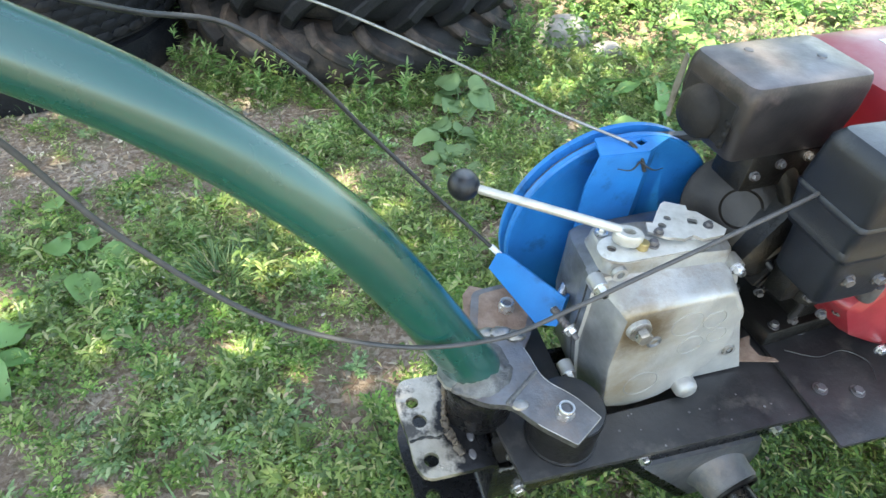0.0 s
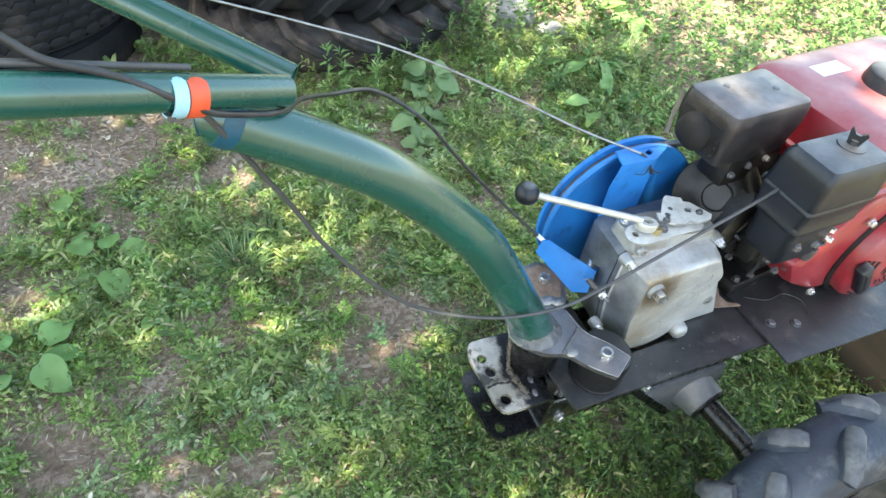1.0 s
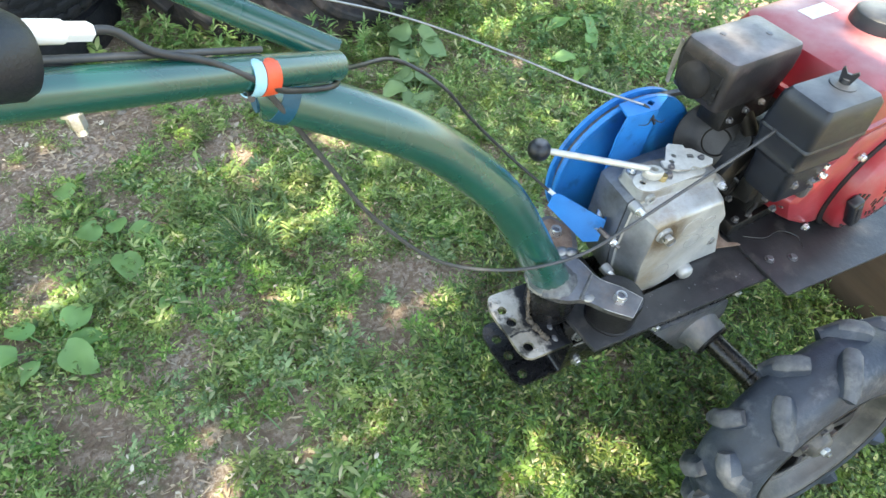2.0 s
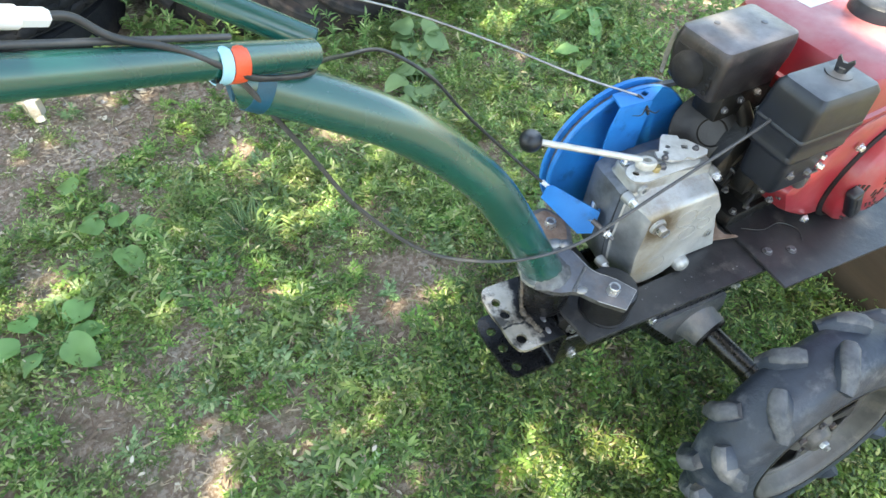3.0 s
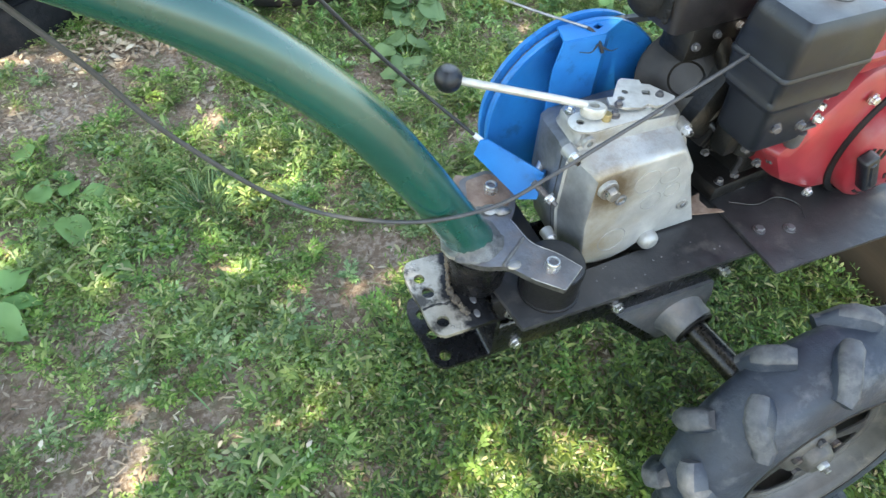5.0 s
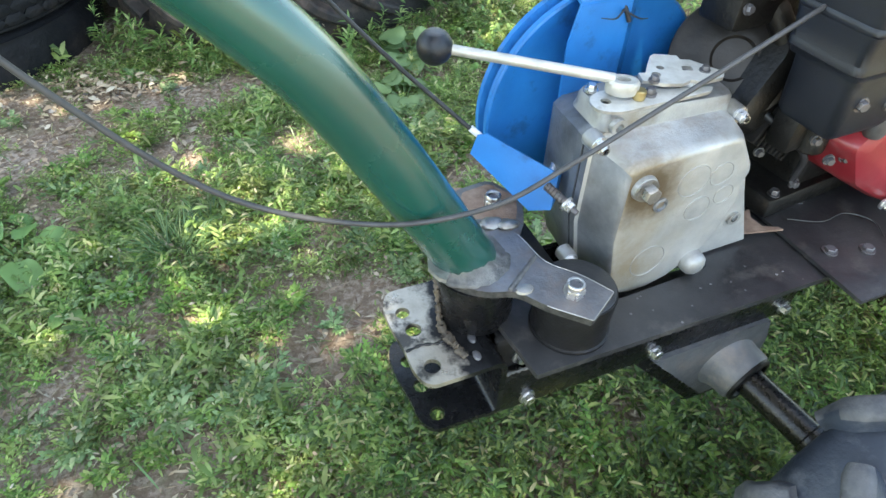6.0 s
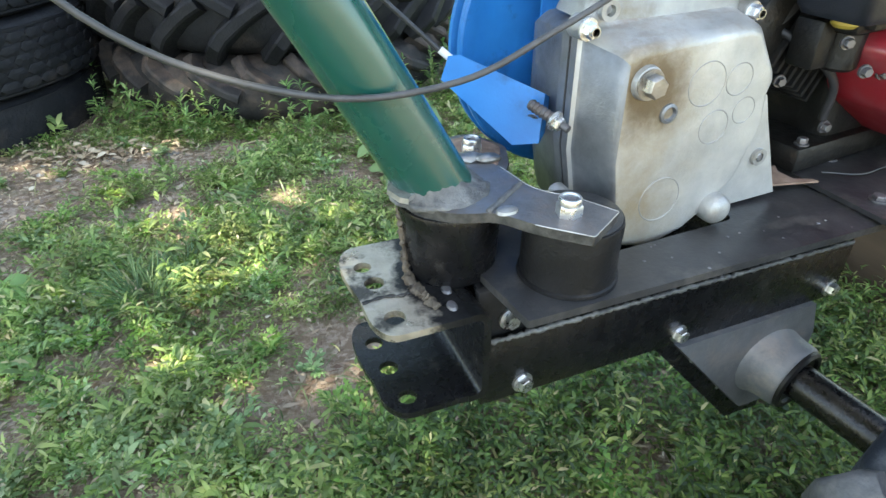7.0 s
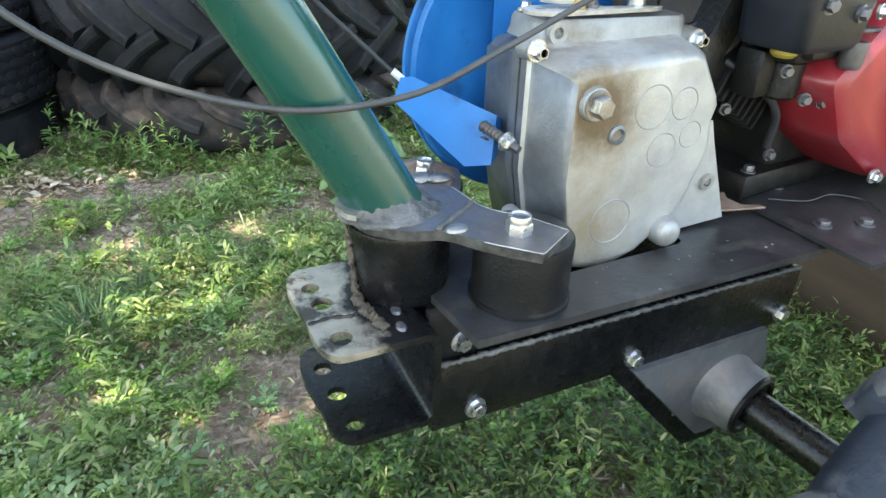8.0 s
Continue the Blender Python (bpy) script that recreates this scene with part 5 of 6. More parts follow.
    muffler = part("muffler", bm, MUFFLER, engine, "sooty steel muffler box, dust and sunlight painted on top")
    bm = bmesh.new()
    lathe(bm, [(0, 0.022), (0.010, 0.0215), (0.020, 0.018), (0.0265, 0.011), (0.029, 0.0)], along(Q @ Vector((-0.077, 0.004, 0.684)), Q @ Vector((-0.20, 0.000, 0.678))), 28)
    for k in range(3):
        box(bm, (-0.080, -0.034, 0.668 + 0.012 * k), (0.006, 0.008, 0.008), 0.002, 1, Q)
    part("outlet", bm, SOOT_AND_SHADE, muffler, "sooty round outlet guard")
    # Thin black panel stands for the dark recess in the end.
    bm = bmesh.new()
    box(bm, (-0.0795, 0.000, 0.689), (0.0035, 0.076, 0.048), 0.0015, 1, Q)
    part("end_panel", bm, SOOT_AND_SHADE, muffler, "black end panel, dark of a recess put in as colour")
    bm = bmesh.new()
    sheet(bm, rounded([(0.050, 0.654), (0.052, 0.724), (0.058, 0.727), (0.060, 0.690), (0.057, 0.655)], 0.003), 0.0015, Q @ Matrix(((0, 0, 1, -0.0805), (1, 0, 0, -0.008), (0, 1, 0, 0), (0, 0, 0, 1))))
    part("heat_shield", bm, BARE_PAINTLESS, muffler, "pale thin heat shield")
    for x, y in ((-0.030, 0.022), (0.040, -0.006)):
        bm = bmesh.new()
        lathe(bm, [(0, 0.7355), (0.0050, 0.7355), (0.0046, 0.7375), (0, 0.7380)], Q @ Matrix.Translation((x, y, 0)), 14)
        part("cover_screw", bm, RAW_STEEL, muffler)
    bm = bmesh.new()
    box(bm, (0.02, -0.02, 0.628), (0.110, 0.05, 0.050), 0.006, 2, Q)
    part("muffler_bracket", bm, DARK_METAL, muffler)
    for q in ((0.004, -0.047, 0.638), (0.040, -0.047, 0.642), (-0.026, -0.047, 0.628)):
        bolt(muffler, Q @ Vector(q), (0, -1, 0.3), 0.0042, 0.004, "muffler_nut", mat=RAW_STEEL)
    # fuel tank
    T = Matrix.Translation((0.565, 0.135, 0)) @ Matrix.Rotation(radians(6), 4, "Z")
    bm = bmesh.new()
    dome_box(bm, (0.390, 0.270), 0.035, T, [(0.612, 0.90, 0.88), (0.620, 0.98, 0.97), (0.640, 1.0, 1.0), (0.643, 1.03, 1.04), (0.648, 1.03, 1.04), (0.651, 1.0, 1.0), (0.690, 0.985, 0.98), (0.706, 0.95, 0.93), (0.714, 0.87, 0.82), (0.717, 0.66, 0.60)])
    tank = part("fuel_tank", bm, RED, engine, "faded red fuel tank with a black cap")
    bm = bmesh.new()
    lathe(bm, [(0, 0.712), (0.043, 0.712), (0.044, 0.722), (0.041, 0.737), (0.036, 0.741), (0, 0.742)], T @ Matrix.Translation((-0.020, -0.010, 0)), 32)
    part("fuel_cap", bm, PLASTIC, tank, "black ribbed fuel cap")
    bm = bmesh.new()
    box(bm, (-0.075, 0.062, 0.7172), (0.070, 0.030, 0.0012), 0.0004, 1, T)
    part("sticker", bm, STICKER, tank, "worn pale sticker")
    bm = bmesh.new()
    box(bm, (0.060, -0.070, 0.7172), (0.090, 0.030, 0.0012), 0.0004, 1, T)
    part("sticker", bm, STICKER, tank, "worn pale sticker")
    # red fan shroud with the recoil starter
    poly = [(0.338, 0.510), (0.384, 0.448), (0.478, 0.392), (0.510, 0.384), (0.690, 0.374), (0.715, 0.420), (0.715, 0.585), (0.680, 0.612), (0.450, 0.612), (0.410, 0.572)]
    bm = bmesh.new()
    pts = rounded(poly, [0.01, 0.01, 0.012, 0.012, 0.02, 0.02, 0.03, 0.03, 0.02, 0.02], 4)
    def slab(y, s):
        return [(0.545 + (x - 0.545) * s, y, 0.49 + (z - 0.49) * s) for x, z in pts]
    loft(bm, [slab(0.050, 1.0), slab(-0.004, 1.0), slab(-0.018, 0.97), slab(-0.024, 0.90)], E)
    shroud = part("fan_shroud", bm, RED, engine, "red fan shroud")
    rc = E @ Vector((0.602, -0.022, 0.472))
    rax = E.to_3x3() @ Vector((0, -1, 0))
    m = along(rc, rc + rax)
    bm = bmesh.new()
    lathe(bm, [(0, 0.000), (0.118, 0.000), (0.118, 0.005), (0.110, 0.008), (0.110, 0.000)], m, 48)
    part("gap_ring", bm, RUBBER, shroud, "dark gap round the starter")
    bm = bmesh.new()
    lathe(bm, [(0.108, 0.000), (0.108, 0.024), (0.104, 0.031), (0.070, 0.046), (0.066, 0.050), (0.036, 0.055), (0, 0.055)], m, 56)
    starter = part("recoil_starter", bm, RED, shroud, "red recoil starter cover with vent slots")
    # vent slots: groups of six on the cone, short arcs on the face
    slots = [(r, k * math.pi / 3 + o, 0.0165, 0.0048, 0.046 - (r - 0.070) * 0.441, 0.415) for r in (0.078, 0.087, 0.096) for k in range(6) for o in (-0.13, 0.13)]
    slots += [(r, k * math.pi / 5 + (0.15 if j % 2 else 0.0), 0.0150, 0.0036, 0.0500 + (0.066 - r) / 6.0, 0.165) for j, r in enumerate((0.043, 0.051, 0.059)) for k in range(10)]
    for r, a, long, wide, high, slope in slots:
        bm = bmesh.new()
        box(bm, (0, 0, -0.0005), (wide, long, 0.0030), 0, 1, m @ Matrix.Rotation(a, 4, "Z") @ Matrix.Translation((r, 0, high)) @ Matrix.Rotation(slope, 4, "Y"))
        part("vent_slot", bm, RUBBER, starter)
    bm = bmesh.new()
    lathe(bm, [(0, 0.0545), (0.027, 0.0545), (0.025, 0.0575), (0, 0.0580)], m @ Matrix.Diagonal((1.0, 0.7, 1.0, 1.0)), 32)
    part("badge", bm, BADGE, starter, "worn grey oval badge")
    g = E @ Vector((0.514, -0.064, 0.454))
    bm = bmesh.new()
    lean = Matrix.Translation(g) @ Matrix.Rotation(radians(-34), 4, "Y")
    box(bm, (0, 0, 0), (0.024, 0.020, 0.082), 0.005, 3, lean)
    box(bm, (0, -0.010, 0.0), (0.010, 0.004, 0.060), 0.002, 1, lean)
    part("pull_handle", bm, PLASTIC, starter, "black starter pull handle")
    for q in ((0.470, -0.030, 0.570), (0.470, -0.026, 0.400)):
        bolt(shroud, E @ Vector(q), (0, -1, 0), 0.006, 0.006, "shroud_bolt")
    # engine pulley behind
    bm = bmesh.new()
    lathe(bm, [(0, -0.012), (0.044, -0.012), (0.044, -0.008), (0.036, 0), (0.044, 0.008), (0.044, 0.012), (0, 0.012)], along((0.462, 0.190, 0.561), (0.462, 1, 0.561)), 36)
    part("engine_pulley", bm, DARK_METAL, engine)


build_engine()


def build_cables():
    def cable(name, line, r, mat, label):
        bm = bmesh.new()
        sweep(bm, line, r, 10)
        return part(name, bm, mat, tractor, label)
    o = lambda s, x, y, z: BAR0 + BAR_D * s + Vector((x, y, z))
    cable("throttle_cable", smooth_line([ADJUSTER + BAR_D * 0.006, ADJUSTER - BAR_D * 0.012, o(0.165, 0.002, 0.004, 0.0165), o(0.130, 0.0, -0.004, 0.0140), o(0.100, 0.0, -0.0115, 0.006), o(0.080, 0.0, -0.0135, -0.002),
                                        o(0.064, 0.0, -0.0125, -0.008), o(0.035, 0.001, -0.008, -0.0130), o(0.008, 0.003, -0.004, -0.0145)]
                                        + [(-0.372, 0.100, 0.838), (-0.325, 0.168, 0.794), (-0.265, 0.205, 0.766), (-0.205, 0.197, 0.722), (-0.150, 0.203, 0.652), (-0.085, 0.193, 0.578), (-0.004, 0.157, 0.498)], 6),
          0.0024, CABLE, "black sheathed cable from handlebar to tensioner")
    sag = smooth_line([(-0.478, -0.040, 0.928), (-0.466, 0.000, 0.914), (-0.404, 0.044, 0.777), (-0.355, 0.045, 0.683), (-0.265, 0.042, 0.5726), (-0.154, 0.026, 0.5252), (-0.057, 0.014, 0.5266), (0.0185, 0.014, 0.5545), (0.075, 0.016, 0.5790), (0.150, 0.018, 0.612), (0.2234, 0.0201, 0.6451), (0.268, 0.024, 0.662)], 8)
    cable("gas_cable", sag, 0.0024, CABLE_GREY, "grey sheathed cable sagging from handlebar to engine")
    cable("clutch_wire", smooth_line([(-0.800, 0.530, 0.925), (-0.600, 0.485, 0.830), (-0.450, 0.470, 0.775), (-0.300, 0.460, 0.726), (-0.155, 0.420, 0.688), (-0.030, 0.315, 0.664), (0.060, 0.225, 0.645), (0.133, 0.165, 0.6325)], 8), 0.0017, STEEL_WIRE, "thin bright steel cable")
    cable("clutch_wire", bezier((0.133, 0.165, 0.6325), (0.142, 0.152, 0.630), (0.146, 0.148, 0.615), (0.150, 0.146, 0.606), 8), 0.0024, CABLE, "frayed cable end on the bracket")
    cable("bar_cable", [BAR0 + BAR_D * s + Vector((0.001, 0.0075, 0.0125)) for s in (0.26, 0.22, 0.18, 0.14, 0.11, 0.08)], 0.0022, CABLE_GREY, "grey cable lying along the handlebar")


build_cables()


# ---- brown board box beyond the engine ----
def build_crate():
    crate = thing("wooden_box", (1.15, 0.05, GROUND), "weathered brown wooden box standing in the grass", "box")
    for c, size in (((0.985, 0.08, GROUND + 0.144), (0.020, 0.86, 0.288)), ((1.365, 0.08, GROUND + 0.144), (0.020, 0.86, 0.288)), ((1.175, -0.338, GROUND + 0.144), (0.358, 0.020, 0.288)), ((1.175, 0.498, GROUND + 0.144), (0.358, 0.020, 0.288))):
        bm = bmesh.new()
        box(bm, c, size, 0.003)
        part("board", bm, BROWN_BOARD, crate)
    bm = bmesh.new()
    box(bm, (1.175, 0.08, GROUND + 0.297), (0.40, 0.88, 0.016), 0.003)
    part("lid", bm, BROWN_BOARD, crate)


build_crate()


# ---- stacked tyres ----
def tyre_profile(R, H, bead):
    half = [(bead, 0.12), (bead + 0.02, 0.05), (bead + 0.35 * (R - bead), 0.0), (bead + 0.65 * (R - bead), 0.015), (R - 0.060, 0.07), (R - 0.022, 0.16), (R - 0.006, 0.32), (R, 0.5)]
    return [(r, h * H) for r, h in half] + [(r, (1 - h) * H) for r, h in half[-2::-1]]


def tractor_tyre(at, R, H, count, mat, turn, label, high=0.034, rows_of_bars=(True, False), reach=0.54, wide=1.0, twist=0.30):
    """A farm tyre lying flat, with its bars as pieces."""
    ob = thing("tractor_tyre", at, label, "tyre", "stacked tyres")
    bm = bmesh.new()
    lathe(bm, tyre_profile(R, H, R * 0.56), Matrix.Translation(at), 96)
    casing = part("casing", bm, mat, ob)
    for upper in rows_of_bars:
        rows = []
        for s in np.linspace(0, 1, 8):
            h = 0.04 + reach * s
            r = np.interp(h, [0.0, 0.07, 0.16, 0.32, 0.5, 0.7], [R - 0.085, R - 0.060, R - 0.022, R - 0.006, R, R])
            nz = np.interp(h, [0.0, 0.1, 0.25], [-0.8, -0.4, 0.0])
            ang = 0.02 + twist * s ** 1.15 + 0.04 * s ** 4
            z = h * H
            if upper:
                z, nz = H - z, -nz
            rows.append((r, ang, z, nz))
        def place(row):
            return Vector((row[0] * math.cos(row[1]), row[0] * math.sin(row[1]), row[2]))
        bm = bmesh.new()
        rings = []
        for k, row in enumerate(rows):
            p = place(row)
            t = (place(rows[min(k + 1, 7)]) - place(rows[max(k - 1, 0)])).normalized()
            n = Vector((math.cos(row[1]), math.sin(row[1]), row[3])).normalized()
            sd = n.cross(t).normalized()
            wb, wt = 0.030 * wide, (0.0200 - 0.0045 * (k / 7)) * wide
            hh = high * (0.75 + 0.25 * math.sin(math.pi * min(1, (k + 1) / 5)))
            rings.append([p - sd * wb - n * 0.012, p - sd * wt + n * (hh - 0.006), p - sd * (wt - 0.007) + n * hh, p + sd * (wt - 0.007) + n * hh, p + sd * wt + n * (hh - 0.006), p + sd * wb - n * 0.012])
        loft(bm, rings)
        me = as_mesh("bar", bm, mat, 24)
        for k in range(count):
            piece = new("bar", me)
            piece.parent = ob
            piece.matrix_basis = Matrix.Rotation(turn + 2 * math.pi * (k + (0.5 if upper else 0)) / count, 4, "Z")
    return ob


def truck_tyre(at, R, H, mat, label, blocks):
    ob = thing("truck_tyre", at, label, "tyre", "stacked tyres")
    half = [(R * 0.55, 0.16), (R * 0.57, 0.07), (R * 0.66, 0.015), (R * 0.80, 0.0), (R - 0.050, 0.012), (R - 0.022, 0.045), (R - 0.008, 0.11), (R - 0.003, 0.26), (R, 0.5)]
    bm = bmesh.new()
    lathe(bm, [(r, h * H) for r, h in half] + [(r, (1 - h) * H) for r, h in half[-2::-1]], Matrix.Translation(at), 80)
    casing = part("casing", bm, mat, ob)
    for h in (0.10, 0.90):
        bm = bmesh.new()
        lathe(bm, [(R - 0.013, h * H - 0.004), (R - 0.0045, h * H - 0.003), (R - 0.0045, h * H + 0.003), (R - 0.013, h * H + 0.004)], Matrix.Translation(at), 80)
        part("shoulder_rib", bm, mat, casing)
    if blocks:
        bm = bmesh.new()
        rng = random.Random(11)
        rows, n = 5, 56
        for j in range(rows):
            for k in range(n):
                a = 2 * math.pi * (k + 0.5 * (j % 2)) / n
                z = H * (0.20 + 0.60 * j / (rows - 1))
                w = 2 * math.pi * R / n * 0.56
                h = H * 0.070
                r = R + 0.0020
                m = Matrix.Translation(at) @ Matrix.Rotation(a, 4, "Z") @ Matrix.Translation((r, 0, z))
                pts = [(-w, 0), (-w * 0.55, -h), (w * 0.55, -h), (w, 0), (w * 0.55, h), (-w * 0.55, h)]
                s = 0.9 + 0.1 * rng.random()
                loft(bm, [[(-0.010, y, zz) for y, zz in pts], [(-0.001, y * s, zz * s) for y, zz in pts], [(0.0, y * s * 0.9, zz * s * 0.9) for y, zz in pts]], m)
        part("tread", bm, mat, ob)
    return ob


tractor_tyre((0.147, 2.330, GROUND - 0.01), 0.675, 0.226, 24, OLD_TYRE, -0.01, "brown-dusted tractor tyre lying flat at the bottom of a stack", 0.042, (True,), 0.44, 0.95, 0.23)
tractor_tyre((0.165, 2.350, GROUND + 0.212), 0.690, 0.352, 22, OLD_TYRE_DARK, 0.174, "large dark tractor tyre lying on another tyre", 0.050, (True, False), 0.50, 1.2, 0.27)
truck_tyre((-1.100, 2.210, GROUND - 0.02), 0.560, 0.175, OLD_TYRE_DARK, "smooth worn truck tyre at the bottom of a stack", False)
truck_tyre((-1.085, 2.220, GROUND + 0.152), 0.565, 0.222, OLD_TYRE_DARK, "truck tyre with a block tread in the middle of a stack", True)
truck_tyre((-1.105, 2.230, GROUND + 0.371), 0.565, 0.234, OLD_TYRE_DARK, "truck tyre with a block tread on top of a stack", True)
TYRE_SPOTS = [(0.15, 2.34, 0.66), (-1.09, 2.22, 0.54)]


# ---- plants ----
def leaf_mesh(name, base, az, el, length, width, mat, droop=0.3, fold=0.18, rng=None):
    """Many small pointed leaves as one mesh: each a folded, drooping blade of six points."""
    n = len(az)
    d = np.stack([np.cos(az) * np.cos(el), np.sin(az) * np.cos(el), np.sin(el)], 1)
    roll = (rng.random(n) - 0.5) * 0.9
    s0 = np.stack([-np.sin(az), np.cos(az), np.zeros(n)], 1)
    up0 = np.cross(d, s0)
    s = s0 * np.cos(roll)[:, None] + up0 * np.sin(roll)[:, None]
    up = np.cross(d, s)
    L, W = length[:, None], width[:, None]
    dr = np.zeros((n, 3))
    dr[:, 2] = -length * droop
    p = np.empty((n, 6, 3))
    p[:, 0] = base
    p[:, 1] = base + d * L * 0.32 - s * W * 0.46 + up * W * fold
    p[:, 2] = base + d * L * 0.32 + s * W * 0.46 + up * W * fold
    p[:, 3] = base + d * L * 0.68 - s * W * 0.36 + up * W * fold + dr * 0.35
    p[:, 4] = base + d * L * 0.68 + s * W * 0.36 + up * W * fold + dr * 0.35
    p[:, 5] = base + d * L + dr
    idx = np.array([0, 2, 1, 1, 2, 4, 3, 3, 4, 5])
    me = bpy.data.meshes.new(name)
    me.vertices.add(6 * n)
    me.vertices.foreach_set("co", p.reshape(-1).astype(np.float32))
    me.loops.add(10 * n)
    me.loops.foreach_set("vertex_index", (np.arange(n)[:, None] * 6 + idx).reshape(-1).astype(np.int32))
    me.polygons.add(3 * n)
    me.polygons.foreach_set("loop_start", (np.arange(n)[:, None] * 10 + np.array([0, 3, 7])).reshape(-1).astype(np.int32))
    me.update(calc_edges=True)
    me.polygons.foreach_set("use_smooth", [True] * (3 * n))
    me.materials.append(mat)
    return me


def sprigs(rng, x, y, height, per, leaf, lean=0.6, aspect=0.36):
    """Leaves up the stems of plants at x, y. Returns the arrays that leaf_mesh takes."""
    n = len(x)
    la = rng.random(n) * 2 * np.pi
    s = rng.random((n, per)) ** 0.8
    ln = (rng.random(n) * lean)[:, None] * height[:, None]
    z0 = ground_height(x, y)
    bx = x[:, None] + np.cos(la)[:, None] * ln * s * s * 1.3
    by = y[:, None] + np.sin(la)[:, None] * ln * s * s * 1.3
    bz = z0[:, None] + height[:, None] * s * (1 - 0.25 * s * (ln / height[:, None]))
    base = np.stack([bx, by, bz], -1).reshape(-1, 3)
    az = rng.random(n * per) * 2 * np.pi
    el = (rng.random(n * per) * 0.9 - 0.12) + (s.reshape(-1) - 0.4) * 0.5
    length = (leaf * (0.6 + 0.8 * rng.random((n, per))) * (1.1 - 0.35 * s) * (height / height.mean())[:, None] ** 0.35).reshape(-1)
    return base, az, el, length, length * aspect * (0.8 + 0.4 * rng.random(n * per))


BARE = [(-0.478, 0.322, 0.17, 0.11), (-0.208, 0.440, 0.13, 0.09), (-0.046, 0.517, 0.15, 0.10), (-0.74, 1.36, 0.30, 0.18), (-0.711, 0.175, 0.09, 0.07), (-0.26, 1.50, 0.30, 0.14), (-1.25, 1.30, 0.4, 0.3),
        (0.22, 1.18, 0.16, 0.12), (-0.62, 0.52, 0.12, 0.07), (-0.95, 0.85, 0.13, 0.09), (-0.36, 1.03, 0.09, 0.10), (0.45, 0.55, 0.2, 0.12), (-0.05, 0.80, 0.10, 0.06), (-0.62, 1.62, 0.35, 0.15), (-0.95, 1.20, 0.26, 0.14)]


def cover(x, y):
    """How thickly weeds grow, 0 to 1."""
    c = 0.64 + 1.1 * (lattice_noise(x, y, 0.17, 21) - 0.42) + 0.8 * (lattice_noise(x, y, 0.06, 22) - 0.5)
    for bx, by, rx, ry in BARE:
        c = c - 0.72 * np.exp(-(((x - bx) / rx) ** 2 + ((y - by) / ry) ** 2) * 1.6)
    c = c + 0.62 * np.exp(-(((x - 0.18) / 0.45) ** 2 + ((y - 0.0) / 0.32) ** 2)) + 0.45 * (x > 0.5) * (y < 0.6)
    return np.clip(c, 0.10, 1)


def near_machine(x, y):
    """Where the weeds grow ranker and mostly take the shade-darkened leaf, under and beside the machine."""
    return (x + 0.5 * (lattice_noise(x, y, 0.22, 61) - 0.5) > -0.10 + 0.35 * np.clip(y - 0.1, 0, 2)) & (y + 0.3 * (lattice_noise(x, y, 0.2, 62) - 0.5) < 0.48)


def free_spots(rng, n, x0, x1, y0, y1, weight=None):
    x, y = rng.uniform(x0, x1, n), rng.uniform(y0, y1, n)
    ok = np.ones(n, bool)
    for cx, cy, r in TYRE_SPOTS:
        ok &= (x - cx) ** 2 + (y - cy) ** 2 > r * r
    ok &= ~((np.abs(x - 0.37) < 0.10) & (np.abs(y + 0.245) < 0.075))
    ok &= ~((x > 0.97) & (x < 1.37) & (y > -0.36) & (y < 0.52))
    if weight is not None:
        ok &= rng.random(n) < weight(x, y)
    return x[ok], y[ok]


def stuff(name, me, label, category):
    return tagged(new(name, me), label, category, kind="stuff")


def creeping(rng, x, y, reach, stems, per, leaf, rise, aspect):
    """Creeping plants: stems run out from each crown, with leaves in two ranks along them and a tuft at the tip."""
    n = len(x)
    az = (rng.random((n, 1)) * 2 * np.pi + np.arange(stems) * 2 * np.pi / stems + rng.normal(0, 0.35, (n, stems)))[..., None]
    run = (reach[:, None] * (0.45 + 0.75 * rng.random((n, stems))))[..., None]
    lift = (rise * (0.3 + 1.2 * rng.random((n, stems))))[..., None]
    s = np.linspace(0.12, 1.0, per)[None, None] + rng.normal(0, 0.03, (n, stems, per))
    bend = az + (rng.normal(0, 0.5, (n, stems)))[..., None] * s
    bx, by = x[:, None, None] + np.cos(bend) * run * s, y[:, None, None] + np.sin(bend) * run * s
    base = np.stack([bx, by, ground_height(bx, by) + 0.004 + lift * np.sin(np.clip(s, 0, 1) * 1.9)], -1).reshape(-1, 3)
    rank = np.where(np.arange(per) % 2 == 0, 1.0, -1.0)[None, None]
    out = (bend + rank * (0.95 - 0.55 * s) + rng.normal(0, 0.25, (n, stems, per))).reshape(-1)
    el = (0.25 + 0.45 * rng.random((n, stems, per))).reshape(-1)
    size = (leaf * (0.65 + 0.6 * rng.random((n, 1, 1))) * (1.1 - 0.45 * s) * (0.8 + 0.4 * rng.random((n, stems, per)))).reshape(-1)
    wide = size * aspect * (0.8 + 0.4 * rng.random(len(size)))
    # the stems themselves, thin and brown-green
    end = np.stack([x[:, None] + 0 * az[..., 0], y[:, None] + 0 * az[..., 0], ground_height(x, y)[:, None] + 0.005 + 0 * az[..., 0]], -1).reshape(-1, 3)
    stem = (end, az.reshape(-1), np.full(n * stems, 0.22), run.reshape(-1) * 0.9, np.full(n * stems, 0.0022))
    return [np.concatenate(pair) for pair in zip((base, out, el, size, wide), stem)]


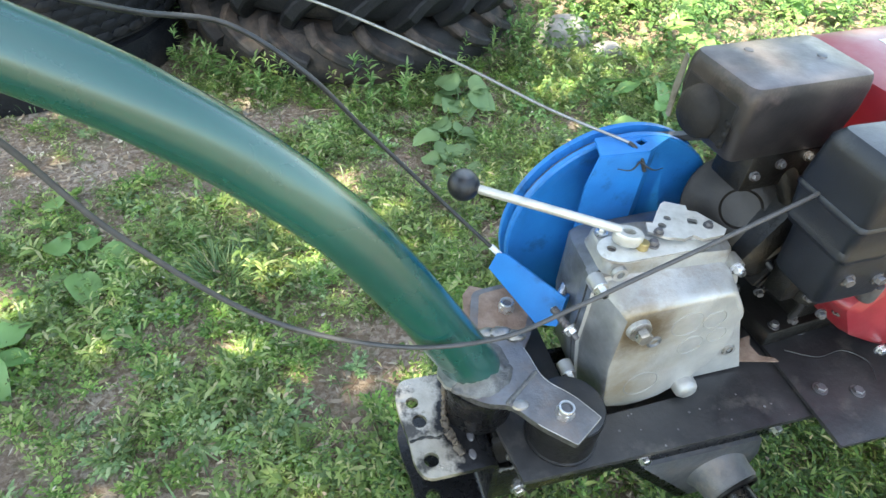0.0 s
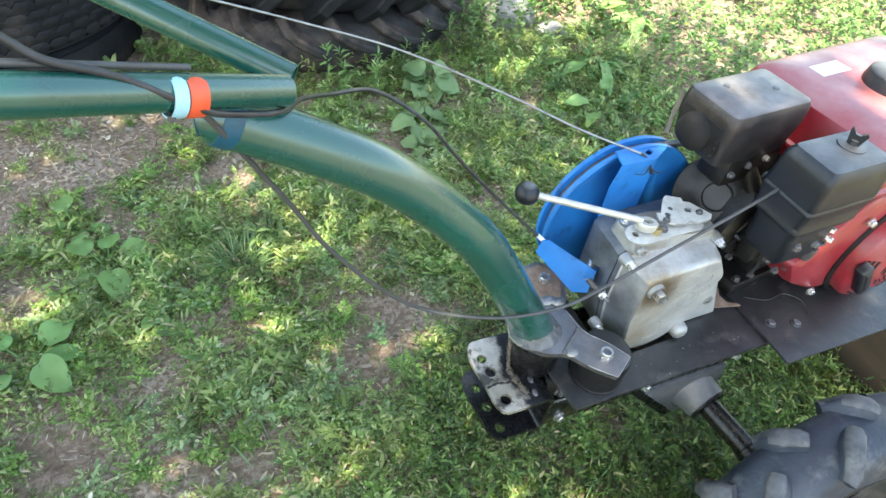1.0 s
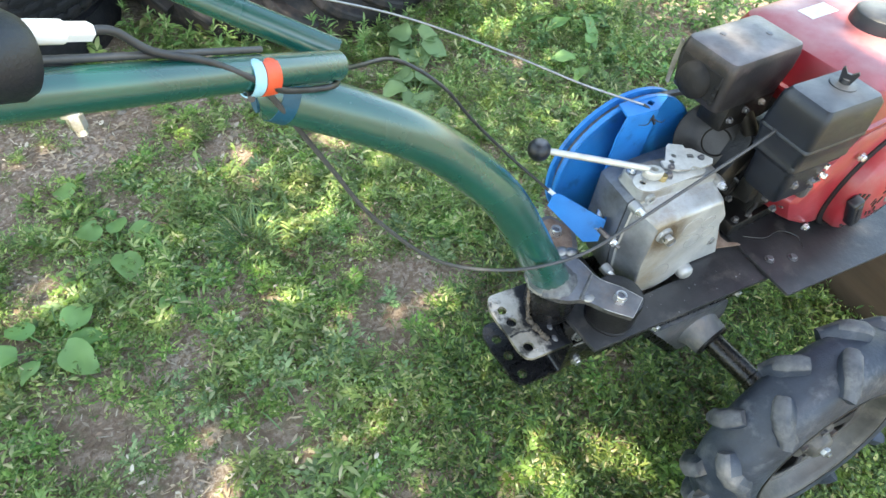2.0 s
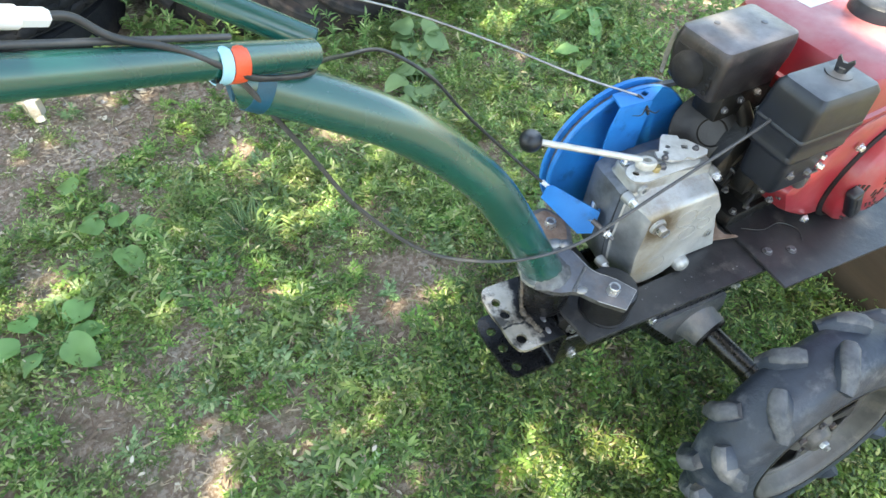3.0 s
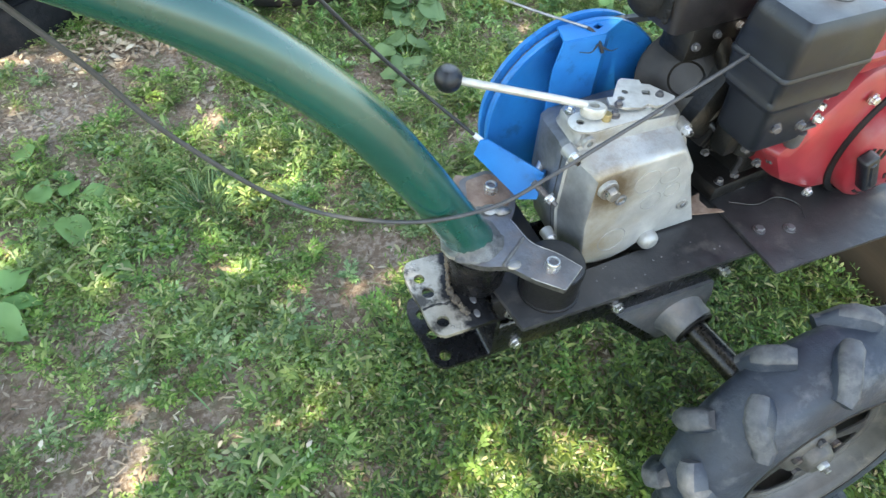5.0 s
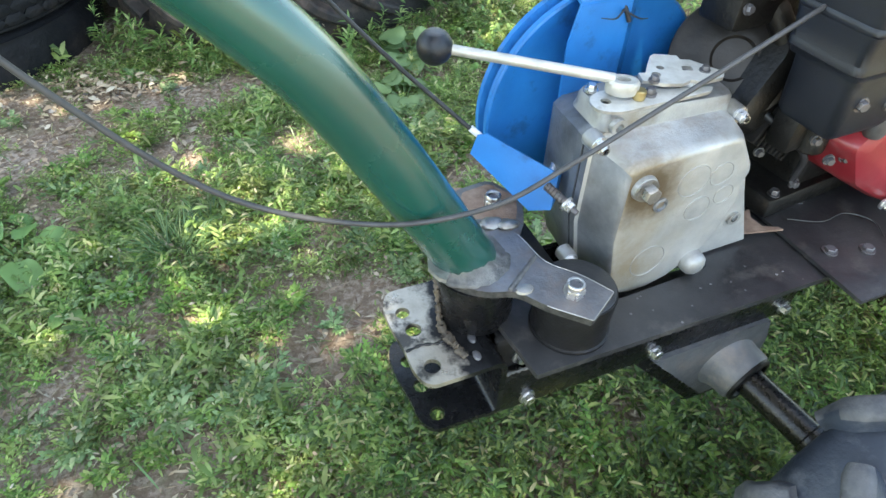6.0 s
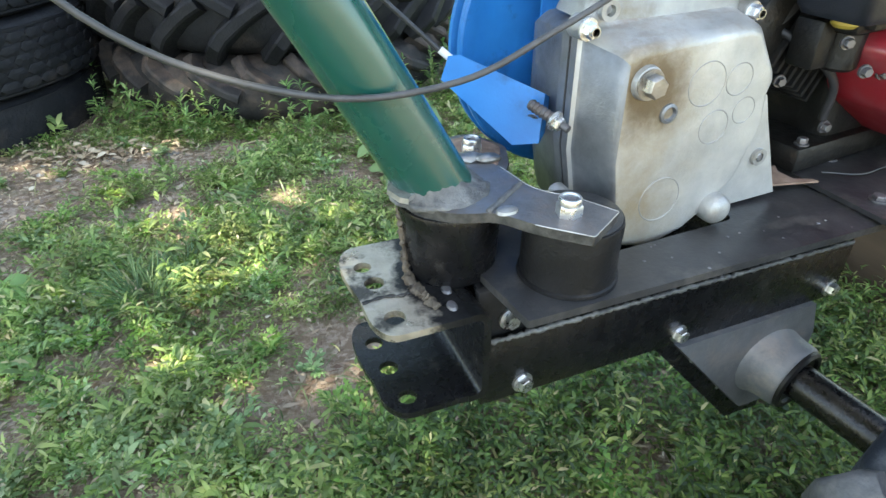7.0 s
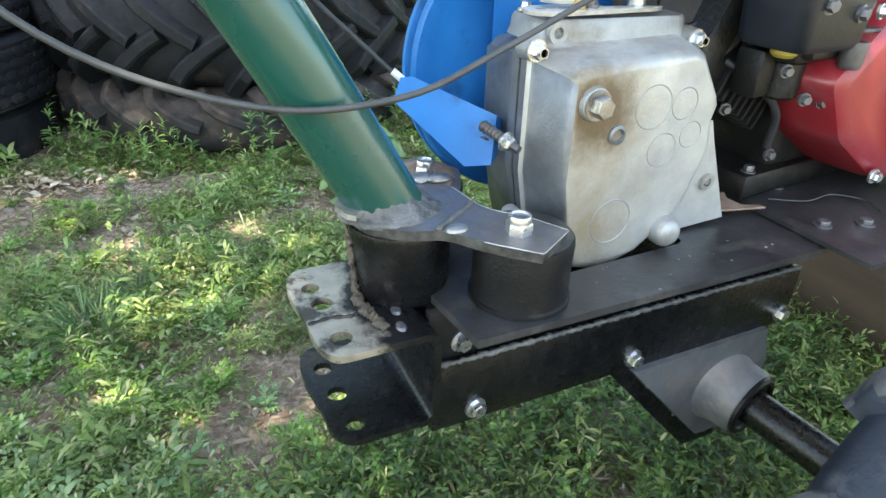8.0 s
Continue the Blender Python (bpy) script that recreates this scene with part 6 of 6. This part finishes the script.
def build_weeds():
    rng = np.random.default_rng(7)
    # separate creeping plants of several kinds, each a visible tuft
    for name, count, leaf, reach, aspect, mat, near in (("knotweed", 1600, 0.0145, 0.080, 0.36, WEED_LEAF, False), ("chickweed", 700, 0.0175, 0.055, 0.46, FRESH_LEAF, False), ("goosefoot", 260, 0.0220, 0.060, 0.46, PALE_LEAF, False),
                                                       ("rank_knotweed", 760, 0.0200, 0.095, 0.29, SHADED_LEAF, True), ("rank_chickweed", 260, 0.0220, 0.075, 0.44, FRESH_LEAF, True)):
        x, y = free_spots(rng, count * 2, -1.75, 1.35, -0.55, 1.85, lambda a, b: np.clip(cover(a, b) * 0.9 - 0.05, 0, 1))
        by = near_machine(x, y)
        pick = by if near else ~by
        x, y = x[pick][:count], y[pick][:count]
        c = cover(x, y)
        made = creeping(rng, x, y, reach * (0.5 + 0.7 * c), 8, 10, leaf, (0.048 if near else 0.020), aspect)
        stuff(name, leaf_mesh(name, *made, mat, 0.18, 0.16, rng), ("green creeping weeds under the machine" if near else "creeping leafy weeds in tufts on trodden soil"), "weeds")
    # knotweed mat near the machine
    x, y = free_spots(rng, 26000, -1.75, 1.35, -0.55, 1.85, lambda a, b: np.clip(cover(a, b) * 1.05 - 0.08, 0.02, 1))
    c = cover(x, y)
    h = (0.016 + 0.045 * rng.random(len(x)) ** 1.8) * (0.55 + 0.75 * c)
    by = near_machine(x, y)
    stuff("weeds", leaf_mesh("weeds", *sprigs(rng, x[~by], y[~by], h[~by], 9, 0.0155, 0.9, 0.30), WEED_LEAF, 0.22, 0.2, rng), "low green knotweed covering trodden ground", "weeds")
    stuff("lush_knotweed", leaf_mesh("lush_knotweed", *sprigs(rng, x[by], y[by], h[by] * 1.7, 9, 0.0185, 0.9, 0.27), SHADED_LEAF, 0.22, 0.2, rng), "knotweed growing under the machine, shade put into its dark green", "weeds")
    # taller lush sprigs
    x, y = free_spots(rng, 4500, -1.6, 1.4, -0.5, 1.75, lambda a, b: np.clip(cover(a, b) - 0.35, 0, 1))
    h = 0.05 + 0.075 * rng.random(len(x))
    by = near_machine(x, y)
    stuff("lush_sprigs", leaf_mesh("lush_sprigs", *sprigs(rng, x[by], y[by], h[by], 14, 0.028, 0.7, 0.17), SHADED_LEAF, 0.25, 0.2, rng), "sprigs under the machine, shade put into their dark green", "weeds")
    x, y, h = x[~by], y[~by], h[~by]
    stuff("tall_weeds", leaf_mesh("tall_weeds", *sprigs(rng, x, y, h, 14, 0.033, 0.7, 0.23), WEED_LEAF, 0.25, 0.2, rng), "taller leafy weeds among the knotweed", "weeds")
    # sprigs along the foot of the tyre stack
    n = 62
    a = rng.uniform(math.pi * 1.05, math.pi * 1.95, n)
    r = 0.72 + 0.11 * rng.random(n)
    x, y = 0.15 + r * np.cos(a), 2.34 + r * np.sin(a)
    h = 0.07 + 0.12 * rng.random(n) ** 1.5
    stuff("tyre_weeds", leaf_mesh("tyre_weeds", *sprigs(rng, x, y, h, 40, 0.034, 0.25, 0.20), BACK_LEAF, 0.15, 0.2, rng), "upright goosefoot sprigs at the foot of the tyres", "weeds")
    # lush weeds behind and beside the engine
    x, y = free_spots(rng, 8000, 0.55, 5.2, 0.55, 5.4, lambda a, b: np.clip(0.35 + 0.9 * (lattice_noise(a, b, 0.4, 31) - 0.25) + 0.25 * (a > 1.3), 0.05, 1))
    far = np.clip((np.hypot(x - 0.4, y - 0.4) - 0.9) / 1.6, 0, 1)
    h = (0.06 + 0.10 * rng.random(len(x))) * (0.6 + 1.5 * far)
    stuff("lush_weeds", leaf_mesh("lush_weeds", *sprigs(rng, x, y, h, 15, 0.040, 0.6, 0.42), BACK_LEAF, 0.3, 0.2, rng), "lush bright green weeds in sunlight", "weeds")
    x, y = free_spots(rng, 900, -4.5, 5.5, 2.2, 6.0)
    h = 0.2 + 0.45 * rng.random(len(x))
    stuff("nettles", leaf_mesh("nettles", *sprigs(rng, x, y, h, 30, 0.075, 0.35, 0.5), BACK_LEAF, 0.35, 0.2, rng), "tall nettles behind the tyre stacks", "weeds")
    # thinner growth over the rest of the yard
    x, y = free_spots(rng, 30000, -6.0, 5.5, -5.0, 6.0, lambda a, b: np.clip(0.30 + 1.1 * (lattice_noise(a, b, 0.6, 81) - 0.40), 0.03, 1))
    out = ~((x > -1.7) & (x < 1.3) & (y > -0.5) & (y < 1.8)) & ~((x > 0.6) & (y > 0.6))
    x, y = x[out], y[out]
    h = 0.03 + 0.06 * rng.random(len(x))
    stuff("yard_weeds", leaf_mesh("yard_weeds", *sprigs(rng, x, y, h, 7, 0.060, 0.8, 0.32), WEED_LEAF, 0.25, 0.2, rng), "patchy low weeds over the rest of the yard", "weeds")
    # grass
    x, y = free_spots(rng, 16000, -1.7, 2.6, -0.55, 2.4, lambda a, b: np.clip(0.15 + 1.2 * (lattice_noise(a, b, 0.35, 41) - 0.5) + 0.45 * near_machine(a, b), 0.04, 1))
    base = np.stack([x, y, ground_height(x, y)], 1)
    n = len(x)
    length = (0.035 + 0.075 * rng.random(n) ** 1.5) * np.where(near_machine(x, y), 1.35, 1.0)
    stuff("grass", leaf_mesh("grass", base, rng.random(n) * 2 * np.pi, 0.5 + 0.9 * rng.random(n), length, 0.0022 + 0.0022 * rng.random(n), BLADE, 0.35, 0.1, rng), "scattered thin grass blades", "grass")
    # pale dry bits caught on top of the weeds
    x, y = free_spots(rng, 5000, -1.7, 1.6, -0.5, 1.8)
    base = np.stack([x, y, ground_height(x, y) + 0.012 + 0.030 * rng.random(len(x))], 1)
    n = len(x)
    length = 0.006 + 0.012 * rng.random(n) ** 2
    stuff("dry_bits", leaf_mesh("dry_bits", base, rng.random(n) * 2 * np.pi, (rng.random(n) - 0.5) * 0.8, length, length * (0.15 + 0.45 * rng.random(n)), DRY_LEAF, 0.1, 0.15, rng), "pale dry leaves caught among the weeds", "litter")
    x, y = rng.normal(-0.54, 0.12, 420), rng.normal(1.67, 0.055, 420)
    base = np.stack([x, y, ground_height(x, y) + 0.004 + 0.022 * rng.random(420)], 1)
    length = 0.014 + 0.026 * rng.random(420)
    stuff("dry_leaves", leaf_mesh("dry_leaves", base, rng.random(420) * 2 * np.pi, (rng.random(420) - 0.4) * 0.8, length, length * (0.25 + 0.3 * rng.random(420)), DRY_LEAF, 0.1, 0.2, rng), "heap of dry grey-brown leaves between the tyre stacks", "litter")
    # litter and straw on the bare soil
    x, y = free_spots(rng, 42000, -1.7, 2.2, -0.5, 2.0, lambda a, b: np.clip(1.15 - cover(a, b), 0.22, 1))
    base = np.stack([x, y, ground_height(x, y) + 0.003 + 0.006 * rng.random(len(x))], 1)
    n = len(x)
    length = 0.007 + 0.026 * rng.random(n) ** 2.2
    stuff("litter", leaf_mesh("litter", base, rng.random(n) * 2 * np.pi, (rng.random(n) - 0.4) * 0.5, length, length * (0.10 + 0.45 * rng.random(n) ** 2), DRY_LEAF, 0.0, 0.12, rng), "dry leaf litter, straw and chips on soil", "litter")


build_weeds()


def rosette(name, at, count, size, mat, label, category, rise=0.5, seed=1, aspect=0.7, turn=0.0):
    """A plant of broad leaves on stalks, each leaf a part with a midrib fold and a wavy edge."""
    rng = random.Random(seed)
    z = float(ground_height(at[0], at[1]))
    plant = thing(name, (at[0], at[1], z), label, category)
    for k in range(count):
        az = turn + 2 * math.pi * k / count + rng.uniform(-0.35, 0.35)
        L = size * rng.uniform(0.7, 1.15)
        stalk = L * rng.uniform(0.5, 1.1)
        el = rise * rng.uniform(0.6, 1.3)
        d = Vector((math.cos(az), math.sin(az), 0))
        base = Vector((at[0], at[1], z))
        tip = base + d * stalk * math.cos(el) + Vector((0, 0, stalk * math.sin(el) + 0.006))
        bm = bmesh.new()
        sweep(bm, [base, base.lerp(tip, 0.5) + Vector((0, 0, 0.1 * stalk)), tip], 0.0022, 6)
        side = Vector((-d.y, d.x, 0))
        tilt = rng.uniform(-0.25, 0.35)
        roll = rng.uniform(-0.35, 0.35)
        rows = []
        for j in range(9):
            s = j / 8
            w = L * aspect * 0.5 * (math.sin(math.pi * min(1, (s * 0.92 + 0.08)) ** 0.75)) ** 0.8 if j < 8 else 0.0004
            p = tip + d * L * (s - 0.08) * math.cos(tilt) + Vector((0, 0, L * (s * math.sin(tilt) - 0.35 * s * s)))
            wave = 0.05 * L * math.sin(s * 9 + k)
            rows.append([p - side * w * math.cos(roll) + Vector((0, 0, w * (0.22 - math.sin(roll)) + wave)), p - side * w * 0.5 * math.cos(roll) + Vector((0, 0, w * (0.16 - 0.5 * math.sin(roll)))), p,
                         p + side * w * 0.5 * math.cos(roll) + Vector((0, 0, w * (0.16 + 0.5 * math.sin(roll)))), p + side * w * math.cos(roll) + Vector((0, 0, w * (0.22 + math.sin(roll)) - wave))])
        grid = [[bm.verts.new(p) for p in row] for row in rows]
        for a, b in zip(grid, grid[1:]):
            for j in range(4):
                bm.faces.new((a[j], a[j + 1], b[j + 1], b[j]))
        part("leaf", bm, mat, plant, sharp=180)
    return plant


rosette("burdock", (-0.730, 0.900), 5, 0.085, BROAD_LEAF, "young burdock with pale green rounded leaves on soil", "plant", 0.7, 2, 0.8)
rosette("burdock", (-0.905, 0.650), 6, 0.085, BROAD_LEAF, "young burdock with broad green leaves on soil", "plant", 0.6, 3, 0.8)
rosette("burdock", (-0.800, 1.060), 4, 0.080, BROAD_LEAF, "young burdock with broad green leaves on soil", "plant", 0.5, 4, 0.75)
rosette("mallow", (0.400, 1.500), 14, 0.080, MALLOW_LEAF, "tall mallow with large soft green leaves near the tyres", "plant", 0.95, 5, 1.1)
rosette("mallow", (0.300, 1.270), 11, 0.075, MALLOW_LEAF, "mallow with large soft green leaves", "plant", 0.8, 6, 1.1)
rosette("mallow", (0.270, 1.130), 8, 0.070, MALLOW_LEAF, "mallow with large soft green leaves", "plant", 0.5, 7, 1.1)
rosette("dock", (1.10, 1.45), 7, 0.14, BROAD_LEAF, "dock plant with long green leaves", "plant", 0.9, 8, 0.42)
rosette("dock", (0.98, 1.20), 6, 0.11, BROAD_LEAF, "dock plant with long green leaves", "plant", 0.9, 12, 0.42)
rosette("burdock", (1.55, 1.80), 7, 0.13, BROAD_LEAF, "large burdock with broad sunlit leaves", "plant", 0.9, 9, 0.8)
rosette("burdock", (1.85, 2.20), 8, 0.15, BROAD_LEAF, "large burdock with broad sunlit leaves", "plant", 0.9, 10, 0.8)
rosette("burdock", (2.35, 2.15), 8, 0.15, BROAD_LEAF, "large burdock with broad sunlit leaves", "plant", 0.9, 13, 0.8)
rosette("burdock", (1.40, 2.30), 7, 0.13, BROAD_LEAF, "large burdock with broad sunlit leaves", "plant", 0.8, 14, 0.8)
rosette("plantain", (-0.62, 0.72), 5, 0.055, BROAD_LEAF, "plantain with oval leaves on trodden soil", "plant", 0.4, 16, 0.55)


def build_tuft(at, count, reach, seed):
    rng = np.random.default_rng(seed)
    az = rng.random(count) * 2 * np.pi
    r = 0.04 * np.sqrt(rng.random(count))
    x, y = at[0] + r * np.cos(az), at[1] + r * np.sin(az)
    base = np.stack([x, y, ground_height(x, y)], 1)
    length = reach * (0.5 + 0.6 * rng.random(count))
    me = leaf_mesh("grass_tuft", base, az + rng.normal(0, 0.5, count), 0.55 + 0.7 * rng.random(count), length, 0.0020 + 0.0018 * rng.random(count), BLADE, 0.45, 0.1, rng)
    tagged(new("grass_tuft", me), "dense tuft of long fine grass", "grass", kind="stuff")


build_tuft((-0.405, 0.800), 230, 0.17, 51)
build_tuft((-0.330, 0.860), 130, 0.13, 52)
build_tuft((0.95, 1.05), 260, 0.16, 53)
build_tuft((1.35, 1.55), 300, 0.20, 54)


def build_rubble():
    rng = random.Random(4)
    for k in range(26):
        x, y = rng.gauss(-0.55, 0.13), rng.gauss(1.64, 0.06)
        s = rng.uniform(0.006, 0.016)
        z = float(ground_height(x, y))
        bm = bmesh.new()
        bmesh.ops.create_icosphere(bm, subdivisions=1, radius=s, matrix=Matrix.Translation((x, y, z + s * 0.3)))
        for v in bm.verts:
            o = v.co - Vector((x, y, z))
            v.co += 0.55 * s * noise.noise_vector(v.co * (0.9 / s) + Vector((k, 0, 0)))
            v.co.z = z - 0.2 * s + (v.co.z - z) * 0.55
        lone("stone", bm, STONE, "small pale piece of rubble by the tyres", "stone", "rubble by the tyres", sharp=30)
    for x, y, s in ((0.98, 1.98, 0.11), (1.12, 1.83, 0.06)):
        z = float(ground_height(x, y))
        bm = bmesh.new()
        bmesh.ops.create_icosphere(bm, subdivisions=3, radius=s, matrix=Matrix.Translation((x, y, z + s * 0.2)) @ Matrix.Diagonal((1.3, 0.9, 0.7, 1)))
        for v in bm.verts:
            v.co += 0.3 * s * noise.noise_vector(v.co * (0.7 / s))
        lone("stone", bm, STONE, "grey stone lying in the weeds", "stone", sharp=30)
    for k in range(9):
        x, y, a = rng.uniform(-1.3, 0.3), rng.uniform(0.3, 1.6), rng.uniform(0, 3.14)
        L = rng.uniform(0.05, 0.14)
        z = float(ground_height(x, y)) + 0.010
        bm = bmesh.new()
        d = Vector((math.cos(a), math.sin(a), 0))
        c = Vector((x, y, z))
        sweep(bm, [c, c + d * L * 0.5 + Vector((0, 0, 0.004)), c + d * L + Vector((0.01, 0, -0.003))], [0.0022, 0.0018, 0.001], 6)
        lone("twig", bm, STRAW, "thin dry twig lying on the ground", "twig", "twigs")


build_rubble()


# ---- tree that shades the yard ----
def build_tree():
    rng = np.random.default_rng(17)
    tree = thing("shade_tree", (-2.9, -2.6, GROUND), "leafy yard tree whose crown shades the machine", "tree")
    bm = bmesh.new()
    trunk = smooth_line([(-2.9, -2.6, GROUND - 0.05), (-2.85, -2.5, 0.9), (-2.6, -2.2, 2.0), (-2.3, -1.8, 2.9)], 6)
    sweep(bm, trunk, [0.19 - 0.005 * k for k in range(len(trunk))], 18)
    ends = []
    for k in range(11):
        a, r = 2 * math.pi * k / 11, 1.2 + 1.3 * rng.random()
        e = Vector((-1.35 + r * math.cos(a), -0.35 + r * math.sin(a), 3.7 + 1.0 * rng.random()))
        start = trunk[12 + k % 6]
        mid = start.lerp(e, 0.5) + Vector((0, 0, 0.3))
        limb = smooth_line([start, mid, e], 6)
        sweep(bm, limb, [0.075 - 0.005 * j for j in range(len(limb))], 8)
        ends += [limb[6], limb[9], limb[-1]]
    part("trunk", bm, BARK, tree, "rough brown trunk and limbs")
    # clumps of leaves, with gaps where the sun comes through
    n = 128
    rr, aa = 2.0 * np.sqrt(rng.random(n)), rng.random(n) * 2 * np.pi
    centre = np.stack([-1.70 + rr * np.cos(aa), -0.45 + rr * np.sin(aa), 3.4 + 1.9 * rng.random(n)], 1)
    per = 62
    pos = (centre[:, None] + rng.normal(0, 0.19, (n, per, 3))).reshape(-1, 3)
    sun_way = np.array(SUN_TO)
    # leaf clumps added on the sun's line to shade the machine and soil
    spots = np.array([(0.16, 0.0, 0.45), (0.05, -0.03, 0.42), (0.30, -0.05, 0.22), (0.42, -0.28, 0.12), (0.34, -0.20, 0.30), (0.22, 0.06, 0.50), (0.30, 0.0, 0.65),
                      (-0.62, 1.30, -0.1), (-0.90, 1.15, -0.1), (-0.75, 0.95, -0.1), (-0.25, 1.35, -0.1), (-1.05, 0.60, -0.1), (-0.55, 0.30, -0.1), (-0.35, 0.10, -0.1), (-0.85, 0.35, -0.1)])
    shade_clumps = spots + sun_way * ((3.7 + 1.0 * rng.random((len(spots), 1))) - spots[:, 2:]) / sun_way[2]
    pos = np.vstack([pos, (shade_clumps[:, None] + rng.normal(0, 0.12, (len(spots), 70, 3))).reshape(-1, 3)])
    # leaves are cut away on the sun's line to light chosen spots
    gaps = [(-0.39, 1.10, 0.05), (-0.32, 1.02, 0.04), (-0.21, 0.79, 0.035), (-0.27, 0.85, 0.02), (-0.45, 0.65, 0.035), (-0.43, 0.55, 0.035), (-0.30, 0.44, 0.045), (-0.93, 0.82, 0.06), (-0.10, 0.78, 0.03), (-0.35, 0.18, 0.04),
            (-0.67, 0.25, 0.05), (-0.65, 0.15, 0.035), (-0.03, -0.02, 0.020), (-0.08, -0.08, 0.020), (0.05, -0.08, 0.016), (0.01, -0.16, 0.008), (0.165, -0.05, 0.004), (0.170, -0.136, 0.004), (-0.055, 0.004, 0.014), (0.122, -0.145, 0.010), (0.21, -0.28, 0.006), (0.07, 0.91, 0.04), (-0.02, 1.13, 0.05), (1.10, 1.85, 0.20), (0.53, 1.35, 0.06),
            (0.220, 0.145, 0.070), (0.58, 0.16, 0.15), (0.33, 0.02, 0.045), (-0.75, 1.25, 0.03), (-0.14, -0.02, 0.010)]
    keep = np.ones(len(pos), bool)
    for gx, gy, gr in gaps:
        o = pos - np.array([gx, gy, 0.0 if gx < 0.22 else 0.70])
        off = np.linalg.norm(o - (o @ sun_way)[:, None] * sun_way, axis=1)
        keep &= off > 0.8 * gr + 0.040
    pos = pos[keep]
    k = len(pos)
    length = 0.10 + 0.05 * rng.random(k)
    me = leaf_mesh("crown", pos, rng.random(k) * 2 * np.pi, rng.random(k) * 1.2 - 0.7, length, length * 0.62, CROWN_LEAF, 0.25, 0.1, rng)
    ob = new("crown", me)
    ob.parent = tree
    ob.matrix_parent_inverse = Matrix.Translation(-BASE[tree])
    ob["label"] = "loose crown of green leaves with gaps"


build_tree()


def build_reflected_tree(x, y, high, seed):
    """An unseen bushy tree added beyond the yard to darken reflections, with a ragged crown down to the ground."""
    rng = np.random.default_rng(seed)
    z = float(ground_height(x, y))
    tree = thing("reflected_tree", (x, y, z), "unseen bushy green tree, added to darken low reflections", "tree", "trees beyond the yard")
    bm = bmesh.new()
    for k in range(5):
        a = 2 * math.pi * k / 5 + seed
        limb = smooth_line([(x + 0.08 * math.cos(a), y + 0.08 * math.sin(a), z - 0.05), (x + 0.3 * math.cos(a), y + 0.3 * math.sin(a), z + high * 0.4), (x + 0.9 * math.cos(a), y + 0.9 * math.sin(a), z + high * 0.85)], 6)
        sweep(bm, limb, [0.07 - 0.004 * j for j in range(len(limb))], 8)
    part("trunk", bm, BARK, tree, "brown stems")
    n, per = 120, 36
    rr, aa, hh = 1.35 * np.sqrt(rng.random(n)), rng.random(n) * 2 * np.pi, rng.random(n)
    centre = np.stack([x + rr * np.cos(aa) * (1.1 - 0.45 * hh), y + rr * np.sin(aa) * (1.1 - 0.45 * hh), z + 0.3 + hh * (high - 0.4)], 1)
    pos = (centre[:, None] + rng.normal(0, 0.22, (n, per, 3))).reshape(-1, 3)
    pos[:, 2] = np.maximum(pos[:, 2], z + 0.05)
    k = len(pos)
    length = 0.14 + 0.08 * rng.random(k)
    ob = new("crown", leaf_mesh("crown", pos, rng.random(k) * 2 * np.pi, rng.random(k) * 1.2 - 0.7, length, length * 0.6, CROWN_LEAF, 0.25, 0.1, rng))
    ob.parent = tree
    ob.matrix_parent_inverse = Matrix.Translation(-BASE[tree])
    ob["label"] = "dense ragged crown of green leaves"


# Unseen row, tall enough to block the low sky from the plates.
for k in range(6):
    build_reflected_tree(-5.2 + 2.1 * k, 7.2 + 0.5 * math.sin(2.3 * k), 6.6 + 0.6 * math.cos(1.7 * k), 70 + k)
